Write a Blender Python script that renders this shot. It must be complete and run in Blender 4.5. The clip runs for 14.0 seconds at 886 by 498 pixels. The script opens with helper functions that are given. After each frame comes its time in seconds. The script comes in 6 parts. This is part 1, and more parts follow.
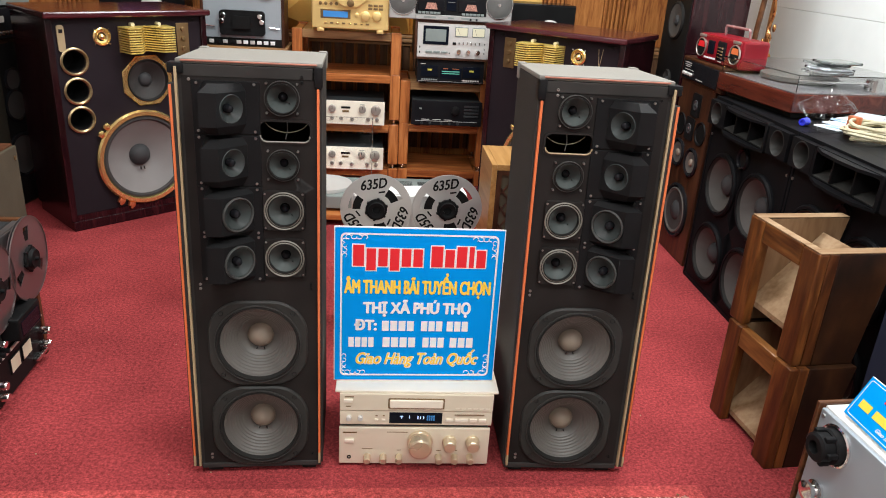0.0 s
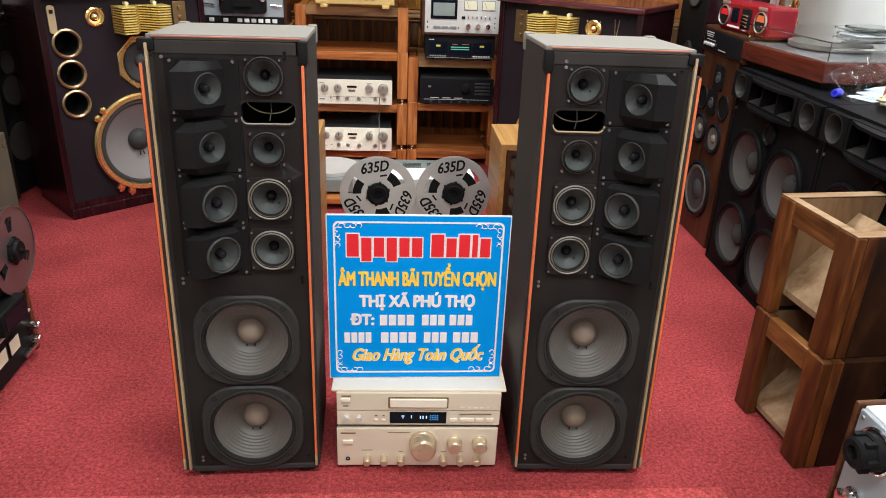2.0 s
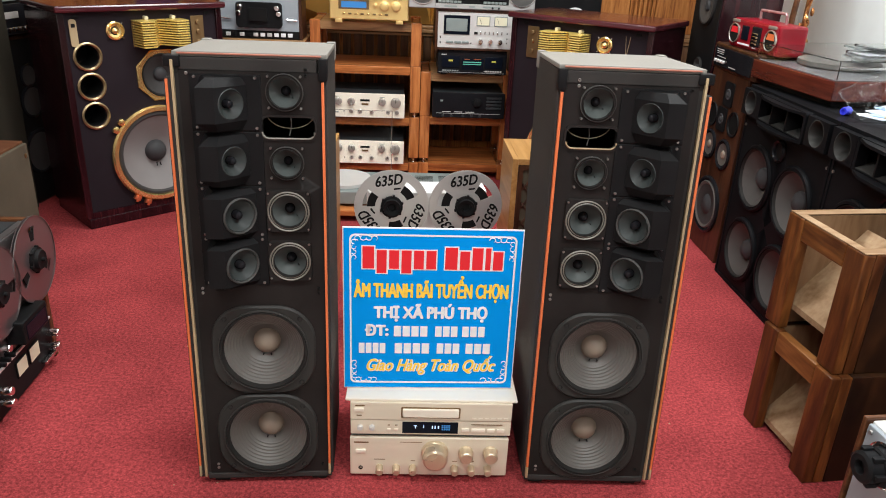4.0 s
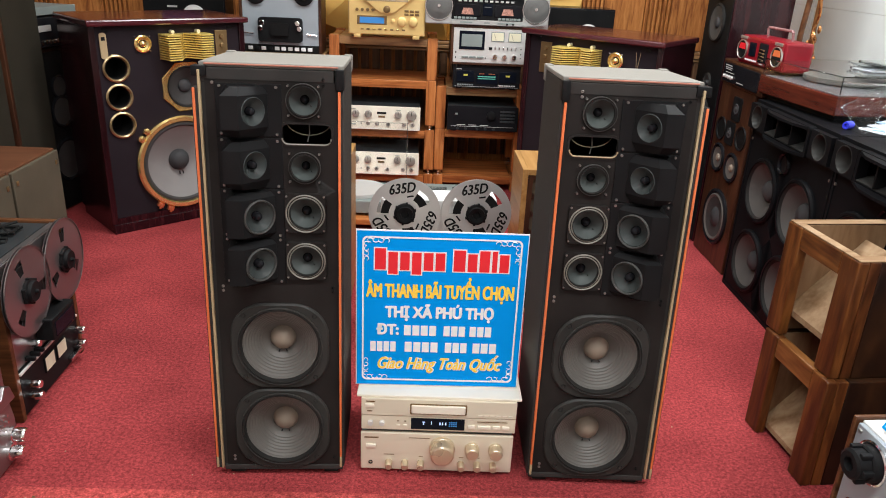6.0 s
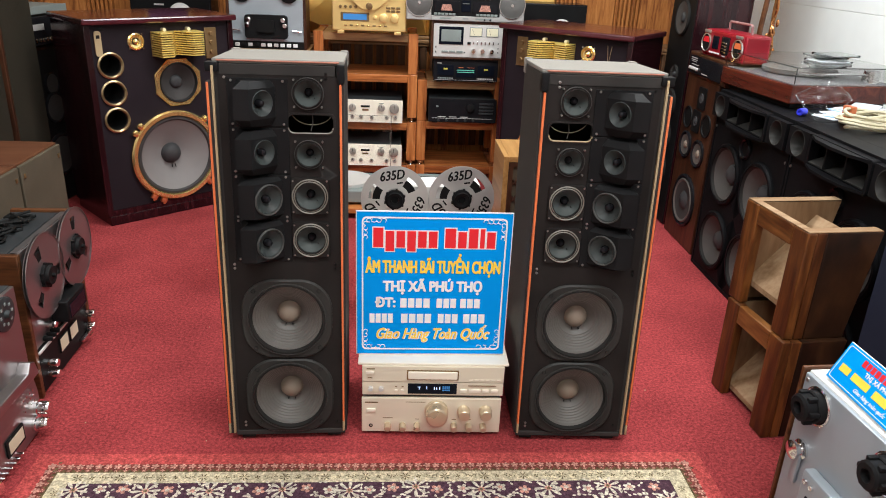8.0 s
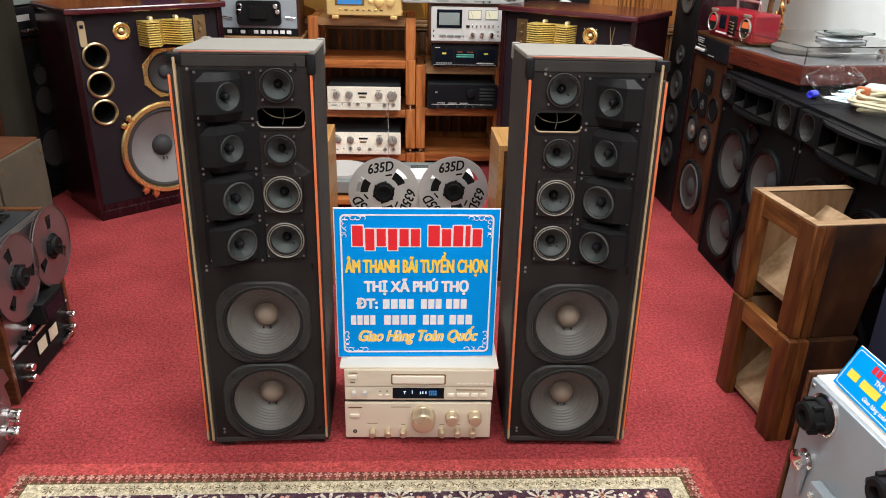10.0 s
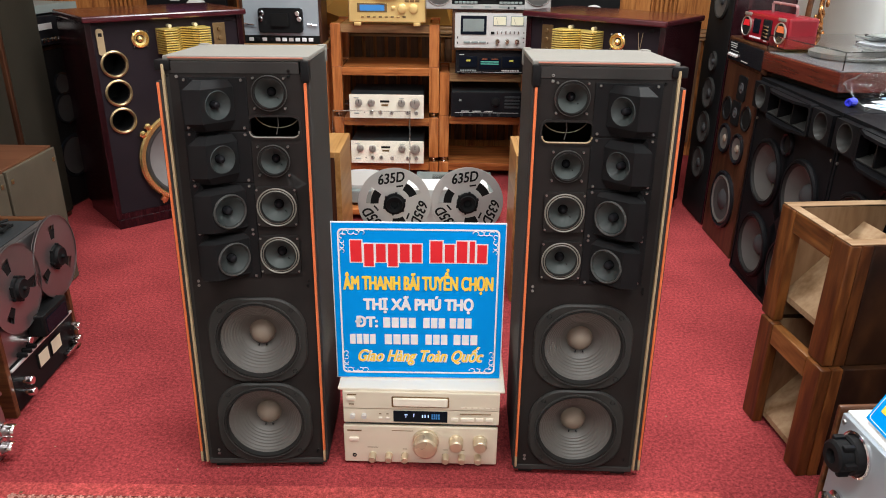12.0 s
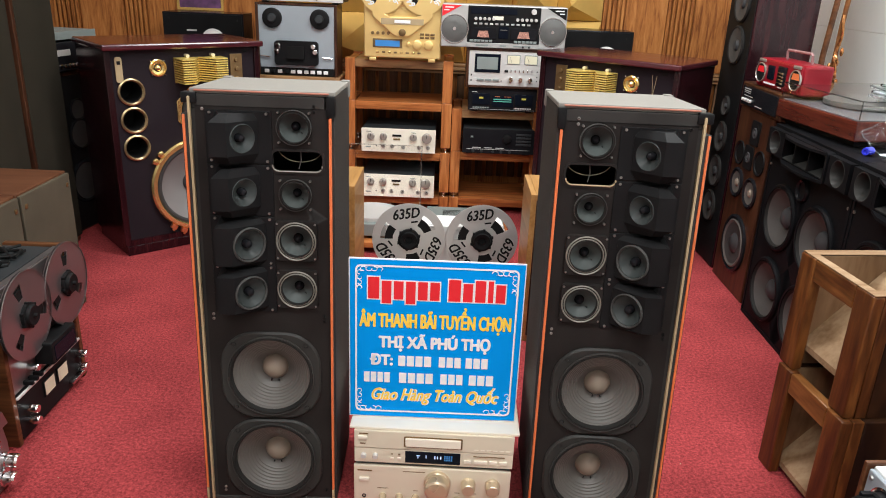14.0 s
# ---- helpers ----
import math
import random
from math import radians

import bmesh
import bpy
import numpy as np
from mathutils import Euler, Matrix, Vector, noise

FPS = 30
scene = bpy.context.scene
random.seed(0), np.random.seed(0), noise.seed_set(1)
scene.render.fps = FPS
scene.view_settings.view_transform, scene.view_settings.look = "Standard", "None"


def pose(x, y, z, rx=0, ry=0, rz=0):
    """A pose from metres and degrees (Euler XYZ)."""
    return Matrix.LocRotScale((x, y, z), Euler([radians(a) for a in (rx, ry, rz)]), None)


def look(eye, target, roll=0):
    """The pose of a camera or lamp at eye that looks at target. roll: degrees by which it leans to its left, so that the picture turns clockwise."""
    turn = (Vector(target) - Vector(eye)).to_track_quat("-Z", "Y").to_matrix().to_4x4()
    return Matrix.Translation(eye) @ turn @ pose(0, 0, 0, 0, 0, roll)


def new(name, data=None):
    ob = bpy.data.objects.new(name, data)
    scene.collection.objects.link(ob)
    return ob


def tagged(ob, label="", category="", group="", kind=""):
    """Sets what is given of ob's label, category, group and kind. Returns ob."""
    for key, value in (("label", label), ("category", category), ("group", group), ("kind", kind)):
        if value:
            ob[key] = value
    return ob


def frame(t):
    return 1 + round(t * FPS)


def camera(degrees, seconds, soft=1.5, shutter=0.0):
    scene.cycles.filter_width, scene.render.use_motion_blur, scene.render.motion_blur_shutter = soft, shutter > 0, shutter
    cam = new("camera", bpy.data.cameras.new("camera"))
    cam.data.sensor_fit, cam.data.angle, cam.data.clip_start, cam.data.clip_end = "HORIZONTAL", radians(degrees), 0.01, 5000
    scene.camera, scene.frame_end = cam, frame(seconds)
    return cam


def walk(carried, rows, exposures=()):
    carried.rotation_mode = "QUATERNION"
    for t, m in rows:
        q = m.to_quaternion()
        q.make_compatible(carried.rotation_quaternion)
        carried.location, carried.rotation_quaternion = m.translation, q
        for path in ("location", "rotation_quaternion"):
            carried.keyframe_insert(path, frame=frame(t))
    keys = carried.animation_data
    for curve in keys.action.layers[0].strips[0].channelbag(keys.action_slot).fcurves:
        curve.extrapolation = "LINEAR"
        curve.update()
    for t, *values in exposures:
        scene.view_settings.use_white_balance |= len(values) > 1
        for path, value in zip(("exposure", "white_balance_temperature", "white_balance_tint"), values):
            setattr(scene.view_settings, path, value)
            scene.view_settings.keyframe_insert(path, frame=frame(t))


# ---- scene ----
cam = camera(62.1, 14.0, soft=1.0)
PATH = [
    (0, (0.007, -0.002, 1.4), (0.201, 1.841, 0.647), 3.6),
    (0.5, (0.026, 0.047, 1.393), (0.218, 1.881, 0.617), 3.0),
    (1, (0.033, 0.085, 1.379), (0.209, 1.91, 0.579), 2.5),
    (1.5, (0.053, 0.125, 1.369), (0.211, 1.948, 0.562), 2.3),
    (2, (0.067, 0.139, 1.366), (0.209, 1.964, 0.56), 2.3),
    (2.5, (0.067, 0.139, 1.369), (0.202, 1.967, 0.568), 2.4),
    (3, (0.034, 0.135, 1.381), (0.183, 1.965, 0.587), 2.6),
    (5.5, (0.08, 0.042, 1.384), (0.145, 1.895, 0.636), 2.5),
    (6, (0.066, 0.013, 1.387), (0.14, 1.869, 0.646), 2.7),
    (6.5, (0.039, -0.051, 1.394), (0.127, 1.805, 0.654), 2.9),
    (7, (0.022, -0.129, 1.404), (0.122, 1.725, 0.663), 2.7),
    (7.5, (0.019, -0.166, 1.407), (0.135, 1.685, 0.659), 2.5),
    (8, (0.013, -0.178, 1.412), (0.152, 1.67, 0.66), 2.5),
    (8.2, (0.021, -0.174, 1.413), (0.164, 1.672, 0.659), 2.4),
    (10.5, (0.147, -0.029, 1.407), (0.22, 1.803, 0.609), 1.0),
    (11, (0.191, -0.001, 1.401), (0.229, 1.836, 0.611), 1.1),
    (11.5, (0.209, 0.031, 1.378), (0.223, 1.871, 0.596), 1.2),
    (12, (0.205, 0.045, 1.389), (0.2, 1.888, 0.612), 0.7),
    (12.5, (0.202, 0.051, 1.378), (0.188, 1.896, 0.607), 0.7),
    (13, (0.193, 0.065, 1.369), (0.193, 1.918, 0.616), 1.3),
    (13.5, (0.169, 0.082, 1.38), (0.174, 1.947, 0.658), 1.9),
    (14, (0.155, 0.065, 1.397), (0.148, 1.94, 0.702), 2.3),
]
walk(cam, [(t, look(eye, target, roll)) for t, eye, target, roll in PATH])

# ---- light ----
world = bpy.data.worlds.new("world")
scene.world = world
world.use_nodes = True
world.node_tree.nodes["Background"].inputs[0].default_value = (0.9, 0.95, 1.0, 1)
world.node_tree.nodes["Background"].inputs[1].default_value = 0.02


def lamp(name, x, y, z, sx, sy, watts, colour=(0.965, 1.0, 1.0)):
    data = bpy.data.lights.new(name, "AREA")
    data.shape, data.size, data.size_y, data.energy, data.color = "RECTANGLE", sx, sy, watts, colour
    ob = new(name, data)
    ob.matrix_world = pose(x, y, z)
    return ob


lamp("ceiling_lamp", -0.7, 0.6, 2.88, 1.2, 0.6, 36)
lamp("ceiling_lamp", 0.9, 0.6, 2.88, 1.2, 0.6, 49)
lamp("ceiling_lamp", -0.4, 3.0, 2.88, 1.2, 0.6, 45)
lamp("ceiling_lamp", 1.15, 2.85, 2.88, 1.2, 0.6, 63)
lamp("ceiling_lamp", 0.2, -1.4, 2.88, 1.2, 0.6, 40)
scene.view_settings.exposure = 0.0


# ---- materials ----
def base_nodes(name, rough=0.5, metal=0.0):
    m = bpy.data.materials.new(name)
    m.use_nodes = True
    nt = m.node_tree
    b = nt.nodes["Principled BSDF"]
    b.inputs["Roughness"].default_value, b.inputs["Metallic"].default_value = rough, metal
    return m, nt, b


def noise_node(nt, scale, detail=4.0, stretch=(1, 1, 1)):
    co = nt.nodes.new("ShaderNodeTexCoord")
    mp = nt.nodes.new("ShaderNodeMapping")
    mp.inputs["Scale"].default_value = stretch
    n = nt.nodes.new("ShaderNodeTexNoise")
    n.inputs["Scale"].default_value, n.inputs["Detail"].default_value = scale, detail
    nt.links.new(co.outputs["Object"], mp.inputs["Vector"])
    nt.links.new(mp.outputs["Vector"], n.inputs["Vector"])
    return n


def ramp_node(nt, source, stops):
    r = nt.nodes.new("ShaderNodeValToRGB")
    els = r.color_ramp.elements
    while len(els) < len(stops):
        els.new(0.5)
    for e, (p, c) in zip(els, stops):
        e.position, e.color = p, (*c, 1)
    nt.links.new(source, r.inputs["Fac"])
    return r


def bump_node(nt, b, source, strength, distance=0.002):
    u = nt.nodes.new("ShaderNodeBump")
    u.inputs["Strength"].default_value, u.inputs["Distance"].default_value = strength, distance
    nt.links.new(source, u.inputs["Height"])
    nt.links.new(u.outputs["Normal"], b.inputs["Normal"])


def shade(c, k):
    return tuple(min(1.0, v * k) for v in c)


def paint(name, c, rough=0.5, metal=0.0, vary=0.15, big=6.0, fine=180.0, bump=0.08, coat=0.0):
    """Two scales of variation: patches of dust and wear, and a fine grain with relief."""
    m, nt, b = base_nodes(name, rough, metal)
    n1, n2 = noise_node(nt, big, 5), noise_node(nt, fine, 3)
    r = ramp_node(nt, n1.outputs["Fac"], [(0.3, shade(c, 1 - vary)), (0.7, shade(c, 1 + vary))])
    nt.links.new(r.outputs["Color"], b.inputs["Base Color"])
    mr = nt.nodes.new("ShaderNodeMapRange")
    mr.inputs["To Min"].default_value, mr.inputs["To Max"].default_value = max(0.03, rough - 0.1), min(1, rough + 0.12)
    nt.links.new(n1.outputs["Fac"], mr.inputs["Value"])
    nt.links.new(mr.outputs["Result"], b.inputs["Roughness"])
    if bump:
        bump_node(nt, b, n2.outputs["Fac"], bump)
    b.inputs["Coat Weight"].default_value = coat
    if max(c) < 0.1 and not metal:
        b.inputs["Specular IOR Level"].default_value = 0.11
    return m


def wood(name, dark, mid, light, axis="x", scale=5.0, rough=0.4, coat=0.0, bump=0.1, stretch=12.0):
    """Grain drawn out along one axis, with broad bands and fine pores; each piece takes its own part of the grain."""
    m, nt, b = base_nodes(name, rough)
    st = [stretch, stretch, stretch]
    st["xyz".index(axis)] = 1.0
    co = nt.nodes.new("ShaderNodeTexCoord")
    info = nt.nodes.new("ShaderNodeObjectInfo")
    add = nt.nodes.new("ShaderNodeVectorMath")
    mul = nt.nodes.new("ShaderNodeMath")
    mul.operation = "MULTIPLY"
    mul.inputs[1].default_value = 37.0
    nt.links.new(info.outputs["Random"], mul.inputs[0])
    nt.links.new(co.outputs["Object"], add.inputs[0])
    nt.links.new(mul.outputs[0], add.inputs[1])
    mp = nt.nodes.new("ShaderNodeMapping")
    mp.inputs["Scale"].default_value = st
    nt.links.new(add.outputs[0], mp.inputs["Vector"])
    n1, n2 = nt.nodes.new("ShaderNodeTexNoise"), nt.nodes.new("ShaderNodeTexNoise")
    n1.inputs["Scale"].default_value, n1.inputs["Detail"].default_value, n1.inputs["Distortion"].default_value = scale * 0.35, 6, 1.2
    n2.inputs["Scale"].default_value, n2.inputs["Detail"].default_value = scale * 2.5, 4
    for n in (n1, n2):
        nt.links.new(mp.outputs["Vector"], n.inputs["Vector"])
    mix = nt.nodes.new("ShaderNodeMath")
    mix.operation = "MULTIPLY_ADD"
    mix.inputs[1].default_value, mix.inputs[2].default_value = 0.35, 0.0
    nt.links.new(n2.outputs["Fac"], mix.inputs[0])
    nt.links.new(n1.outputs["Fac"], mix.inputs[2])
    r = ramp_node(nt, mix.outputs[0], [(0.5, dark), (0.68, mid), (0.86, light)])
    nt.links.new(r.outputs["Color"], b.inputs["Base Color"])
    bump_node(nt, b, n2.outputs["Fac"], bump, 0.001)
    b.inputs["Specular IOR Level"].default_value = 0.25
    b.inputs["Coat Weight"].default_value, b.inputs["Coat Roughness"].default_value = coat, 0.15
    return m


def carpet_material(name, c):
    m, nt, b = base_nodes(name, 0.95)
    n1, n2, n3 = noise_node(nt, 2.2, 6), noise_node(nt, 210, 6), noise_node(nt, 95, 8)
    r = ramp_node(nt, n1.outputs["Fac"], [(0.34, shade(c, 0.76)), (0.66, shade(c, 1.17))])
    r2 = ramp_node(nt, n2.outputs["Fac"], [(0.34, (0.66, 0.66, 0.66)), (0.68, (1.3, 1.3, 1.3))])
    r3 = ramp_node(nt, n3.outputs["Fac"], [(0.36, (0.7, 0.7, 0.7)), (0.64, (1.26, 1.26, 1.26))])
    cur = r.outputs["Color"]
    for extra in (r2, r3):
        mx = nt.nodes.new("ShaderNodeMix")
        mx.data_type, mx.blend_type = "RGBA", "MULTIPLY"
        mx.inputs["Factor"].default_value = 1.0
        nt.links.new(cur, mx.inputs[6])
        nt.links.new(extra.outputs["Color"], mx.inputs[7])
        cur = mx.outputs[2]
    nt.links.new(cur, b.inputs["Base Color"])
    b.inputs["Specular IOR Level"].default_value = 0.08
    bump_node(nt, b, n2.outputs["Fac"], 0.7, 0.006)
    return m


def glass_material(name, tint=(0.95, 0.95, 0.95), rough=0.03, ior=1.2):
    m, nt, b = base_nodes(name, rough)
    b.inputs["Base Color"].default_value = (*tint, 1)
    b.inputs["Transmission Weight"].default_value = 1.0
    b.inputs["IOR"].default_value = ior
    return m


def glow(name, c, strength):
    m, nt, b = base_nodes(name, 0.3)
    b.inputs["Base Color"].default_value = (*c, 1)
    b.inputs["Emission Color"].default_value = (*c, 1)
    b.inputs["Emission Strength"].default_value = strength
    return m


CARPET = carpet_material("red_carpet", (0.345, 0.052, 0.055))
RUG_RED = carpet_material("rug_red", (0.48, 0.08, 0.075))
RUG_CREAM = carpet_material("rug_cream", (0.6, 0.52, 0.36))
RUG_DARK = carpet_material("rug_dark", (0.085, 0.042, 0.06))
RUG_FLOWER = carpet_material("rug_flower", (0.62, 0.56, 0.46))
RUG_PINK = carpet_material("rug_pink", (0.55, 0.28, 0.22))
RUG_OLIVE = carpet_material("rug_olive", (0.14, 0.1, 0.05))
WALL_WHITE = paint("white_wall_panel", (0.85, 0.89, 0.88), 0.6, vary=0.03, bump=0.02)
PLASTER = paint("plaster", (0.7, 0.68, 0.64), 0.85, vary=0.05)
SLAT_WOOD = wood("wall_slat_wood", (0.21, 0.065, 0.015), (0.43, 0.158, 0.04), (0.54, 0.225, 0.066), "z", 9, 0.5)
# lower slats: shadow on the wall is mixed into the wood tones
SHADED_SLAT = wood("shaded_slat_wood", (0.07, 0.035, 0.018), (0.14, 0.07, 0.035), (0.2, 0.11, 0.06), "z", 6, 0.5)
GOLD_PAINT = paint("gold_paint", (0.72, 0.46, 0.13), 0.38, 0.35, 0.12, bump=0.04)
VINYL = paint("charcoal_vinyl", (0.04, 0.038, 0.036), 0.6, vary=0.2, fine=420, bump=0.25)
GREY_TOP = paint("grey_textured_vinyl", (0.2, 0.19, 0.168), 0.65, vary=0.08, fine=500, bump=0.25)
BAFFLE = paint("black_baffle", (0.018, 0.0155, 0.0145), 0.55, vary=0.3, fine=300, bump=0.15)
PLASTIC = paint("black_plastic", (0.009, 0.009, 0.0095), 0.5, vary=0.25, fine=250, bump=0.08)
GLOSS_BLACK = paint("gloss_black", (0.012, 0.012, 0.014), 0.18, vary=0.2, bump=0.02)
FRAME = paint("satin_black_frame", (0.032, 0.031, 0.029), 0.38, vary=0.2, fine=300, bump=0.06)
RUBBER = paint("rubber_surround", (0.02, 0.019, 0.018), 0.6, vary=0.2)
ORANGE = paint("orange_strip", (0.7, 0.16, 0.05), 0.45, vary=0.1)
SALMON = paint("salmon_edge", (0.4, 0.15, 0.1), 0.5, vary=0.1)
TAN = paint("tan_strip", (0.4, 0.3, 0.17), 0.55, vary=0.12)
CONE = paint("grey_paper_cone", (0.1, 0.093, 0.084), 0.5, vary=0.12, fine=260, bump=0.2)
CONE_BLUE = paint("slate_cone", (0.07, 0.08, 0.077), 0.3, vary=0.15, fine=260, bump=0.08)
CONE_SHADED = paint("shaded_slate_cone", (0.042, 0.049, 0.048), 0.32, vary=0.15, fine=260, bump=0.08)
CONE_PALE = paint("pale_paper_cone", (0.2, 0.19, 0.185), 0.7, vary=0.08, fine=260, bump=0.15)
CONE_DARK = paint("dark_paper_cone", (0.05, 0.047, 0.046), 0.55, vary=0.2, fine=260, bump=0.15)
CAP = paint("taupe_dust_cap", (0.24, 0.195, 0.15), 0.6, vary=0.08)
CAP_DARK = paint("dark_dust_cap", (0.05, 0.05, 0.052), 0.5, vary=0.1)
MID_RING = paint("beige_grey_ring", (0.2, 0.19, 0.16), 0.45, 0.1, 0.12)
GREY_RIM = paint("dark_grey_rim", (0.055, 0.055, 0.052), 0.4, 0.0, 0.12)
RING_GREY = paint("grey_ring", (0.17, 0.17, 0.158), 0.4, 0.3, 0.12)
SCREW = paint("steel_screw", (0.35, 0.34, 0.32), 0.35, 0.9, 0.1)
CHAMPAGNE = paint("champagne_metal", (0.74, 0.67, 0.53), 0.34, 0.12, 0.05, fine=400, bump=0.04)
CHAMP_LIGHT = paint("pale_champagne_metal", (0.88, 0.82, 0.69), 0.32, 0.12, 0.05, bump=0.03)
SILVER = paint("brushed_silver", (0.68, 0.67, 0.65), 0.33, 0.3, 0.05, fine=400, bump=0.04)
ALU = paint("satin_aluminium", (0.34, 0.385, 0.42), 0.36, 0.2, 0.05, fine=400, bump=0.03)
CHROME = paint("chrome", (0.8, 0.8, 0.8), 0.12, 1.0, 0.03, bump=0.0)
GRILLE_GREY = paint("perforated_grille", (0.13, 0.13, 0.125), 0.5, 0.4, 0.1, fine=900, bump=0.5)
BOOM_GREY = paint("boombox_grey", (0.42, 0.42, 0.41), 0.4, 0.2, 0.06)
STEEL_KNOB = paint("steel_knob", (0.42, 0.39, 0.35), 0.3, 0.6, 0.06, bump=0.02)
GREY_METAL = paint("grey_metal", (0.24, 0.28, 0.27), 0.5, 0.2, 0.1)
DARK_METAL = paint("dark_metal_case", (0.035, 0.04, 0.043), 0.45, 0.3, 0.2)
GOLD = paint("polished_gold", (0.95, 0.72, 0.3), 0.2, 0.85, 0.06, bump=0.01)
FIN_GOLD = paint("bright_gold_fins", (0.98, 0.72, 0.2), 0.24, 0.5, 0.06, bump=0.01)
KNOB = paint("turned_champagne_metal", (0.66, 0.55, 0.39), 0.28, 0.65, 0.04, bump=0.02)
GOLD_SATIN = paint("satin_gold", (0.88, 0.64, 0.26), 0.34, 0.6, 0.05, bump=0.02)
BRONZE = paint("antique_bronze", (0.26, 0.17, 0.08), 0.4, 0.8, 0.2)
COPPER = paint("copper_terminal", (0.7, 0.22, 0.1), 0.35, 0.7, 0.1)
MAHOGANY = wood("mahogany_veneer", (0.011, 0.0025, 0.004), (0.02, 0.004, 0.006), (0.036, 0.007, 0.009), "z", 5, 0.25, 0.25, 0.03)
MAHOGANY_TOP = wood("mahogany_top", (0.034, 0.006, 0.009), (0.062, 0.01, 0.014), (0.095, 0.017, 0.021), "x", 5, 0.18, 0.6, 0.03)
J_BAFFLE = paint("aubergine_baffle", (0.017, 0.012, 0.0155), 0.6, vary=0.12, fine=400, bump=0.2)
RACK_WOOD = wood("rack_wood", (0.2, 0.055, 0.016), (0.42, 0.135, 0.038), (0.56, 0.21, 0.065), "x", 5, 0.3, 0.3, 0.05)
RACK_POST = wood("rack_post_wood", (0.2, 0.055, 0.016), (0.42, 0.135, 0.038), (0.56, 0.21, 0.065), "z", 5, 0.3, 0.3, 0.05)
RACK_TOP = wood("walnut_board", (0.16, 0.08, 0.035), (0.33, 0.18, 0.08), (0.45, 0.26, 0.12), "x", 5, 0.35, 0.2, 0.05)
LIGHT_WOOD = wood("light_wood", (0.25, 0.12, 0.035), (0.33, 0.17, 0.055), (0.4, 0.22, 0.08), "y", 4, 0.4, 0.2, 0.05)
BROWN_VENEER = wood("brown_veneer", (0.026, 0.009, 0.005), (0.048, 0.018, 0.009), (0.08, 0.032, 0.015), "z", 5, 0.4, 0.1, 0.05)
CRATE_WOOD = wood("varnished_crate_wood", (0.045, 0.0135, 0.004), (0.102, 0.033, 0.0085), (0.195, 0.07, 0.017), "z", 5, 0.4, 0.15, 0.12, 7)
CRATE_RAIL = wood("varnished_rail_wood", (0.068, 0.022, 0.006), (0.155, 0.057, 0.0145), (0.255, 0.104, 0.03), "y", 5, 0.4, 0.15, 0.12, 7)
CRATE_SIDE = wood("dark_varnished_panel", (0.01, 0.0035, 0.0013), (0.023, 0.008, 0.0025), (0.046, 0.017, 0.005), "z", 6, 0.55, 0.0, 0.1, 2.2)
PLY = wood("raw_plywood", (0.2, 0.112, 0.052), (0.29, 0.182, 0.1), (0.37, 0.25, 0.146), "x", 4, 0.7, 0.0, 0.1, 8)
TT_WOOD = wood("red_turntable_wood", (0.05, 0.009, 0.006), (0.085, 0.015, 0.009), (0.12, 0.024, 0.013), "x", 5, 0.25, 0.4, 0.03)
CASE_WOOD = wood("walnut_case", (0.05, 0.018, 0.007), (0.1, 0.037, 0.014), (0.15, 0.06, 0.024), "y", 5, 0.35, 0.2, 0.06)
CLOTH = paint("olive_grille_cloth", (0.028, 0.024, 0.017), 0.9, vary=0.15, fine=600, bump=0.4)
CLOTH_LIGHT = paint("taupe_grille_cloth", (0.085, 0.07, 0.049), 0.9, vary=0.15, fine=600, bump=0.4)
NAVY = paint("navy_cloth", (0.03, 0.034, 0.058), 0.85, vary=0.12, fine=500, bump=0.3)
SIGN_BLUE = paint("sign_blue", (0.0, 0.29, 0.8), 0.45, vary=0.03, bump=0.0)
SIGN_BLUE.node_tree.nodes["Principled BSDF"].inputs["Specular IOR Level"].default_value = 0.06
WHITE = paint("white_print", (0.82, 0.83, 0.84), 0.35, vary=0.02, bump=0.0)
PAPER = paint("paper", (0.52, 0.56, 0.6), 0.6, vary=0.1, bump=0.1)
YELLOW = paint("yellow_print", (0.97, 0.64, 0.07), 0.35, vary=0.02, bump=0.0)
RED = paint("red_print", (0.75, 0.02, 0.03), 0.35, vary=0.02, bump=0.0)
RADIO_RED = paint("red_radio_plastic", (0.24, 0.005, 0.014), 0.3, vary=0.08, bump=0.02)
BLACK_INK = paint("black_print", (0.01, 0.01, 0.01), 0.5, vary=0.05, bump=0.0)
CREAM_PLASTIC = paint("cream_cable", (0.58, 0.53, 0.37), 0.45, vary=0.08)
BLUE_PLASTIC = paint("blue_plastic", (0.03, 0.04, 0.6), 0.35, vary=0.05)
REEL_METAL = paint("reel_aluminium", (0.6, 0.58, 0.57), 0.32, 0.6, 0.04, fine=300, bump=0.02)
TAPE_STEEL = paint("tape_deck_steel", (0.33, 0.31, 0.31), 0.34, 0.9, 0.05, fine=300, bump=0.02)
# mauve reflection of the carpet is mixed into this metal's base colour
REEL_DARK = paint("carpet_reflection_reel_metal", (0.32, 0.28, 0.285), 0.3, 0.85, 0.05, fine=300, bump=0.02)
OFF_WHITE = paint("off_white_case", (0.72, 0.72, 0.7), 0.4, vary=0.04)
DISPLAY = paint("dark_display_glass", (0.006, 0.008, 0.014), 0.12, vary=0.1, bump=0.0)
LCD = glow("blue_lcd", (0.04, 0.2, 0.5), 0.2)
DIGIT = glow("pale_blue_digits", (0.5, 0.65, 1.0), 0.7)
GREEN_GLOW = glow("green_display", (0.1, 0.4, 0.32), 0.15)
YELLOW_GLOW = glow("glowing_yellow_label", (0.5, 0.45, 0.08), 0.06)
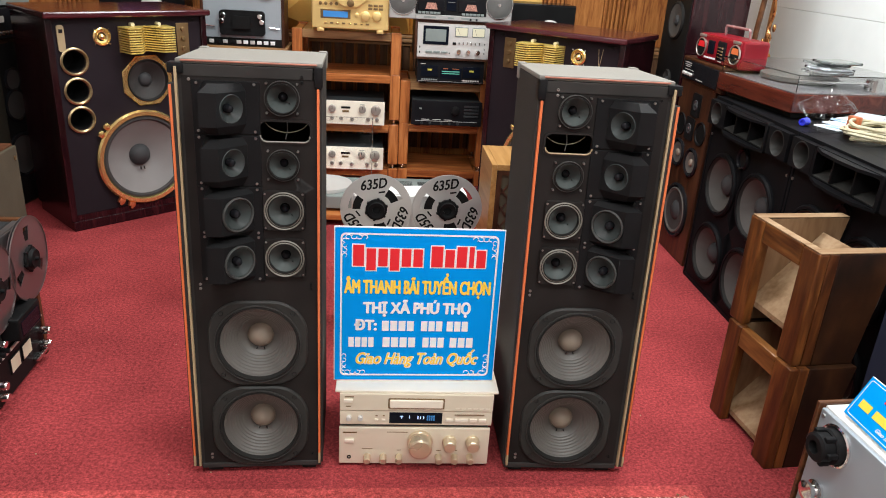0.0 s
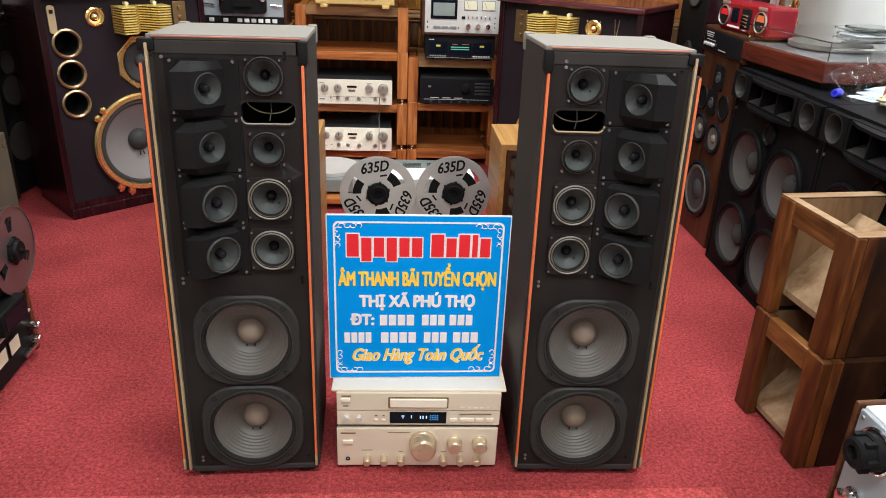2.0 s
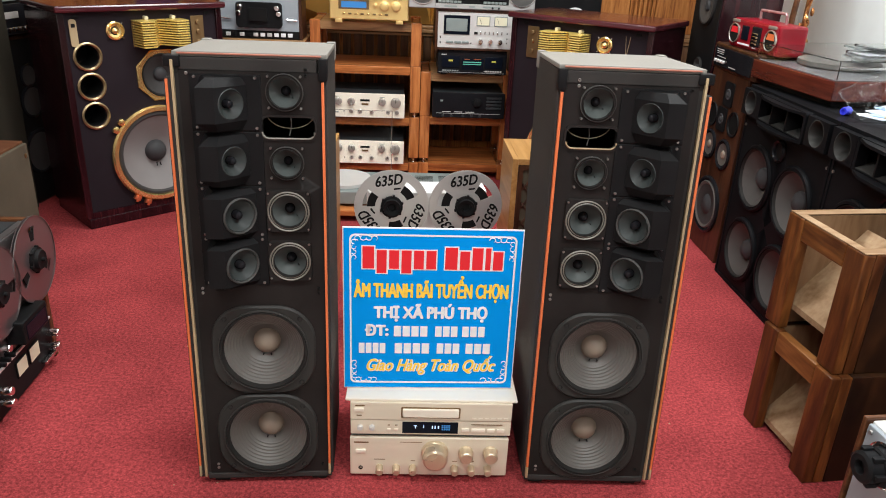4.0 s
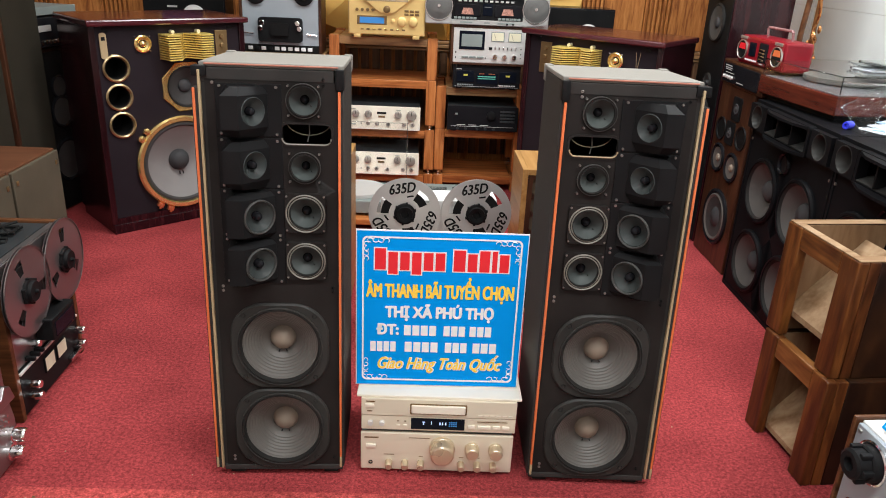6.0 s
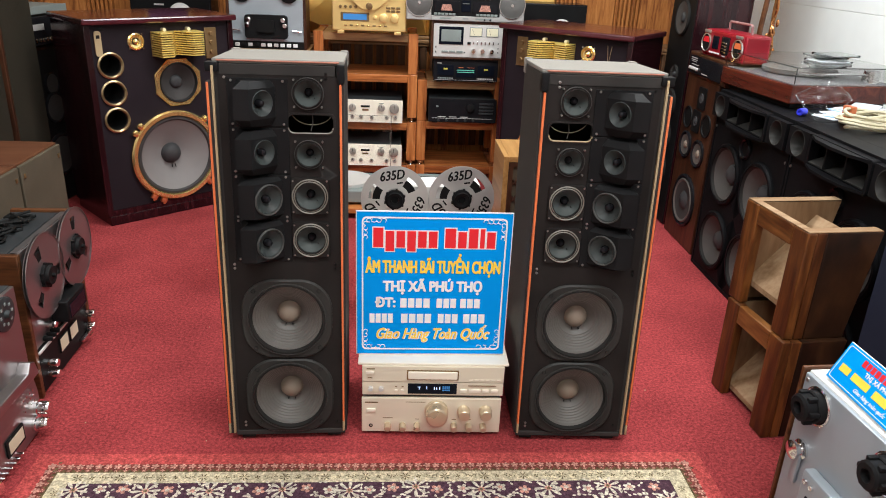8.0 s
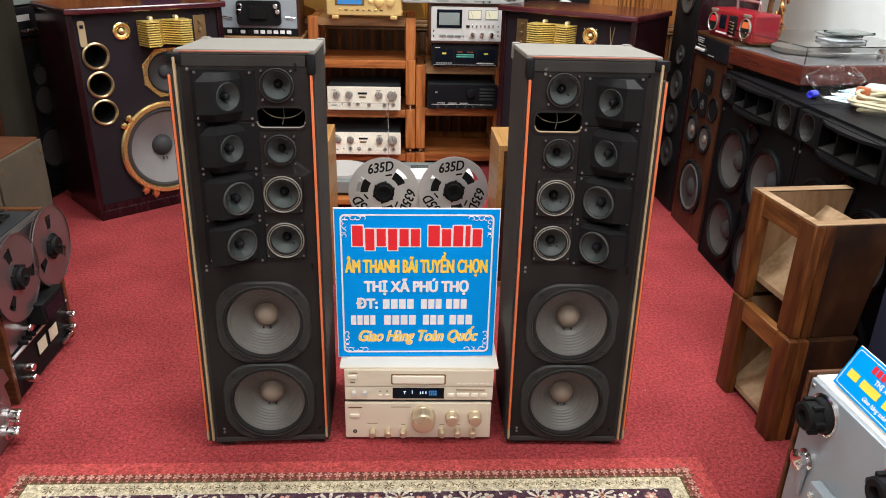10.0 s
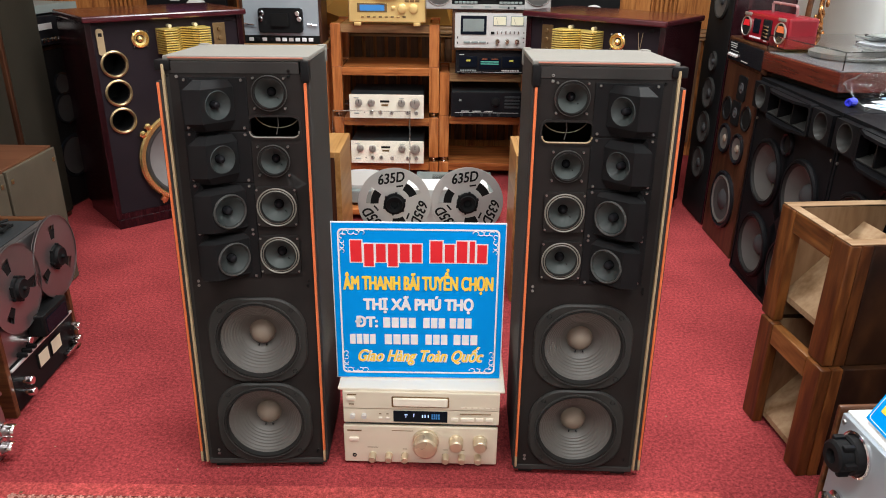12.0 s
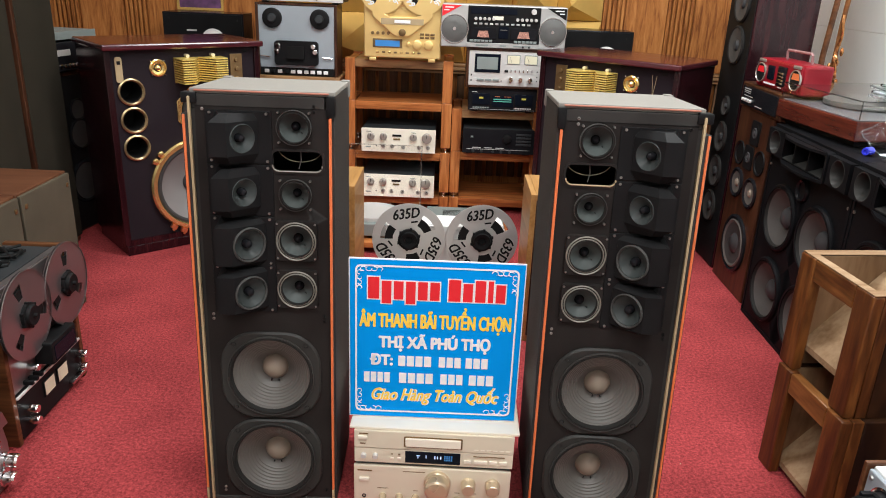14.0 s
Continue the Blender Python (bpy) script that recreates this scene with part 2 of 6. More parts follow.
METER = paint("meter_face", (0.72, 0.68, 0.5), 0.4, vary=0.05)
GLASS = glass_material("clear_acrylic")
SMOKE = glass_material("smoked_acrylic", (0.74, 0.74, 0.74), 0.03, 1.32)
BAG = glass_material("clear_film", (0.98, 0.98, 0.98), 0.05)


# ---- mesh helpers ----
def bx(bm, x0, x1, y0, y1, z0, z1, bev=0.0):
    vs = [bm.verts.new((x, y, z)) for x in (x0, x1) for y in (y0, y1) for z in (z0, z1)]
    faces = [bm.faces.new([vs[i] for i in f]) for f in ((0, 1, 3, 2), (4, 6, 7, 5), (0, 4, 5, 1), (2, 3, 7, 6), (0, 2, 6, 4), (1, 5, 7, 3))]
    if bev:
        edges = list({e for f in faces for e in f.edges})
        bmesh.ops.bevel(bm, geom=edges, offset=bev, segments=2, profile=0.5, affect="EDGES")
    return bm


def box(x0, x1, y0, y1, z0, z1, bev=0.0):
    return bx(bmesh.new(), x0, x1, y0, y1, z0, z1, bev)


def lathe(cx, cz, prof, seg=32, bm=None):
    """Turn a profile of (radius, y) about an axis along y through (cx, cz)."""
    bm = bm or bmesh.new()
    rings = []
    for r, y in prof:
        if r < 1e-5:
            rings.append([bm.verts.new((cx, y, cz))])
        else:
            rings.append([bm.verts.new((cx + r * math.cos(2 * math.pi * i / seg), y, cz + r * math.sin(2 * math.pi * i / seg))) for i in range(seg)])
    for a, b in zip(rings, rings[1:]):
        for i in range(seg):
            j = (i + 1) % seg
            if len(b) == 1:
                bm.faces.new((a[i], a[j], b[0]))
            elif len(a) == 1:
                bm.faces.new((a[0], b[j], b[i]))
            else:
                bm.faces.new((a[i], a[j], b[j], b[i]))
    return bm


def prism(poly, a0, a1, axis="y", bm=None, bev=0.0):
    """Push a polygon along an axis: (x, z) along y, (x, y) along z, (y, z) along x."""
    bm = bm or bmesh.new()

    def place(p, a):
        return {"y": (p[0], a, p[1]), "z": (p[0], p[1], a), "x": (a, p[0], p[1])}[axis]
    lo = [bm.verts.new(place(p, a0)) for p in poly]
    hi = [bm.verts.new(place(p, a1)) for p in poly]
    n = len(poly)
    faces = [bm.faces.new(lo), bm.faces.new(list(reversed(hi)))]
    for i in range(n):
        faces.append(bm.faces.new((lo[(i + 1) % n], lo[i], hi[i], hi[(i + 1) % n])))
    bmesh.ops.recalc_face_normals(bm, faces=faces)
    if bev:
        bmesh.ops.bevel(bm, geom=list({e for f in faces for e in f.edges}), offset=bev, segments=2, profile=0.5, affect="EDGES")
    return bm


def rounded(cx, cz, w, h, r, n=5):
    pts = []
    for sx, sz, a0 in ((1, 1, 0), (-1, 1, 90), (-1, -1, 180), (1, -1, 270)):
        for i in range(n + 1):
            a = radians(a0 + 90 * i / n)
            pts.append((cx + sx * (w / 2 - r) + r * math.cos(a), cz + sz * (h / 2 - r) + r * math.sin(a)))
    return pts


def ring_wall(outer, inner, y0, y1):
    """A flat plate with a hole: outer and inner outlines of equal count."""
    bm = bmesh.new()
    n = len(outer)
    v = [[bm.verts.new((p[0], y, p[1])) for p in line] for line, y in ((outer, y0), (inner, y0), (inner, y1), (outer, y1))]
    for k in range(4):
        a, b = v[k], v[(k + 1) % 4]
        for i in range(n):
            bm.faces.new((a[i], a[(i + 1) % n], b[(i + 1) % n], b[i]))
    bmesh.ops.recalc_face_normals(bm, faces=bm.faces)
    return bm


def panel_cell(bm, x0, x1, z0, z1, y0, y1, hole=None):
    """A rectangle of board, with a round hole (cx, cz, r) through it."""
    if not hole:
        return bx(bm, x0, x1, y0, y1, z0, z1)
    cx, cz, r = hole
    angles = sorted({2 * math.pi * i / 40 for i in range(40)} | {math.atan2(z - cz, x - cx) % (2 * math.pi) for x in (x0, x1) for z in (z0, z1)})
    out = []
    for a in angles:
        c, s = math.cos(a), math.sin(a)
        d = min([((x1 if c > 0 else x0) - cx) / c] if abs(c) > 1e-6 else [9] + []) if abs(s) < 1e-6 else min(((x1 if c > 0 else x0) - cx) / c if abs(c) > 1e-6 else 9, ((z1 if s > 0 else z0) - cz) / s)
        out.append((cx + d * c, cz + d * s))
    inn = [(cx + r * math.cos(a), cz + r * math.sin(a)) for a in angles]
    n = len(angles)
    v = [[bm.verts.new((p[0], y, p[1])) for p in line] for line, y in ((out, y0), (inn, y0), (inn, y1), (out, y1))]
    for k in range(4):
        a, b = v[k], v[(k + 1) % 4]
        for i in range(n):
            bm.faces.new((a[i], a[(i + 1) % n], b[(i + 1) % n], b[i]))
    return bm


def tube(pts, r, seg=6, bm=None, closed=False):
    bm = bm or bmesh.new()
    pts = [Vector(p) for p in pts]
    rings = []
    n = len(pts)
    for k, p in enumerate(pts):
        a = pts[(k - 1) % n] if (closed or k) else p
        b = pts[(k + 1) % n] if (closed or k < n - 1) else p
        d = (b - a).normalized()
        side = d.orthogonal() if abs(d.z) > 0.95 else d.cross(Vector((0, 0, 1))).normalized()
        side.normalize()
        up = side.cross(d)
        rings.append([bm.verts.new(p + r * (math.cos(2 * math.pi * i / seg) * side + math.sin(2 * math.pi * i / seg) * up)) for i in range(seg)])
    pairs = list(zip(rings, rings[1:])) + ([(rings[-1], rings[0])] if closed else [])
    for a, b in pairs:
        for i in range(seg):
            bm.faces.new((a[i], a[(i + 1) % seg], b[(i + 1) % seg], b[i]))
    if not closed:
        bm.faces.new(rings[0])
        bm.faces.new(list(reversed(rings[-1])))
    return bm


def to_mesh(name, bm, material):
    me = bpy.data.meshes.new(name)
    bmesh.ops.recalc_face_normals(bm, faces=bm.faces)
    bm.to_mesh(me)
    bm.free()
    me.materials.append(material)
    me.shade_smooth()
    me.set_sharp_from_angle(angle=radians(32))
    # broad faces stay flat between their rounded edges
    flat = [f.area < 0.0025 for f in me.polygons]
    me.polygons.foreach_set("use_smooth", flat)
    return me


def weld(bm):
    bmesh.ops.remove_doubles(bm, verts=bm.verts, dist=0.0002)
    return bm


def part(name, bm, material, parent, label=""):
    ob = new(name, to_mesh(name, bm, material))
    ob.parent = parent
    return tagged(ob, label)


def thing(name, label, category, m, group=""):
    ob = new(name)
    ob.empty_display_size = 0.1
    ob.matrix_world = m
    return tagged(ob, label, category, group)


def solid(name, bm, material, label, category, m=None, group="", kind=""):
    ob = new(name, to_mesh(name, bm, material))
    if m is not None:
        ob.matrix_world = m
    return tagged(ob, label, category, group, kind)


def lettering(name, words, size, material, parent, x, y, z, sx=1.0, shear=0.0, turn=0.0, bold=0.0, label=""):
    """Words of the built-in font as a thin mesh that faces -y, centred at x, z."""
    cu = bpy.data.curves.new("letters", "FONT")
    cu.body, cu.size, cu.align_x, cu.align_y, cu.extrude, cu.shear, cu.resolution_u = words, size, "CENTER", "CENTER", 0.0006, shear, 3
    tmp = new("letters", cu)
    me = bpy.data.meshes.new_from_object(tmp.evaluated_get(bpy.context.evaluated_depsgraph_get()))
    bpy.data.objects.remove(tmp)
    # heavy strokes: the same outline laid over itself a little to every side
    if bold:
        bm = bmesh.new()
        for k, (dx, dz) in enumerate(((0, 0), (-1, 0), (1, 0), (0, 0.7), (0, -0.7), (-0.7, 0.5), (0.7, 0.5), (-0.7, -0.5), (0.7, -0.5))):
            shifted = me.copy()
            shifted.transform(pose(dx * bold / sx, dz * bold, -0.00003 * k))
            bm.from_mesh(shifted)
            bpy.data.meshes.remove(shifted)
        bm.to_mesh(me)
        bm.free()
    me.transform(pose(x, y, z, 90, 0, 0) @ pose(0, 0, 0, 0, 0, turn) @ Matrix.Diagonal((sx, 1, 1, 1)))
    me.materials.clear()
    me.materials.append(material)
    ob = new(name, me)
    ob.parent = parent
    return tagged(ob, label)


def knob(name, cx, cz, r, y, depth, material, parent, label="", skirt=0.0):
    prof = [(0, y - depth), (r * 0.82, y - depth), (r * 0.95, y - depth * 0.92), (r, y - depth * 0.8), (r, y)]
    if skirt:
        prof = prof[:-1] + [(r, y - depth * 0.25), (r * (1 + skirt), y - depth * 0.2), (r * (1 + skirt), y)]
    return part(name, lathe(cx, cz, prof, 24), material, parent, label)


def woofer(parent, cx, cz, r, y, cone, cap, plate=None, plate_mat=None, depth=0.045, ridges=0, cap_r=0.3, name="woofer", ring=None, frame_r=1.14, edge=0.88, bulge=0.62):
    """A cone driver: frame, surround, cone and dust cap."""
    if plate:
        fine = []
        for p, q in zip(plate, plate[1:] + plate[:1]):
            cut = max(1, round(math.dist(p, q) / (r * 0.14)))
            fine += [(p[0] + (q[0] - p[0]) * i / cut, p[1] + (q[1] - p[1]) * i / cut) for i in range(cut)]
        plate = fine
        hole = [(cx + r * math.cos(a), cz + r * math.sin(a)) for a in [math.atan2(p[1] - cz, p[0] - cx) for p in plate]]
        inset = [(cx + (p[0] - cx) * 0.965, cz + (p[1] - cz) * 0.965) for p in plate]
        bm = bmesh.new()
        lines = [[bm.verts.new((p[0], yy, p[1])) for p in line] for line, yy in ((plate, y + 0.002), (plate, y - 0.004), (inset, y - 0.0085), (hole, y - 0.0075), (hole, y + 0.002))]
        k = len(plate)
        for a, b in zip(lines, lines[1:]):
            for i in range(k):
                bm.faces.new((a[i], a[(i + 1) % k], b[(i + 1) % k], b[i]))
    else:
        bm = lathe(cx, cz, [(r * frame_r, y + 0.002), (r * frame_r, y - 0.006), (r * (frame_r - 0.03), y - 0.009), (r * 1.0, y - 0.008), (r * 0.985, y + 0.006)], 40)
    w = part(name, bm, plate_mat or PLASTIC, parent)
    part("surround", lathe(cx, cz, [(r * 1.01, y - 0.006), (r * 0.985, y - 0.012), (r * 0.95, y - 0.012), (r * (edge + 0.03), y - 0.004), (r * edge, y + 0.001)], 40), ring or RUBBER, w)
    rc = cap_r * r
    prof = [(r * (edge + 0.02), y)]
    steps = max(6, ridges * 4)
    for i in range(steps + 1):
        f = i / steps
        rad = r * edge + (rc - r * edge) * f
        wave = 0.0009 * math.sin(f * ridges * 2 * math.pi) if ridges and f < 0.72 else 0
        prof.append((rad, y + depth * f ** 0.9 + wave))
    part("cone", lathe(cx, cz, prof, 44), cone, w)
    dome = [(rc * 1.04, y + depth - 0.001)] + [(rc * math.cos(a), y + depth - rc * bulge * math.sin(a)) for a in [radians(d) for d in (0, 20, 40, 60, 75, 90)]]
    dome[-1] = (0, dome[-1][1])
    part("dust_cap", lathe(cx, cz, dome, 28), cap, w)
    return w


def bars(parent, name, items, y, material):
    """Thin printed bars: (x, z, width, height), each a part."""
    for x, z, w, h in items:
        part(name, box(x - w / 2, x + w / 2, y - 0.0008, y, z - h / 2, z + h / 2), material, parent)


# ---- the room ----
X0, X1, Y0, Y1, H = -2.75, 2.3, -3.0, 5.1, 2.95
solid("floor", box(X0 - 0.1, X1 + 0.1, Y0 - 0.1, Y1 + 0.1, -0.06, 0), CARPET, "worn red short-pile carpet over the whole floor", "floor", kind="structure")
solid("ceiling", box(X0 - 0.1, X1 + 0.1, Y0 - 0.1, Y1 + 0.1, H, H + 0.1), PLASTER, "plain white plaster ceiling", "ceiling", kind="structure")
wall_north = solid("wall_north", box(X0 - 0.1, X1 + 0.1, Y1, Y1 + 0.1, 0, H), SLAT_WOOD, "brown wood-panelled wall with ribbed strips", "wall", kind="structure")
wall_east = solid("wall_east", box(X1, X1 + 0.1, Y0 - 0.1, Y1, 0, H), PLASTER, "white wall of large smooth panels", "wall", kind="structure")
solid("wall_west", box(X0 - 0.1, X0, Y0 - 0.1, Y1, 0, H), PLASTER, "plain white side wall", "wall", kind="structure")
solid("wall_south", box(X0, X1, Y0 - 0.1, Y0, 0, H), PLASTER, "plain white wall behind", "wall", kind="structure")

# white panels on the side wall, with open joints
for j in range(4):
    for k, (za, zb) in enumerate(((0.0, 0.599), (0.601, 1.209), (1.2105, 1.819), (1.8205, 2.94))):
        y = (Y1 - 0.73, 2.27, 0.17, -1.93)[j]
        part("panel", box(X1 - 0.012, X1 - 0.001, y + 0.002, y + (0.7 if j == 0 else 2.098), za, zb, 0.0015), WALL_WHITE, wall_east)

# wood panelling: wide planks and groups of narrow ribs above a moulding, shade-darkened slats below
x = X0 + 0.01
n = 0
while x < X1 - 0.02:
    if n % 2 == 0:
        w = 0.27
        if x + w < X1:
            part("plank", box(x, x + w - 0.003, Y1 - 0.016, Y1 - 0.001, 0.86, H - 0.01, 0.002), SLAT_WOOD, wall_north)
        x += w
    else:
        for k in range(6):
            if x + 0.03 < X1:
                part("rib", box(x, x + 0.018, Y1 - 0.026, Y1 - 0.001, 0.86, H - 0.01, 0.004), SLAT_WOOD, wall_north)
            x += 0.029
    n += 1
x = X0 + 0.01
while x < X1 - 0.05:
    part("slat", box(x, x + 0.05, Y1 - 0.03, Y1 - 0.001, 0.1, 0.79, 0.004), SHADED_SLAT, wall_north)
    x += 0.075
bm = bmesh.new()
for za, zb, d in ((0.79, 0.81, 0.045), (0.812, 0.835, 0.06), (0.837, 0.858, 0.04)):
    bx(bm, X0 + 0.005, X1 - 0.02, Y1 - d, Y1 - 0.001, za, zb, 0.005)
solid("trim", bm, RACK_TOP, "stepped wooden moulding along the panelled wall", "moulding", kind="structure")

# gold faceted diffuser panels in the middle of the wall
diffuser = thing("wall_diffuser", "gold-painted faceted diffuser panel on the wood wall", "wall panel", pose(0, Y1 - 0.03, 0))
random.seed(5)
for i in range(7):
    for j in range(5):
        cx, cz, s = -0.8 + 0.293 * i, 1.01 + 0.293 * j, 0.145
        bm = bmesh.new()
        off = ((-0.09, 0.07), (0.1, 0.04), (0.05, -0.09), (-0.08, -0.05))[(i * 3 + j) % 4]
        c = [bm.verts.new((cx + a * s, 0.0, cz + b * s)) for a, b in ((-1, -1), (1, -1), (1, 1), (-1, 1))]
        top = bm.verts.new((cx + off[0], -0.15, cz + off[1]))
        bk = [bm.verts.new((v.co.x, 0.003, v.co.z)) for v in c]
        for k in range(4):
            bm.faces.new((c[k], c[(k + 1) % 4], top))
            bm.faces.new((c[(k + 1) % 4], c[k], bk[k], bk[(k + 1) % 4]))
        bm.faces.new(list(reversed(bk)))
        me = part("facet", bm, GOLD_PAINT, diffuser)
        for p in me.data.polygons:
            p.use_smooth = False

pic = thing("wall_picture", "purple and gold picture in a thin gold frame", "picture", pose(-1.5, Y1 - 0.03, 1.13))
part("frame", ring_wall(rounded(0, 0.2, 0.3, 0.4, 0.004, 2), rounded(0, 0.2, 0.27, 0.37, 0.004, 2), -0.012, 0.003), GOLD_PAINT, pic)
part("canvas", box(-0.137, 0.137, -0.004, 0.002, 0.014, 0.386), paint("purple_canvas", (0.12, 0.05, 0.13), 0.6, vary=0.6, big=14), pic)

# ---- the rug ----
RX0, RX1, RY0, RY1 = -1.0, 0.965, 0.1, 1.645
RUG_ROSE = carpet_material("rug_rose", (0.2, 0.055, 0.045))
rug = thing("rug", "oriental rug with cream border and floral field", "rug", pose(0, 0, 0))
part("woven_base", box(RX0, RX1, RY0, RY1, 0.0005, 0.006, 0.002), RUG_RED, rug, "red woven edge")


def strip_frame(inset, wide, z, material, name):
    bm = bmesh.new()
    a, b, c, d = RX0 + inset, RX1 - inset, RY0 + inset, RY1 - inset
    bx(bm, a, b, d - wide, d, 0.004, z)
    bx(bm, a, b, c, c + wide, 0.004, z)
    bx(bm, a, a + wide, c + wide, d - wide, 0.004, z)
    bx(bm, b - wide, b, c + wide, d - wide, 0.004, z)
    return part(name, bm, material, rug)


strip_frame(0.05, 0.032, 0.0072, RUG_ROSE, "border")
strip_frame(0.08, 0.006, 0.0073, RUG_OLIVE, "border_line")
strip_frame(0.086, 0.046, 0.0074, RUG_CREAM, "border")
part("field", box(RX0 + 0.132, RX1 - 0.132, RY0 + 0.132, RY1 - 0.132, 0.004, 0.0076), RUG_DARK, rug)
random.seed(11)


def blossom(bm, x, y, z, r, petals, turn=0.0, wide=0.55):
    c = bm.verts.new((x, y, z + 0.0004))
    for k in range(petals):
        a = turn + 2 * math.pi * k / petals
        w = wide * math.pi / petals
        p = [bm.verts.new((x + rr * r * math.cos(a + da), y + rr * r * math.sin(a + da), z)) for rr, da in ((0.65, -w), (0.95, -w * 0.4), (0.95, w * 0.4), (0.65, w))]
        bm.faces.new((c, *p))


pink, cream, dark = bmesh.new(), bmesh.new(), bmesh.new()
per = []
step = 0.026
x = RX0 + 0.06
while x < RX1 - 0.05:
    per += [(x, RY1 - 0.06, 0), (x, RY0 + 0.06, 0)]
    x += step
y = RY0 + 0.06
while y < RY1 - 0.05:
    per += [(RX0 + 0.058, y, 1), (RX1 - 0.058, y, 1)]
    y += step
for x, y, v in per:
    blossom(pink, x, y, 0.0076, 0.012, 5, random.random(), 0.8)
    s = 1 if (y > 0.8 if not v else x < 0) else -1
    ox, oy = ((0.013, -s * 0.018) if not v else (s * 0.018, 0.013))
    blossom(dark, x + ox, y + oy, 0.0076, 0.006, 4, random.random(), 0.8)
    blossom(pink, x + ox * 1.0 - (0.013 if not v else 0), y + oy - (0.0 if not v else 0.013), 0.0076, 0.006, 4, random.random(), 0.6)
x = RX0 + 0.15
k = 0
while x < RX1 - 0.12:
    for yy in (RY1 - 0.109, RY0 + 0.109):
        if k % 3 == 0:
            blossom(dark, x, yy, 0.0078, 0.016, 7, 0.2, 0.4)
        elif k % 3 == 1:
            blossom(dark, x, yy, 0.0078, 0.008, 4, 0.4, 0.6)
        else:
            for dx in (-0.012, 0, 0.012):
                blossom(dark, x + dx, yy + 0.004 * (dx != 0), 0.0078, 0.0075, 3, random.random() * 6, 0.35)
    x += 0.038
    k += 1
y = RY0 + 0.16
while y < RY1 - 0.14:
    for xx in (RX0 + 0.111, RX1 - 0.111):
        blossom(dark, xx, y, 0.0078, 0.012, 6, random.random(), 0.4)
    y += 0.045
ny = 0
y = RY1 - 0.162
while y > RY0 + 0.15:
    x = RX0 + 0.16 + (0.035 if ny % 2 else 0)
    k = 0
    while x < RX1 - 0.15:
        big = (k + ny) % 3 == 0
        jx, jy = random.uniform(-0.01, 0.01), random.uniform(-0.008, 0.008)
        if big:
            blossom(cream, x + jx, y + jy, 0.008, 0.042, 8, random.random() * 6, 0.5)
            blossom(pink, x + jx, y + jy, 0.0086, 0.012, 6, random.random() * 6, 0.8)
            blossom(dark, x + jx, y + jy, 0.0092, 0.006, 5, 0, 0.9)
        else:
            blossom(cream if k % 2 else pink, x + jx, y + jy, 0.008, 0.019, 5, random.random() * 6, 0.85)
            blossom(pink if k % 2 else cream, x + jx, y + jy, 0.0086, 0.008, 5, random.random() * 6, 0.85)
        for q in range(5):
            a = random.random() * 6.28
            lx, ly = x + 0.036 * math.cos(a), y + 0.032 * math.sin(a)
            blossom(cream, lx, ly, 0.0079, 0.013, 2, a + 1.2, 0.3)
        x += 0.062
        k += 1
    y -= 0.06
    ny += 1
for bm_, mt, nm in ((pink, RUG_PINK, "pink_flower_pattern"), (cream, RUG_FLOWER, "cream_flower_pattern"), (dark, RUG_OLIVE, "dark_motif_pattern")):
    tagged(part(nm, bm_, mt, rug), kind="stuff")


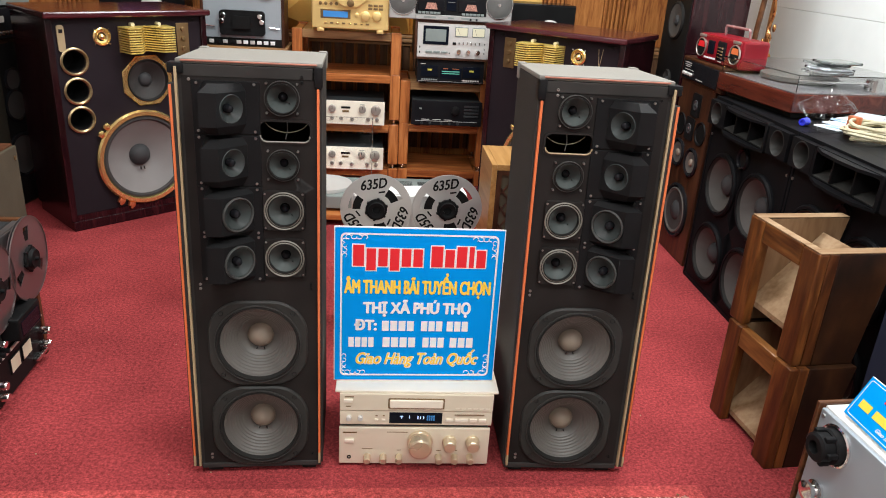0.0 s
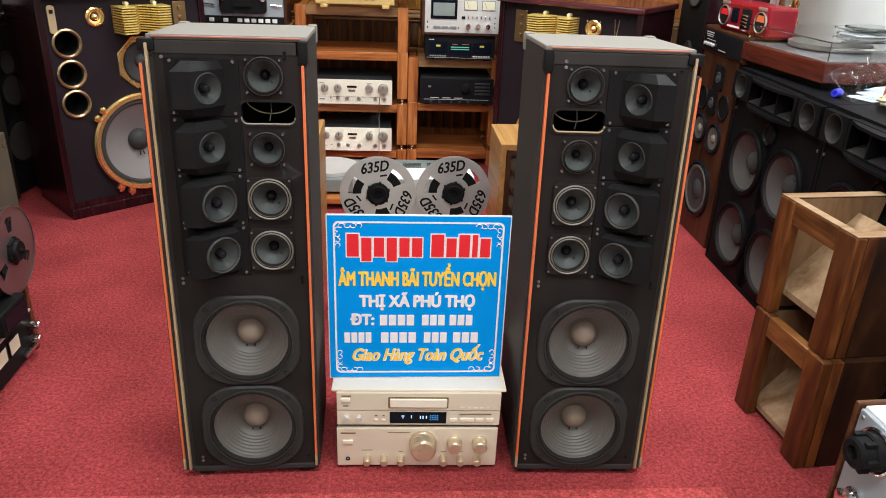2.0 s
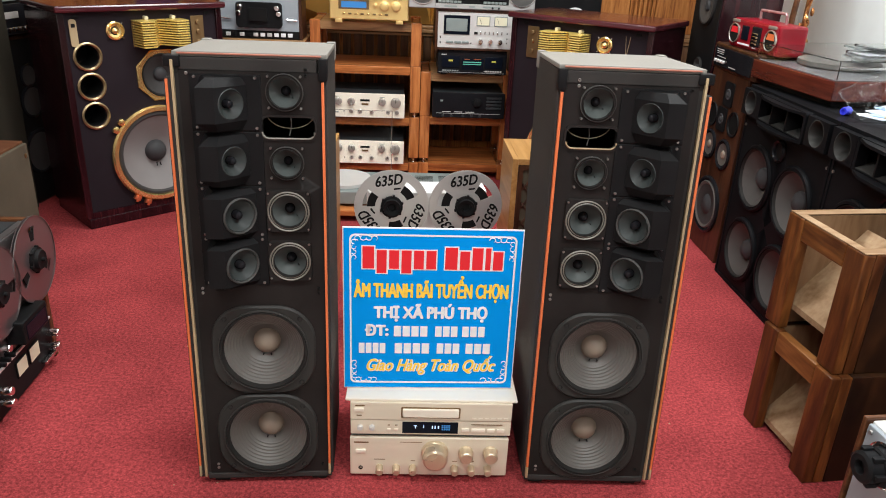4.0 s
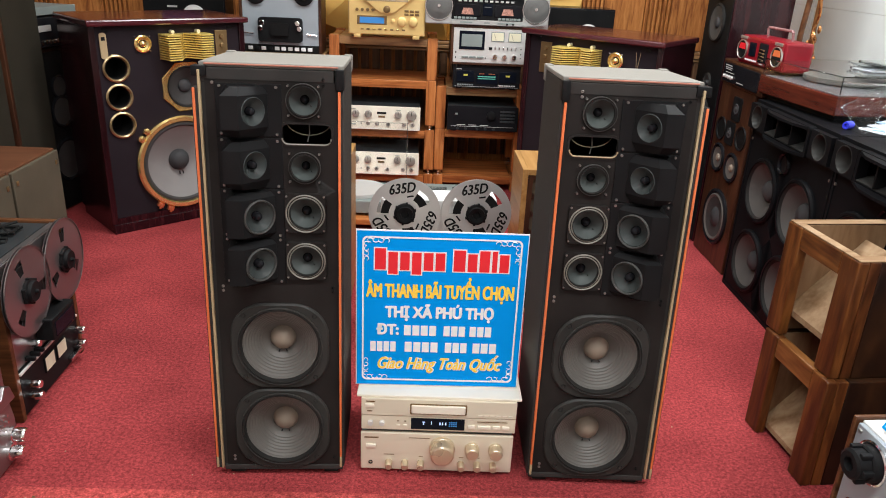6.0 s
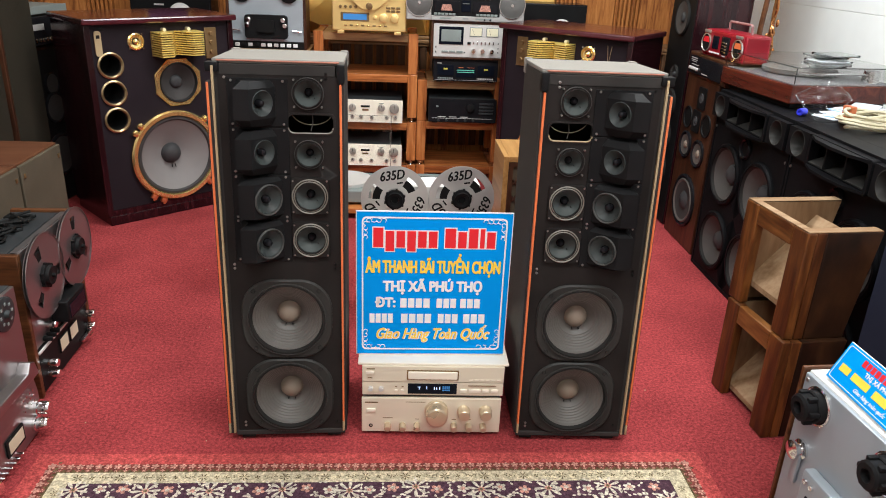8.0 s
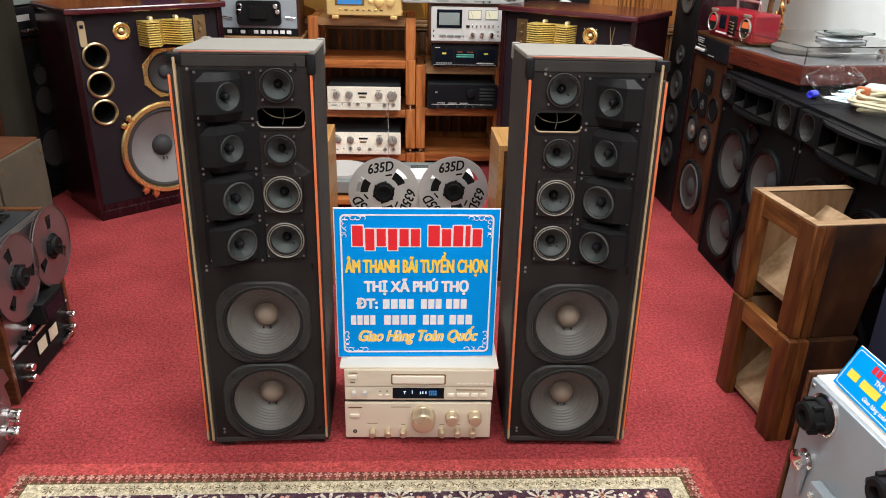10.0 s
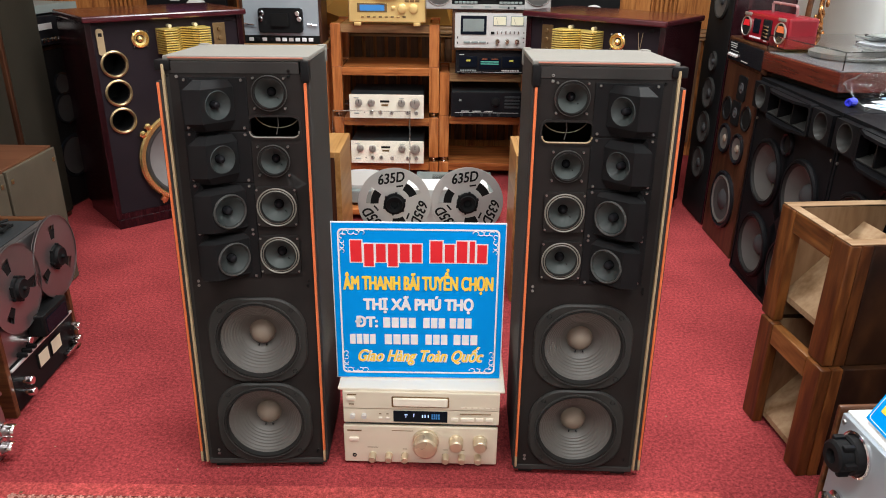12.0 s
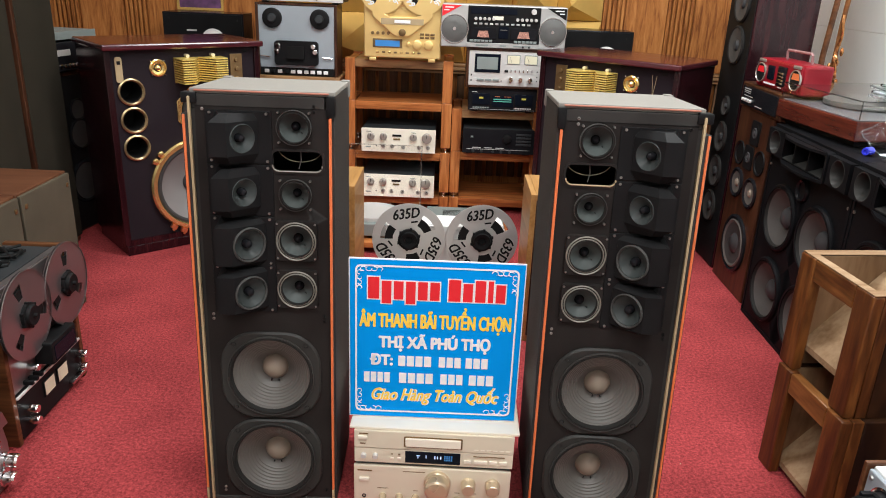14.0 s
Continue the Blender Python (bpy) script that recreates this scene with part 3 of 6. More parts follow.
# ---- tower speakers ----
def tower(name, m, side, label):
    """side = 1: angled drivers in the outer column to the -x side."""
    t = thing(name, label, "loudspeaker", m, "pair of tall tower speakers")
    W, D, Ht = 0.336, 0.335, 1.105
    s = side
    # walls of the cabinet round an open front
    bm = bmesh.new()
    bx(bm, -W / 2, -W / 2 + 0.02, 0.004, D, 0.006, Ht, 0.002)
    bx(bm, W / 2 - 0.02, W / 2, 0.004, D, 0.006, Ht, 0.002)
    bx(bm, -W / 2 + 0.02, W / 2 - 0.02, D - 0.02, D, 0.006, Ht)
    bx(bm, -W / 2 + 0.02, W / 2 - 0.02, 0.004, D - 0.02, 0.006, 0.026)
    part("cabinet", bm, VINYL, t)
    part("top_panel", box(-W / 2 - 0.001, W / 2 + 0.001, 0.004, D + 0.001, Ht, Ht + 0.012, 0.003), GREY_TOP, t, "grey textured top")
    part("top_trim", box(-W / 2 + 0.012, W / 2 - 0.012, -0.002, 0.0035, Ht + 0.006, Ht + 0.0095, 0.001), SALMON, t, "faded orange edge strip")
    part("top_rail", prism([(-0.003, Ht - 0.0005), (0.012, Ht - 0.0005), (0.012, Ht - 0.034), (0.001, Ht - 0.034)], -W / 2 + 0.004, W / 2 - 0.022 if s > 0 else W / 2 - 0.004, "x", bev=0.002), VINYL, t, "charcoal rail under the top")
    part("bottom_rail", box(-W / 2 + 0.004, W / 2 - 0.004, -0.003, 0.012, 0.0, 0.016, 0.003), VINYL, t)
    for k in (-1, 1):
        outer = k == -s
        reach, low = (0.018, 0.022) if outer else (0.002, 0.046)
        xa, xb = sorted((k * (W / 2 - 0.018), k * (W / 2 + reach)))
        part("corner_cap", box(xa, xb, -0.007, 0.03, Ht - low, Ht + 0.003, 0.003), PLASTIC, t)
        xa, xb = sorted((k * (W / 2 - 0.02), k * (W / 2 + 0.003)))
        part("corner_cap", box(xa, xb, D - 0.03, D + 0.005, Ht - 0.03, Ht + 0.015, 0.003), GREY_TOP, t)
        xo = k * (W / 2 + (0.0135 if outer else -0.009))
        part("side_strip", box(xo - 0.003, xo + 0.003, -0.009, 0.004, 0.045, Ht - 0.048, 0.0015), ORANGE, t, "bright orange strip")
        part("strip_end", box(xo - 0.003, xo + 0.003, -0.01, 0.004, 0.012, 0.045, 0.0015), TAN, t)
        if outer:
            xa, xb = sorted((k * (W / 2 + 0.0005), k * (W / 2 + 0.019)))
            part("edge_batten", box(xa, xb, -0.005, 0.03, 0.008, Ht - 0.046, 0.002), VINYL, t)
        part("foot", box(k * 0.13 - 0.02, k * 0.13 + 0.02, 0.01, 0.05, -0.016, 0.006, 0.003), RUBBER, t)
    part("grille_strip", box(-s * (W / 2 - 0.001) - 0.003, -s * (W / 2 - 0.001) + 0.003, -0.012, -0.0005, 0.012, Ht - 0.006, 0.0015), TAN, t, "tan strip along the outer edge")
    # baffle with the slot left open
    bxa, bxb = -W / 2 + 0.012, W / 2 - 0.012
    sx0, sx1 = sorted((s * 0.021, s * 0.139))
    bm = bmesh.new()
    for cz, z0, z1 in ((0.135, 0.012, 0.261), (0.386, 0.261, 0.52)):
        panel_cell(bm, bxa, bxb, z0, z1, 0.0, 0.016, (0, cz, 0.108))
    panel_cell(bm, bxa, bxb, 0.52, 0.572, 0.0, 0.016)
    panel_cell(bm, bxa, bxb, 1.078, Ht - 0.03, 0.0, 0.016)
    ca, cb = sorted((s * 0.014, s * (W / 2 - 0.012)))
    oa, ob_ = sorted((s * 0.014, -s * (W / 2 - 0.012)))
    panel_cell(bm, oa, ob_, 0.572, 1.078, 0.0, 0.016)
    for cz, r, z0, z1 in ((0.629, 0.04, 0.572, 0.691), (0.755, 0.04, 0.691, 0.813), (0.871, 0.034, 0.813, 0.927), (1.033, 0.035, 0.977, 1.078)):
        panel_cell(bm, ca, cb, z0, z1, 0.0, 0.016, (s * 0.074, cz, r))
    panel_cell(bm, ca, sx0, 0.927, 0.977, 0.0, 0.016)
    panel_cell(bm, sx1, cb, 0.927, 0.977, 0.0, 0.016)
    part("baffle", weld(bm), BAFFLE, t)
    cs = (sx0 + sx1) / 2
    rim = ring_wall(rounded(cs, 0.952, 0.13, 0.06, 0.018), rounded(cs, 0.952, 0.119, 0.049, 0.016), -0.003, 0.014)
    slot = part("port_slot", rim, BAFFLE, t)
    edge = [(p[0], -0.0032, p[1]) for p in rounded(cs, 0.952, 0.118, 0.048, 0.015)[12:]]
    part("lip", tube(edge, 0.0021, 5), MID_RING if s > 0 else TAN, slot, "bare cut lower edge")
    wire = [(cs + 0.055 * math.cos(radians(q)), 0.045, 0.979 - 0.036 * math.sin(radians(q))) for q in range(0, 181, 12)]
    part("wire", tube(wire, 0.0011, 5), CREAM_PLASTIC, slot)
    part("wire", tube([(cs - 0.002, 0.03, 0.929), (cs + 0.003, 0.035, 0.95), (cs + 0.001, 0.04, 0.977)], 0.0014, 5), RING_GREY, slot)
    # straight drivers: shallow dark cones with a glossy dome; the lower two in pale rings
    xc = s * 0.074
    for cz, r, big in ((1.033, 0.0365, 0), (0.871, 0.0345, 0), (0.755, 0.0405, 1), (0.629, 0.0405, 1)):
        pl = rounded(xc, cz, 0.104, 0.103, 0.012, 6)
        d = woofer(t, xc, cz, r, -0.001, CONE_BLUE, GLOSS_BLACK, pl if big else None, BAFFLE, 0.026, 0, 0.3, "midrange" if big else "tweeter", RUBBER, frame_r=1.13, edge=0.94, bulge=1.35)
        if big:
            part("trim_ring", lathe(xc, cz, [(0.0495, -0.005), (0.0495, -0.0105), (0.0475, -0.0125), (0.0455, -0.0105), (0.0452, -0.006)], 44), MID_RING, d, "pale outer ring")
            part("trim_ring", lathe(xc, cz, [(0.0432, -0.006), (0.0432, -0.0108), (0.0418, -0.0118), (0.0402, -0.0105), (0.04, -0.005)], 44), MID_RING, d, "pale inner ring")
        else:
            part("rim", lathe(xc, cz, [(r * 1.15, -0.004), (r * 1.15, -0.009), (r * 1.11, -0.0105), (r * 1.08, -0.0095)], 40), GREY_RIM, d)
        part("lead", tube([(xc + 0.4 * r, 0.014, cz - 0.35 * r), (xc + 0.48 * r, 0.012, cz - 0.42 * r)], 0.0014, 5), BLACK_INK, d)
        q = 0.046 if big else 0.036
        for kx in (-1, 1):
            for kz in (-1, 1):
                part("screw", lathe(xc + kx * q, cz + kz * (0.044 if big else 0.035), [(0, -0.0115), (0.002, -0.0115), (0.003, -0.0095), (0.003, -0.001)], 8), SCREW, d)
    # angled pods: a hood whose inner face slopes back to the baffle and holds a recessed cone
    for k, cz in enumerate((1.007, 0.879, 0.752, 0.628)):
        px = -s * 0.056
        pod = part("pod_plate", box(px - 0.078, px + 0.078, -0.004, 0.001, cz - 0.0625, cz + 0.0625, 0.0015), PLASTIC, t)
        deep, run, lo, hi, r = (0.07, 0.046, -0.037, 0.041, 0.0345) if k < 2 else (0.066, 0.056, -0.047, 0.047, 0.039)
        bot = [(px - s * 0.06, -0.003), (px - s * 0.052, -deep), (px - s * 0.012, -deep), (px + s * run, -0.006), (px + s * run, -0.003)]
        b2 = [(px - s * 0.052, -0.003), (px - s * 0.034, -deep * 0.62), (px - s * 0.012, -deep * 0.66), (px + s * (run - 0.012), -0.006), (px + s * (run - 0.012), -0.003)]
        bm = bmesh.new()
        lv = [[bm.verts.new((p[0], p[1], z)) for p in poly] for poly, z in ((b2, cz - 0.058), (bot, cz + lo), (bot, cz + hi), (b2, cz + 0.059))]
        for j, (a, b) in enumerate(zip(lv, lv[1:])):
            for i in range(5):
                if not (j == 1 and i == 2):
                    bm.faces.new((a[i], a[(i + 1) % 5], b[(i + 1) % 5], b[i]))
        bm.faces.new(lv[0])
        bm.faces.new(list(reversed(lv[-1])))
        part("pod", bm, PLASTIC, pod)
        wide, rise = abs(bot[3][0] - bot[2][0]), bot[3][1] - bot[2][1]
        ang, half = math.degrees(math.atan2(rise, wide)), math.hypot(wide, rise) / 2
        mid = ((bot[2][0] + bot[3][0]) / 2, (bot[2][1] + bot[3][1]) / 2)
        tilt = pose(mid[0], mid[1], cz, 0, 0, s * ang)
        cen = (lo + hi) / 2
        face = panel_cell(bmesh.new(), -half, half, lo, hi, 0.0, 0.002, (0, cen, r))
        # the hood's shade on the cone is put into a darker slate colour
        shapes = [("pod_face", face, PLASTIC),
                  ("pod_cone", lathe(0, cen, [(r * 1.01, 0.0005), (r * 0.95, -0.001), (r * 0.9, 0.002), (r * 0.6, 0.009), (r * 0.28, 0.02)], 32), CONE_SHADED),
                  ("pod_cap", lathe(0, cen, [(r * 0.3, 0.017), (r * 0.29, 0.008), (r * 0.22, 0.002), (r * 0.1, -0.001), (0, -0.0015)], 24), GLOSS_BLACK)]
        if k > 1:
            shapes.append(("pod_ring", lathe(0, cen, [(r * 1.12, 0.001), (r * 1.12, -0.004), (r * 1.06, -0.006), (r * 1.0, -0.004), (r * 0.98, 0.001)], 36), GREY_RIM))
        for nm, bm, mt in shapes:
            bm.transform(tilt)
            part(nm, bm, mt, pod)
        for kx in (-1, 1):
            for kz in (-1, 1):
                part("screw", lathe(px + kx * 0.066, cz + kz * 0.056, [(0, -0.0075), (0.0026, -0.0075), (0.0038, -0.0055), (0.0038, -0.003)], 8), SCREW, pod)
    # woofers
    for cz in (0.386, 0.135):
        pl = rounded(0, cz, 0.258, 0.246, 0.092, 10)
        d = woofer(t, 0, cz, 0.1095, 0.0, CONE, CAP, pl, FRAME, 0.055, 10, 0.31, "woofer", edge=0.905, bulge=0.75)
        part("gasket", lathe(0, cz, [(0.1135, -0.007), (0.1128, -0.0125), (0.1103, -0.013), (0.1085, -0.008)], 44), VINYL, d)
        for kx in (-1, 1):
            for kz in (-1, 1):
                part("bolt", lathe(kx * 0.0925, cz + kz * 0.0895, [(0, -0.0075), (0.004, -0.0075), (0.006, -0.0095), (0.007, -0.0082), (0.007, -0.006)], 10), BLACK_INK, d)
        for kx in (-1, 1):
            part("lead", tube([(kx * 0.009, 0.047, cz - 0.034), (kx * 0.011, 0.044, cz - 0.039)], 0.0018, 5), BLACK_INK, d)
    for ux, uz in ((-s * 0.139, 1.07), (s * 0.121, 1.084), (s * 0.121, 1.071), (-0.14, 0.555), (-0.14, 0.543), (0.14, 0.555), (0.14, 0.543), (-0.135, 0.045), (-0.135, 0.034), (0.14, 0.04)):
        part("peg_hole", lathe(ux, uz, [(0.0038, 0.001), (0.0038, -0.0025), (0.0026, -0.003), (0.0021, -0.0005), (0, -0.0005)], 10), SCREW if ux < 0 else BLACK_INK, t)
    return t


tower("tower_speaker", pose(-0.285, 1.725, 0.018, -3.0, 0, 1.9), 1, "charcoal tower speaker with orange edge strips and angled pods")
tower("tower_speaker", pose(0.570, 1.711, 0.018, -3.0, 0, -1.5), -1, "charcoal tower speaker with orange strips, mirrored driver layout")

# ---- amplifier, disc player and sign between the towers ----
amp = thing("amplifier", "champagne integrated amplifier standing on the carpet", "amplifier", pose(0.1435, 1.742, 0.0, 0, 0, -1.0))
part("case", box(-0.213, 0.213, 0.012, 0.36, 0.012, 0.13, 0.003), GREY_METAL, amp)
part("front_panel", box(-0.2155, 0.2155, 0.0, 0.012, 0.01, 0.134, 0.003), CHAMPAGNE, amp)
knob("volume_knob", 0.015, 0.09, 0.034, 0.0, 0.044, KNOB, amp, "large round volume knob", 0.08)
for kx in (0.1, 0.167):
    knob("knob", kx, 0.09, 0.019, 0.0, 0.032, KNOB, amp, "", 0.08)
for kx in (-0.135, -0.089, -0.044, 0.071, 0.117, 0.162):
    knob("small_knob", kx, 0.036, 0.0105, 0.0, 0.026, KNOB, amp)
part("power_button", box(-0.2, -0.173, -0.004, 0.001, 0.084, 0.096, 0.0015), CHAMP_LIGHT, amp)
part("socket", lathe(-0.187, 0.034, [(0.006, 0), (0.006, -0.002), (0.0035, -0.002), (0.003, 0.001), (0, 0.001)], 12), BLACK_INK, amp)
bars(amp, "print", [(-0.185, 0.118, 0.04, 0.004), (-0.135, 0.062, 0.03, 0.002), (-0.044, 0.058, 0.012, 0.002), (0.071, 0.058, 0.014, 0.002), (0.117, 0.058, 0.014, 0.002), (0.162, 0.058, 0.014, 0.002), (-0.05, 0.12, 0.06, 0.002)], 0.0003, BRONZE)
for kx in (-0.17, 0.17):
    for ky in (0.05, 0.31):
        part("foot", lathe(kx, 0, [(0, 0), (0.02, 0), (0.02, 0.0125), (0, 0.0125)], 14), RUBBER, amp).matrix_local = pose(0, ky, 0.0) @ pose(kx, 0, 0, -90) @ pose(-kx, 0, 0) @ pose(0, -0.0125, 0)

player = thing("disc_player", "champagne disc player with a dark blue-lit display", "disc player", pose(0.1455, 1.742, 0.135, 0, 0, -1.0))
part("case", box(-0.217, 0.217, 0.014, 0.34, 0.01, 0.112, 0.003), DARK_METAL, player)
part("top_cover", box(-0.229, 0.229, 0.004, 0.345, 0.112, 0.12, 0.003), CHAMP_LIGHT, player, "pale metal top")
part("front_panel", box(-0.2155, 0.2155, 0.0, 0.014, 0.01, 0.056, 0.002), CHAMPAGNE, player)
part("front_panel", box(-0.2155, 0.2155, -0.002, 0.014, 0.058, 0.112, 0.002), CHAMPAGNE, player)
part("disc_tray", box(-0.077, 0.073, -0.008, 0.0, 0.07, 0.096, 0.003), CHAMP_LIGHT, player)
part("tray_groove", ring_wall(rounded(-0.002, 0.083, 0.158, 0.034, 0.003, 2), rounded(-0.002, 0.083, 0.151, 0.027, 0.003, 2), -0.003, 0.0), BRONZE, player)
disp = part("display", box(-0.077, 0.073, -0.002, 0.001, 0.016, 0.052, 0.001), DISPLAY, player)
bars(disp, "digit", [(-0.042, 0.041, 0.009, 0.002), (-0.042, 0.037, 0.002, 0.009), (-0.02, 0.039, 0.002, 0.01), (0.004, 0.037, 0.003, 0.009), (0.011, 0.037, 0.003, 0.009), (0.02, 0.037, 0.003, 0.009)], -0.0024, DIGIT)
bars(disp, "track_grid", [(0.04 + 0.006 * (k % 4 - 1.5), 0.03 + 0.006 * (k // 4), 0.0045, 0.004) for k in range(12)], -0.0024, LCD)
for k, (kx, w) in enumerate(((0.093, 0.02), (0.128, 0.036), (0.162, 0.02), (0.189, 0.02))):
    part("button", box(kx - w / 2, kx + w / 2, -0.003, 0.001, 0.022, 0.033, 0.001), CHAMP_LIGHT, player)
part("power_button", box(-0.205, -0.18, -0.006, -0.001, 0.085, 0.096, 0.0015), CHAMP_LIGHT, player)
for kx in (-0.19, -0.158):
    knob("small_knob", kx, 0.034, 0.0075, 0.0, 0.01, SILVER, player)
for kx in (-0.113, -0.093):
    part("button", box(kx - 0.005, kx + 0.005, -0.0025, 0.001, 0.024, 0.03, 0.001), CHAMP_LIGHT, player)
bars(player, "print", [(-0.19, 0.103, 0.025, 0.003), (-0.192, 0.072, 0.014, 0.003), (0.15, 0.047, 0.085, 0.0025), (-0.113, 0.042, 0.006, 0.003), (-0.093, 0.042, 0.006, 0.003)], -0.0021, BRONZE)
bars(player, "small_button", [(0.115 + 0.017 * k, 0.068, 0.012, 0.003) for k in range(6)], -0.0024, CHAMP_LIGHT)
for kx in (-0.18, 0.18):
    part("foot", box(kx - 0.018, kx + 0.018, 0.03, 0.07, -0.001, 0.011), RUBBER, player)
    part("foot", box(kx - 0.018, kx + 0.018, 0.27, 0.31, -0.001, 0.011), RUBBER, player)

sign = thing("shop_sign", "blue shop sign with red, yellow and white lettering", "sign", pose(0.137, 1.80, 0.2565, -1.0, 0, 0.2))
SW, SH = 0.455, 0.462
part("board", box(-SW / 2, SW / 2, 0.0, 0.005, 0, SH, 0.001), WHITE, sign)
part("blue_face", box(-SW / 2 + 0.003, SW / 2 - 0.003, -0.0012, -0.0002, 0.003, SH - 0.003), SIGN_BLUE, sign)
part("outline", ring_wall(rounded(0, SH / 2, SW - 0.034, SH - 0.034, 0.014), rounded(0, SH / 2, SW - 0.043, SH - 0.043, 0.012), -0.0022, -0.0014), WHITE, sign)
for kx in (-1, 1):
    for kz in (-1, 1):
        ox, oz = kx * (SW / 2 - 0.026), SH / 2 + kz * (SH / 2 - 0.026)
        for q in range(4):
            for d in (0, 1):
                L = 0.012 + 0.014 * q
                c = (ox - kx * (L if d else 0.002), oz - kz * (0.002 if d else L))
                arc = [(c[0] + 0.006 * math.cos(a) * (1 + 0.3 * d), -0.0022, c[1] + 0.006 * math.sin(a)) for a in [radians(30 + 50 * i + 90 * q) for i in range(6)]]
                part("scroll", tube(arc, 0.0012, 4), WHITE, sign)


def name_bars(words, z, hgt, total, mats):
    """Plain shapes in the colours of a name: one block a letter."""
    widths = words
    gap = 0.006
    tot = sum(widths) + gap * (len(widths) - 1)
    k = total / tot
    xx = -total / 2
    for i, w in enumerate(widths):
        if w > 0.011:
            drop = 0.012 if i in (1, 3) else 0
            rise = hgt * (0.16 if i in (0, 7, 9, 10) else 0)
            part("name_outline", box(xx - 0.003, xx + w * k + 0.003, -0.0019, -0.0013, z - hgt / 2 - drop - 0.003, z + hgt / 2 - hgt * 0.16 + rise + 0.003), mats[0], sign)
            part("name_block", box(xx, xx + w * k, -0.0026, -0.002, z - hgt / 2 - drop, z + hgt / 2 - hgt * 0.16 + rise), mats[1], sign)
        xx += (w + gap) * k


name_bars((0.028, 0.024, 0.024, 0.024, 0.024, 0.024, 0.01, 0.03, 0.024, 0.026, 0.013, 0.024), 0.382, 0.06, 0.355, (WHITE, RED))
lettering("slogan", "ÂM THANH BÃI TUYỂN CHỌN", 0.055, YELLOW, sign, 0, -0.0022, 0.289, 0.522, bold=0.0019)
lettering("town", "THỊ XÃ PHÚ THỌ", 0.046, WHITE, sign, 0.0, -0.0022, 0.227, 0.8, bold=0.0022)
lettering("caption", "ĐT:", 0.043, WHITE, sign, -0.14, -0.0022, 0.174, 0.9, bold=0.0022)


def digit_bars(z, groups):
    """Plain upright bars, one a character: (start, end, count)."""
    for xa, xb, count in groups:
        step = (xb - xa) / count
        bars(sign, "number_bar", [(xa + step * (i + 0.5), z, step * 0.82, 0.0305) for i in range(count)], -0.0014, WHITE)


digit_bars(0.174, [(-0.098, -0.006, 4), (0.0105, 0.073, 3), (0.082, 0.145, 3)])
digit_bars(0.123, [(-0.189, -0.116, 4), (-0.095, 0.0, 4), (0.0165, 0.08, 3), (0.093, 0.162, 3)])
lettering("delivery_shadow", "Giao Hàng Toàn Quốc", 0.05, WHITE, sign, 0.0015, -0.0019, 0.0695, 0.74, 0.35, 0, 0.0026)
lettering("delivery", "Giao Hàng Toàn Quốc", 0.05, YELLOW, sign, 0, -0.0028, 0.071, 0.74, 0.35, 0, 0.0007)


# ---- tape recorder with two silver reels ----
def reel(parent, cx, cz, r, y, metal, hub_mat, words="", slot=38, turn=20.0, hub=0.034, label="", mark=BLACK_INK):
    """A reel: two flanges with three windows each, a tape pack edge and a hub adaptor."""
    seg = 48
    bm = bmesh.new()
    for yy in (y, y + 0.008):
        out = [bm.verts.new((cx + r * math.cos(2 * math.pi * i / seg), yy, cz + r * math.sin(2 * math.pi * i / seg))) for i in range(seg)]
        radii = (0.78, 0.44)
        rings = [out]
        for f in radii:
            rings.append([bm.verts.new((cx + f * r * math.cos(2 * math.pi * i / seg), yy, cz + f * r * math.sin(2 * math.pi * i / seg))) for i in range(seg)])
        rings.append([bm.verts.new((cx + 0.22 * r * math.cos(2 * math.pi * i / seg), yy, cz + 0.22 * r * math.sin(2 * math.pi * i / seg))) for i in range(seg)])
        for k in range(3):
            for i in range(seg):
                a = (i + 0.5) * 360 / seg - turn
                if k == 1 and (a % 120) < slot:
                    continue
                j = (i + 1) % seg
                bm.faces.new((rings[k][i], rings[k][j], rings[k + 1][j], rings[k + 1][i]))
    w = part("reel", bm, metal, parent, label)
    for f in w.data.polygons:
        f.use_smooth = False
    sol = w.modifiers.new("thick", "SOLIDIFY")
    sol.thickness = 0.0015
    part("tape_pack", lathe(cx, cz, [(0, y + 0.0025), (r * 0.66, y + 0.0025), (r * 0.66, y + 0.0065), (0, y + 0.0065)], 36), BLACK_INK, w, "dark tape pack")
    prof = [(0, y - 0.006), (hub * 0.35, y - 0.006), (hub * 0.4, y - 0.016), (hub * 0.75, y - 0.02), (hub * 0.8, y - 0.012), (hub, y - 0.01), (hub, y + 0.004)]
    h = part("hub_adaptor", lathe(cx, cz, prof, 24), PLASTIC, w)
    for k in range(6):
        a = radians(60 * k + turn)
        ox, oz = cx + hub * math.cos(a), cz + hub * math.sin(a)
        part("lug", box(ox - 0.004, ox + 0.004, y - 0.011, y + 0.002, oz - 0.004, oz + 0.004, 0.001), PLASTIC, w)
    if words:
        for k in range(3):
            a = 98 - 120 * k
            rr = 0.72 * r
            lettering("print", words, r * 0.4, mark, w, cx + rr * math.cos(radians(a)), y - 0.0018, cz + rr * math.sin(radians(a)), 0.82, 0.25, a - 90, 0.0013)
            rr = 0.52 * r
            a2 = a - 24
            bm = bmesh.new()
            bx(bm, -0.012, 0.012, y - 0.0018, y - 0.001, -0.003, 0.003)
            bm.transform(pose(cx + rr * math.cos(radians(a2)), 0, cz + rr * math.sin(radians(a2)), 0, -(a - 90), 0))
            part("print_bar", bm, mark, w)
    return w


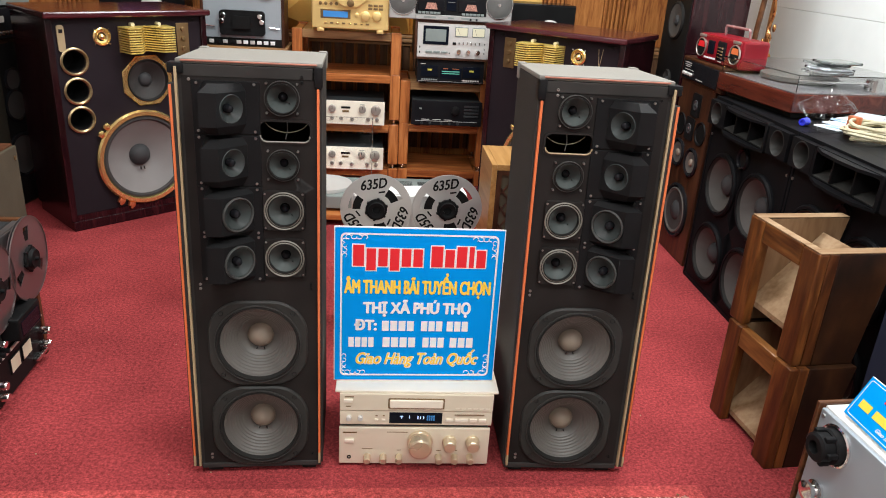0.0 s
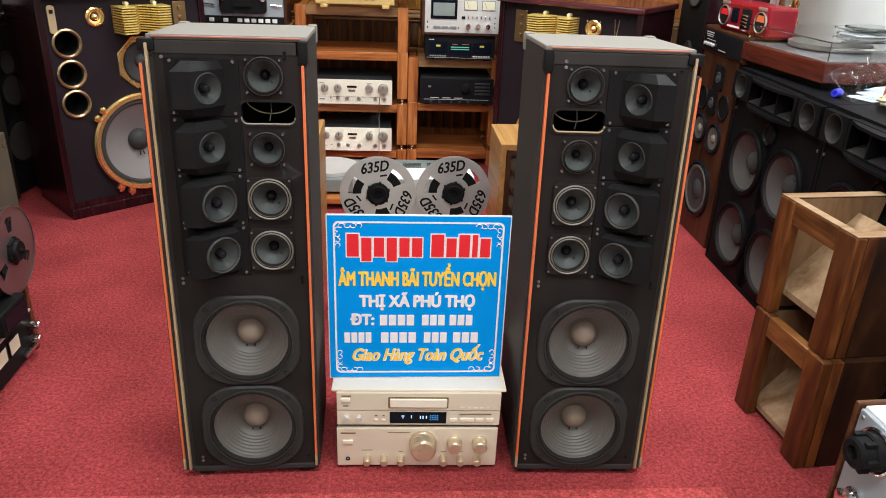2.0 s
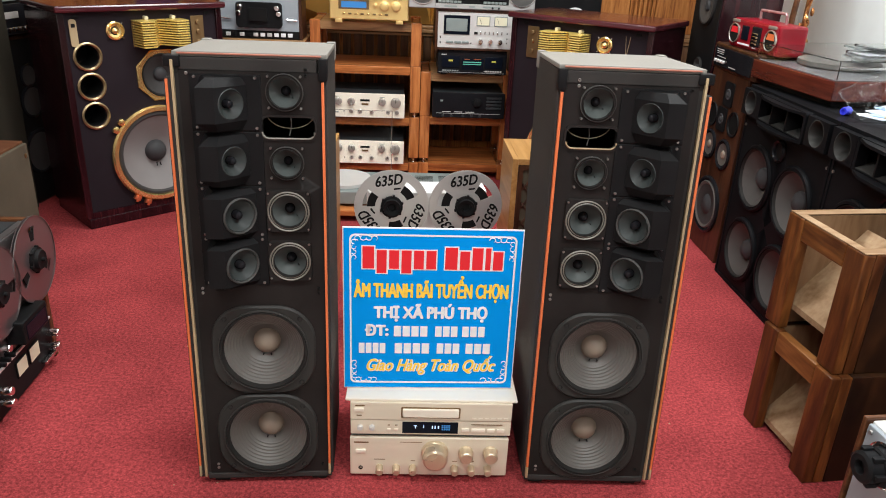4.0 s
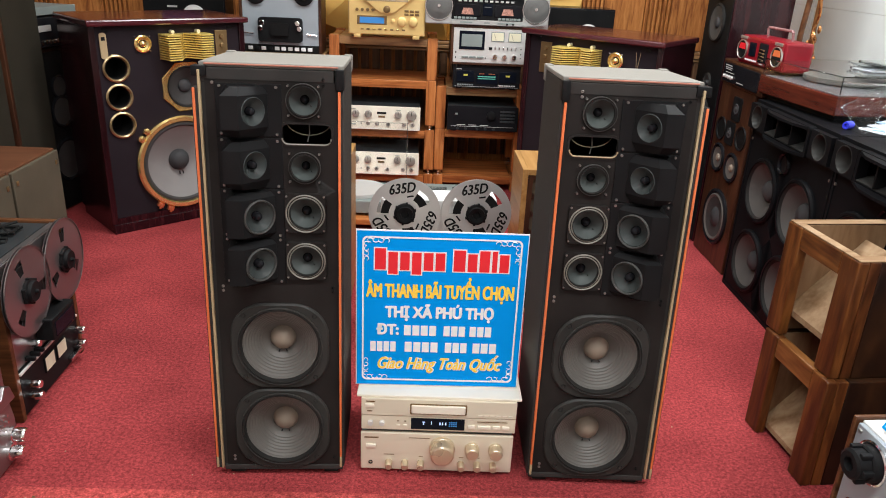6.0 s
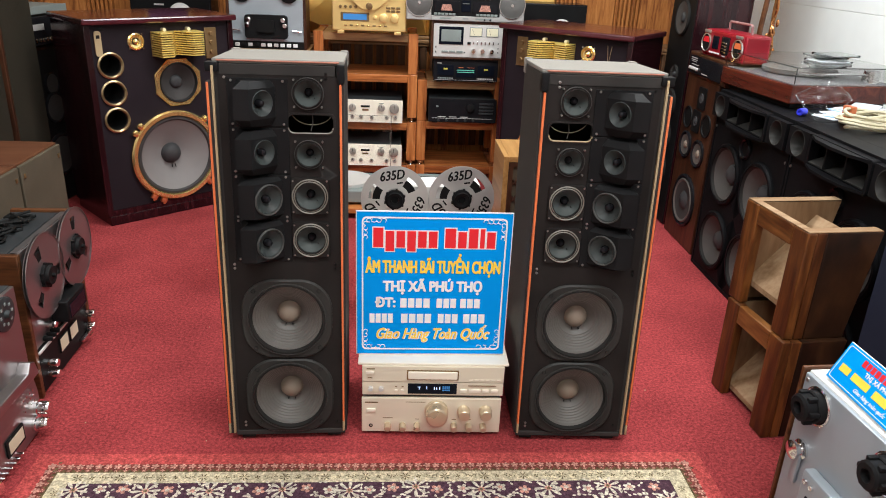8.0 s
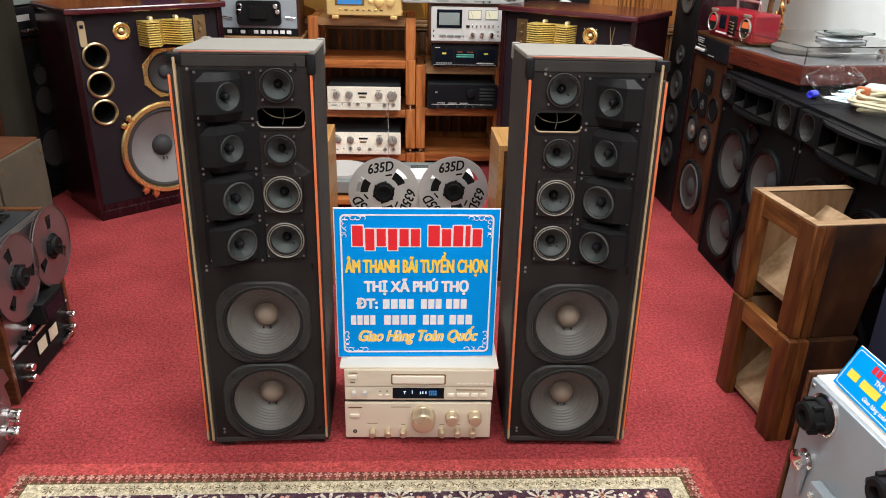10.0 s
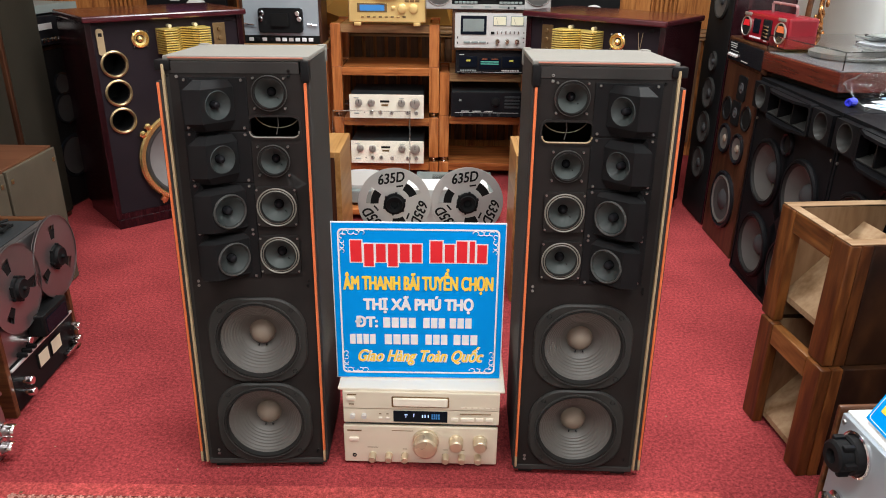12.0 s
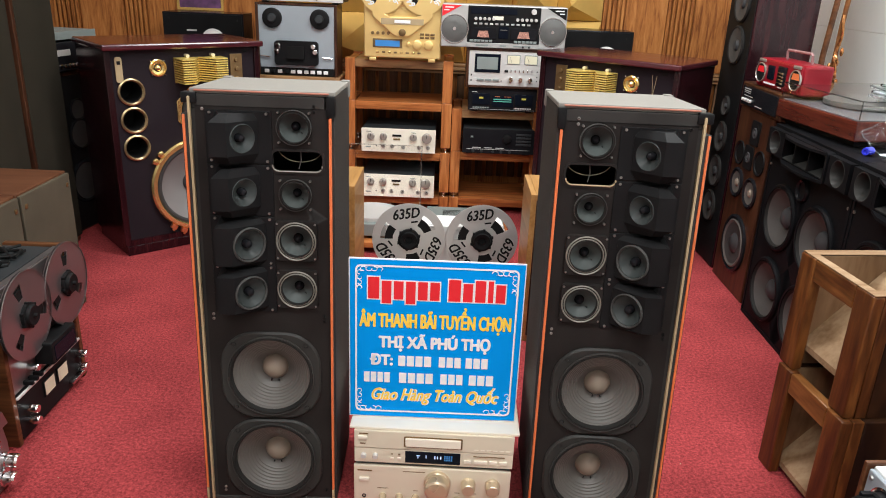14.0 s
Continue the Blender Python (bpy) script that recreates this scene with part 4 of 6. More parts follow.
rec = thing("tape_recorder", "off-white reel tape recorder with two silver reels", "tape recorder", pose(0.15, 2.60, 0.0, 0, 0, 4.0))
part("case", box(-0.215, 0.215, 0.012, 0.12, 0.01, 0.55, 0.006), OFF_WHITE, rec)
part("front_panel", box(-0.21, 0.21, 0.0, 0.012, 0.014, 0.547, 0.004), OFF_WHITE, rec)
for kx in (-0.17, 0.17):
    part("foot", box(kx - 0.02, kx + 0.02, 0.02, 0.2, 0.0, 0.011), RUBBER, rec)
reel(rec, -0.1315, 0.508, 0.131, -0.04, REEL_METAL, PLASTIC, "635D", turn=20, hub=0.039, label="silver reel with black print")
reel(rec, 0.1315, 0.508, 0.131, -0.04, REEL_METAL, PLASTIC, "635D", turn=20, hub=0.039, label="silver reel with black print")
for kx in (-0.1315, 0.1315):
    part("spindle", lathe(kx, 0.508, [(0.01, -0.04), (0.01, 0.001)], 12), CHROME, rec)
part("head_cover", box(-0.09, 0.09, -0.03, 0.0, 0.24, 0.31, 0.008), GREY_METAL, rec)
part("control_strip", box(-0.2, 0.2, -0.006, 0.0, 0.03, 0.1, 0.003), BLACK_INK, rec)


# ---- large monitor speakers in the back corners ----
def fin_lens(parent, cx, cz, w, h, y):
    """The folded gold fins in front of a horn."""
    lens = part("horn_bracket", box(cx - w / 2, cx + w / 2, y - 0.004, y + 0.002, cz - h / 2, cz + h / 2, 0.002), BRONZE, parent)
    n = 11
    for k in range(n):
        z = cz - h / 2 + h * (k + 0.5) / n
        pts = [(-w / 2, -0.006), (-w * 0.47, -0.105), (-w * 0.22, -0.105), (0, -0.02), (w * 0.22, -0.105), (w * 0.47, -0.105), (w / 2, -0.006)]
        bm = prism([(cx + p[0], y + p[1]) for p in pts], z, z + 0.0055, "z")
        fin = part("fin", bm, FIN_GOLD, lens)
        for f in fin.data.polygons:
            f.use_smooth = False
    for kx in (-0.24, 0.3):
        part("stud", lathe(cx + kx * w, cz + h / 2 + 0.008, [(0, y - 0.03), (0.009, y - 0.03), (0.009, y + 0.002)], 12), CREAM_PLASTIC, lens)
    return lens


def monitor(m, s, label):
    """s = 1: ports to the -x side. Front face at y = 0."""
    W, D, Ht = 0.785, 0.44, 1.045
    t = thing("monitor_speaker", label, "loudspeaker", m, "pair of large monitor speakers")
    bm = bmesh.new()
    bx(bm, -W / 2, -W / 2 + 0.03, 0, D, 0.05, Ht - 0.03, 0.003)
    bx(bm, W / 2 - 0.03, W / 2, 0, D, 0.05, Ht - 0.03, 0.003)
    bx(bm, -W / 2 + 0.03, W / 2 - 0.03, D - 0.03, D, 0.05, Ht - 0.03)
    bx(bm, -W / 2 + 0.03, W / 2 - 0.03, 0.0, D - 0.03, 0.05, 0.08)
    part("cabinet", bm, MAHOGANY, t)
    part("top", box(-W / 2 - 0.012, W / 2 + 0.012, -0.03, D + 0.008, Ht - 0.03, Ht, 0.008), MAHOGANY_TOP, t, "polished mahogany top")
    part("plinth", box(-W / 2 + 0.008, W / 2 - 0.008, -0.004, D - 0.01, 0.0, 0.05, 0.004), MAHOGANY, t)
    u = lambda v: s * (v - W / 2)
    cells = bmesh.new()
    xa, xb = -W / 2 + 0.03, W / 2 - 0.03
    def cell(p0, p1, z0, z1, hole=None):
        a, b = sorted((p0, p1))
        panel_cell(cells, a, b, z0, z1, 0.012, 0.032, hole)
    e0, e1 = u(0.03), u(W - 0.03)
    cell(e0, u(0.185), 0.08, 0.48)
    cell(e0, u(0.185), 0.48, 0.615, (u(0.111), 0.548, 0.05))
    cell(e0, u(0.185), 0.615, 0.75, (u(0.111), 0.683, 0.05))
    cell(e0, u(0.185), 0.75, 0.885, (u(0.111), 0.819, 0.05))
    cell(e0, u(0.185), 0.885, Ht - 0.03)
    cell(u(0.185), e1, 0.08, 0.57, (u(0.40), 0.322, 0.205))
    cell(u(0.185), u(0.325), 0.57, Ht - 0.03)
    cell(u(0.325), u(0.59), 0.57, 0.84, (u(0.452), 0.708, 0.1))
    cell(u(0.325), u(0.59), 0.84, Ht - 0.03)
    cell(u(0.59), e1, 0.57, Ht - 0.03)
    part("baffle", weld(cells), J_BAFFLE, t)
    for cz in (0.548, 0.683, 0.819):
        cx = u(0.111)
        p = part("port", lathe(cx, cz, [(0.05, 0.014), (0.063, 0.013), (0.065, 0.004), (0.058, 0.0), (0.052, 0.006), (0.05, 0.02), (0.05, 0.16), (0, 0.16)], 36), RING_GOLD, t)
        part("port_tube", lathe(cx, cz, [(0.0495, 0.02), (0.0495, 0.155), (0, 0.155)], 28), BLACK_INK, p)
    # big woofer with a brass ring
    cx, cz = u(0.40), 0.322
    w = part("woofer", lathe(cx, cz, [(0.242, 0.013), (0.244, -0.002), (0.236, -0.012), (0.218, -0.012), (0.212, 0.0), (0.206, 0.012)], 56), GOLD, t, "large pale woofer in a brass ring")
    part("surround", lathe(cx, cz, [(0.213, 0.0), (0.207, -0.006), (0.198, -0.006), (0.19, 0.004)], 56), CONE_DARK, w)
    part("cone", lathe(cx, cz, [(0.194, 0.003), (0.15, 0.028), (0.1, 0.055), (0.055, 0.07)], 56), CONE_PALE, w)
    dome = [(0.056, 0.068)] + [(0.054 * math.cos(radians(a)), 0.068 - 0.04 * math.sin(radians(a))) for a in (5, 25, 45, 65, 80)] + [(0, 0.028)]
    part("dust_cap", lathe(cx, cz, dome, 32), CAP_DARK, w)
    for q in (-1, 1):
        part("lead", tube([(cx + q * 0.008, 0.05, cz - 0.058), (cx + q * 0.01, 0.044, cz - 0.075)], 0.003, 6), BLACK_INK, w)
    for a, mt in ((135, GOLD), (145, GOLD), (45, GOLD), (235, COPPER), (248, COPPER), (-45, COPPER)):
        bm = bmesh.new()
        bx(bm, -0.016, 0.016, -0.018, 0.004, -0.012, 0.012, 0.003)
        bx(bm, -0.006, 0.006, -0.024, -0.016, -0.02, 0.012, 0.002)
        ar = radians(a if s > 0 else 180 - a)
        bm.transform(pose(cx + 0.255 * math.cos(ar), 0.01, cz + 0.255 * math.sin(ar), 0, -math.degrees(ar) - 90, 0))
        part("terminal", bm, mt, w)
    # midrange on an octagonal brass frame
    cx, cz = u(0.452), 0.708
    oct_ = [(cx + 0.137 * math.cos(radians(22.5 + 45 * k)), cz + 0.131 * math.sin(radians(22.5 + 45 * k))) for k in range(8)]
    fr = []
    for k in range(8):
        a, b = oct_[k], oct_[(k + 1) % 8]
        fr += [(a[0] + (b[0] - a[0]) * q / 5, a[1] + (b[1] - a[1]) * q / 5) for q in range(5)]
    d = woofer(t, cx, cz, 0.105, 0.01, CONE_DARK, CAP_DARK, fr, GOLD, 0.03, 0, 0.33, "midrange")
    for k in range(4):
        a = radians(45 + 90 * k)
        part("screw", lathe(cx + 0.118 * math.cos(a), cz + 0.113 * math.sin(a), [(0, -0.0015), (0.004, -0.0015), (0.005, 0.002)], 8), BRONZE, d)
    # small bullet tweeter
    cx, cz = u(0.248), 0.927
    tw = part("tweeter", lathe(cx, cz, [(0.042, 0.013), (0.042, 0.004), (0.036, 0.0), (0.03, 0.008), (0.02, 0.01)], 32), GOLD, t)
    part("bullet", lathe(cx, cz, [(0.016, 0.012), (0.014, 0.0), (0.006, -0.008), (0, -0.01)], 20), GOLD, tw)
    for q in range(4):
        a = radians(45 + 90 * q)
        part("screw", lathe(cx + 0.048 * math.cos(a), cz + 0.048 * math.sin(a), [(0, 0.004), (0.004, 0.004), (0.005, 0.012)], 8), CHROME, tw)
    fin_lens(t, u(0.45), 0.91, 0.245, 0.125, 0.012)
    # level plate
    cx, cz = u(0.655), 0.905
    pl = part("level_plate", box(cx - 0.033, cx + 0.033, 0.006, 0.013, cz - 0.085, cz + 0.075, 0.002), BRONZE, t)
    for q in (-0.05, 0.0, 0.045):
        knob("level_knob", cx, cz + q, 0.011, 0.007, 0.012, BRONZE, pl)
    if s > 0:
        part("tag", prism(rounded(u(0.064), 0.925, 0.032, 0.12, 0.013), 0.004, 0.0115), TAN, t, "beige hang tag")
        part("tag_cord", box(u(0.064) - 0.008, u(0.064) + 0.008, 0.001, 0.004, 0.95, 0.966), BLACK_INK, t)
    else:
        part("tag", lathe(u(0.13), 0.86, [(0, 0.004), (0.016, 0.004), (0.016, 0.01)], 20), WHITE, t, "small white price tag")
        for q in (-1, 1):
            part("tag_cord", tube([(u(0.13) + q * 0.012, 0.009, 0.98), (u(0.13), 0.009, 0.875)], 0.0012, 4), TAN, t)
    for q in (0.08, W - 0.08):
        part("grille_socket", box(u(q) - 0.014, u(q) + 0.014, 0.009, 0.013, 0.985, 1.0, 0.001), BLACK_INK, t)
    return t


RING_GOLD = paint("dull_brass_ring", (0.4, 0.31, 0.17), 0.3, 0.85, 0.15)
ang = math.degrees(math.atan2(0.66, 0.75))
ax, ay = -1.46, 3.53
monitor(pose(ax + 0.3925 * math.cos(radians(ang)), ay + 0.3925 * math.sin(radians(ang)), 0, 0, 0, ang), 1, "mahogany monitor speaker with brass-ringed woofer and gold fins")
ang2 = math.degrees(math.atan2(-0.48, 0.594))
bx_, by_ = 1.236, 3.655
monitor(pose(bx_ - 0.3925 * math.cos(radians(ang2)), by_ - 0.3925 * math.sin(radians(ang2)), 0, 0, 0, ang2), -1, "mahogany monitor speaker with gold fins and a price tag")


# black cabinets standing behind the monitors
def back_cabinet(x, y, w, top, label):
    t = thing("black_cabinet", label, "loudspeaker", pose(x, y, 0))
    part("cabinet", box(-w / 2, w / 2, 0.006, 0.22, 0, top, 0.004), GLOSS_BLACK, t)
    part("baffle", box(-w / 2 + 0.008, w / 2 - 0.008, 0, 0.006, 0.01, top - 0.008, 0.002), PLASTIC, t)
    part("dome", lathe(0.06, top - 0.165, [(0.075, 0.001), (0.072, -0.012), (0.05, -0.03), (0.02, -0.038), (0, -0.039)], 28), OFF_WHITE, t, "white dome")
    part("label_plate", box(-0.1, -0.04, -0.003, 0.001, top - 0.11, top - 0.1), SILVER, t)
    for k in (-1, 1):
        part("screw", lathe(k * (w / 2 - 0.04), top - 0.04, [(0, -0.004), (0.006, -0.004), (0.006, 0.001)], 8), BLACK_INK, t)
    return t


back_cabinet(-1.40, 4.78, 0.5, 1.13, "black cabinet with a white dome behind the monitor")
back_cabinet(1.03, 4.74, 0.44, 1.12, "black cabinet with a white dome by the wall")


# ---- wooden racks ----
def rack(name, m, w, tiers, d, label):
    """tiers: (shelf top, leg bottom, spikes, posts above by) from the top down."""
    t = thing(name, label, "audio rack", m, "wooden equipment racks")
    for top, low, spikes, wood_mat in tiers:
        part("shelf", box(-w / 2 + 0.06, w / 2 - 0.06, 0.0, d, top - 0.048, top, 0.004), wood_mat, t)
        for k in (-1, 1):
            xa, xb = sorted((k * w / 2, k * (w / 2 - 0.06)))
            for yy in (-0.004, d - 0.056):
                leg = part("leg", box(xa, xb, yy, yy + 0.06, low, top + 0.004, 0.004), RACK_POST, t)
                if spikes:
                    cx = (xa + xb) / 2
                    bm = lathe(0, 0, [(0, 0), (0.016, 0), (0.016, 0.006), (0.007, 0.01), (0.009, 0.022), (0.013, 0.028), (0.013, spikes)], 14)
                    bm.transform(pose(cx, yy + 0.03, low - spikes, 90) @ Matrix.Diagonal((1, 1, -1, 1)))
                    part("spike", bm, CHROME, leg, "chrome spike foot")
            part("side_rail", box(xa + 0.008, xb - 0.008, 0.056, d - 0.056, top - 0.048, top - 0.004, 0.003), RACK_WOOD, t)
    return t


RY = 4.5
rackl = rack("audio_rack", pose(-0.163, RY, 0), 0.64, [(0.925, 0.682, 0, RACK_TOP), (0.678, 0.41, 0.035, RACK_WOOD), (0.375, 0.13, 0.035, RACK_WOOD), (0.095, 0.0, 0, RACK_WOOD)], 0.42, "orange-brown wooden rack of stacked tiers on chrome spikes")
rackr = rack("audio_rack", pose(0.435, RY + 0.01, 0), 0.55, [(0.648, 0.392, 0, RACK_TOP), (0.388, 0.13, 0.035, RACK_WOOD), (0.095, 0.0, 0, RACK_WOOD)], 0.42, "orange-brown wooden rack with a walnut top board")


def amp_unit(m, w, h, d, face, label, layout, name="amplifier", case=DARK_METAL):
    t = thing(name, label, "amplifier", m)
    part("case", box(-w / 2 + 0.004, w / 2 - 0.004, 0.01, d, 0.012, h - 0.002, 0.003), case, t)
    part("front_panel", box(-w / 2, w / 2, 0, 0.01, 0.01, h, 0.003), face, t)
    for k in (-1, 1):
        for yy in (0.03, d - 0.06):
            part("foot", box(k * w * 0.4 - 0.018, k * w * 0.4 + 0.018, yy, yy + 0.035, 0, 0.012, 0.002), RUBBER, t)
    for kind, x, z, a, mt in layout:
        if kind == "knob":
            k = knob("knob", x, z, a, 0, a * 0.8, mt, t)
            part("pointer", box(x - 0.0015, x + 0.0015, -a * 0.8 - 0.001, -a * 0.8, z, z + a * 0.8), BLACK_INK, k)
        elif kind == "bar":
            part("panel_bar", box(x - a[0] / 2, x + a[0] / 2, -0.003, 0.001, z - a[1] / 2, z + a[1] / 2, 0.0008), mt, t)
    return t


lay = [("knob", -0.165, 0.105, 0.022, STEEL_KNOB), ("knob", -0.09, 0.105, 0.022, STEEL_KNOB), ("knob", 0.09, 0.105, 0.022, STEEL_KNOB), ("knob", 0.17, 0.103, 0.03, STEEL_KNOB),
       ("knob", -0.09, 0.048, 0.012, STEEL_KNOB), ("knob", -0.037, 0.048, 0.012, STEEL_KNOB), ("knob", 0.03, 0.045, 0.012, STEEL_KNOB), ("knob", 0.125, 0.045, 0.012, STEEL_KNOB), ("knob", 0.178, 0.045, 0.012, STEEL_KNOB),
       ("bar", -0.01, 0.112, (0.055, 0.012), BLACK_INK), ("bar", -0.01, 0.09, (0.04, 0.011), BRONZE), ("bar", -0.18, 0.04, (0.03, 0.006), GREY_METAL), ("bar", -0.132, 0.046, (0.006, 0.006), BLACK_INK)]
lay += [("bar", x, 0.132, (0.03, 0.003), GREY_METAL) for x in (-0.18, 0.09)]
amp_unit(pose(-0.155, 4.43, 0.379), 0.445, 0.152, 0.36, CHAMP_LIGHT, "pale silver amplifier with round knobs on the rack", lay)
amp_unit(pose(-0.155, 4.43, 0.099), 0.445, 0.15, 0.36, CHAMP_LIGHT, "pale silver amplifier on the lowest rack shelf", lay)
dark_lay = [("knob", 0.05, 0.105, 0.026, PLASTIC), ("bar", -0.13, 0.045, (0.05, 0.004), SILVER), ("bar", -0.06, 0.045, (0.05, 0.004), SILVER), ("bar", 0.01, 0.045, (0.05, 0.004), SILVER), ("bar", 0.0, 0.036, (0.38, 0.002), SILVER), ("bar", -0.16, 0.11, (0.015, 0.01), GREY_METAL)]
dark_lay += [("bar", 0.15, 0.07 + 0.02 * k, (0.09, 0.012), DARK_METAL) for k in range(4)] + [("knob", x, 0.022, 0.008, DARK_METAL) for x in (-0.15, -0.1, -0.03, 0.02, 0.07)]
amp_unit(pose(0.445, 4.44, 0.392), 0.43, 0.158, 0.36, GLOSS_BLACK, "black receiver with a faint row of white print", dark_lay, "receiver")

# black double tape deck on the right rack
dk = amp_unit(pose(0.452, 4.43, 0.652), 0.4, 0.144, 0.3, GLOSS_BLACK, "black double cassette deck with a green display", [], "cassette_deck")
part("display", box(-0.06, 0.065, -0.002, 0.001, 0.035, 0.098, 0.001), DISPLAY, dk)
bars(dk, "meter_bar", [(0.0, 0.078, 0.105, 0.006), (0.0, 0.066, 0.105, 0.005)], -0.0024, GREEN_GLOW)
bars(dk, "meter_mark", [(-0.03, 0.094, 0.03, 0.004), (0.03, 0.094, 0.04, 0.003)], -0.0024, COPPER)
for k in (-0.125, 0.125):
    wdw = part("cassette_window", box(k - 0.052, k + 0.052, -0.004, 0.001, 0.045, 0.11, 0.002), DISPLAY, dk)
    # the label gets a faint emission of its own, though it is no lamp
    bars(wdw, "cassette_label", [(k, 0.085, 0.025, 0.01)], -0.0044, YELLOW_GLOW)
    bars(dk, "key_row", [(k + 0.014 * (q - 3), 0.028, 0.011, 0.008) for q in range(7)], -0.001, SILVER if k > 0 else GREY_METAL)
bars(dk, "print", [(-0.165, 0.118, 0.03, 0.004), (0.0, 0.018, 0.38, 0.0015), (0.08, 0.028, 0.02, 0.004)], -0.0002, SILVER)

# silver cassette deck in a wooden case
cd = thing("cassette_deck", "silver cassette deck with two meters in a wooden case", "cassette deck", pose(0.457, 4.42, 0.797) @ Matrix.Diagonal((1, 1, 1.16, 1)))
bm = bmesh.new()
bx(bm, -0.226, -0.212, -0.004, 0.3, 0, 0.192, 0.002)
bx(bm, 0.212, 0.226, -0.004, 0.3, 0, 0.192, 0.002)
bx(bm, -0.212, 0.212, -0.004, 0.3, 0.18, 0.192, 0.002)
bx(bm, -0.212, 0.212, -0.004, 0.3, 0, 0.01, 0.002)
part("case", bm, BROWN_VENEER, cd)
part("front_panel", box(-0.211, 0.211, 0.0, 0.02, 0.011, 0.179, 0.002), SILVER, cd)
win = part("cassette_window", box(-0.178, -0.03, -0.006, 0.001, 0.075, 0.165, 0.003), DISPLAY, cd)
part("cassette", box(-0.165, -0.045, -0.008, -0.0055, 0.09, 0.15, 0.002), GREY_METAL, win)
for k in (0.045, 0.145):
    mt_ = part("meter", box(k - 0.038, k + 0.038, -0.004, 0.001, 0.118, 0.165, 0.002), GREY_METAL, cd)
    part("meter_face", box(k - 0.034, k + 0.034, -0.0046, -0.0038, 0.122, 0.161), METER, mt_)
    part("needle", tube([(k - 0.01, -0.0055, 0.127), (k - 0.022, -0.0055, 0.155)], 0.0007, 4), BLACK_INK, mt_)
for k in (0.034, 0.09, 0.146):
    knob("knob", k, 0.045, 0.013, 0, 0.022, CHROME, cd)
for k in range(6):
    part("lever", box(0.03 + 0.024 * k, 0.036 + 0.024 * k, -0.008, 0.001, 0.08, 0.094, 0.001), CHROME, cd)
for k in range(3):
    part("key", box(-0.16 + 0.045 * k, -0.122 + 0.045 * k, -0.008, 0.001, 0.034, 0.043, 0.001), GREY_METAL, cd)
part("button", box(-0.004, 0.016, -0.005, 0.001, 0.078, 0.09, 0.001), BLACK_INK, cd)
bars(cd, "dot", [(0.185, 0.04, 0.006, 0.006), (0.185, 0.06, 0.006, 0.006), (0.185, 0.085, 0.006, 0.006), (-0.195, 0.06, 0.006, 0.01), (-0.195, 0.035, 0.006, 0.01), (-0.02, 0.035, 0.006, 0.006)], -0.0002, BLACK_INK)

# boombox on top
boom = thing("boombox", "silver boombox with two round speakers and twin cassettes", "radio", pose(0.432, 4.41, 1.021, 0, 0, 0.5))
part("body", box(-0.355, 0.355, 0.0, 0.14, 0.0, 0.235, 0.008), BOOM_GREY, boom)
part("centre_panel", box(-0.205, 0.205, -0.006, 0.001, 0.03, 0.228, 0.003), PLASTIC, boom)
part("control_strip", box(-0.205, 0.205, -0.008, 0.001, 0.003, 0.03, 0.003), BOOM_GREY, boom)
for k in (-1, 1):
    sp = part("speaker_grille", lathe(k * 0.278, 0.1, [(0, -0.008), (0.02, -0.008), (0.068, -0.006), (0.075, -0.002), (0.075, 0.001)], 36), GRILLE_GREY, boom, "round metal speaker grille")
    part("chrome_ring", lathe(k * 0.278, 0.1, [(0.075, -0.002), (0.0755, -0.007), (0.079, -0.007), (0.08, 0.001)], 36), CHROME, sp)
    part("badge", lathe(k * 0.278, 0.1, [(0, -0.011), (0.009, -0.011), (0.011, -0.008)], 16), CHROME, sp)
    part("corner_sticker", prism([(k * 0.35, 0.228), (k * 0.35 - k * 0.11, 0.228), (k * 0.35, 0.165)], -0.0015, 0.0005), RED if k < 0 else BLACK_INK, boom)
    bars(boom, "sticker_line", [(k * 0.31, 0.215, 0.05, 0.006), (k * 0.325, 0.2, 0.03, 0.005)], -0.0017, WHITE)
    cw = part("cassette_door", box(k * 0.115 - 0.075, k * 0.115 + 0.075, -0.012, -0.005, 0.05, 0.115, 0.003), GLOSS_BLACK, boom)
    part("sticker", prism([(k * 0.115 - 0.035, 0.06), (k * 0.115 + 0.035, 0.06), (k * 0.115 + 0.025, 0.095), (k * 0.115 - 0.025, 0.095)], -0.0135, -0.0118), RUG_PINK, cw)
part("tuner_dial", box(-0.19, 0.07, -0.009, -0.005, 0.185, 0.218, 0.002), DISPLAY, boom)
part("tuner_knob", lathe(0.165, 0.205, [(0, -0.022), (0.014, -0.022), (0.016, -0.006)], 18), SILVER, boom)
for k in range(5):
    knob("knob", -0.16 + 0.025 * k, 0.16, 0.009, -0.006, 0.014, SILVER, boom)
for k in range(5):
    knob("knob", 0.075 + 0.026 * k, 0.16, 0.009, -0.006, 0.014, SILVER, boom)
bars(boom, "equaliser", [(-0.035, 0.165, 0.06, 0.02)], -0.0066, CHAMP_LIGHT)
bars(boom, "print", [(-0.12, 0.016, 0.07, 0.008), (0.0, 0.016, 0.035, 0.008), (0.11, 0.016, 0.1, 0.008)], -0.0084, GREY_METAL)
for k in (0.115, 0.15):
    part("jack", lathe(k, -0.0, [(0, -0.01), (0.006, -0.01), (0.006, -0.007)], 10), BLACK_INK, boom).location = (0, 0, 0.012)

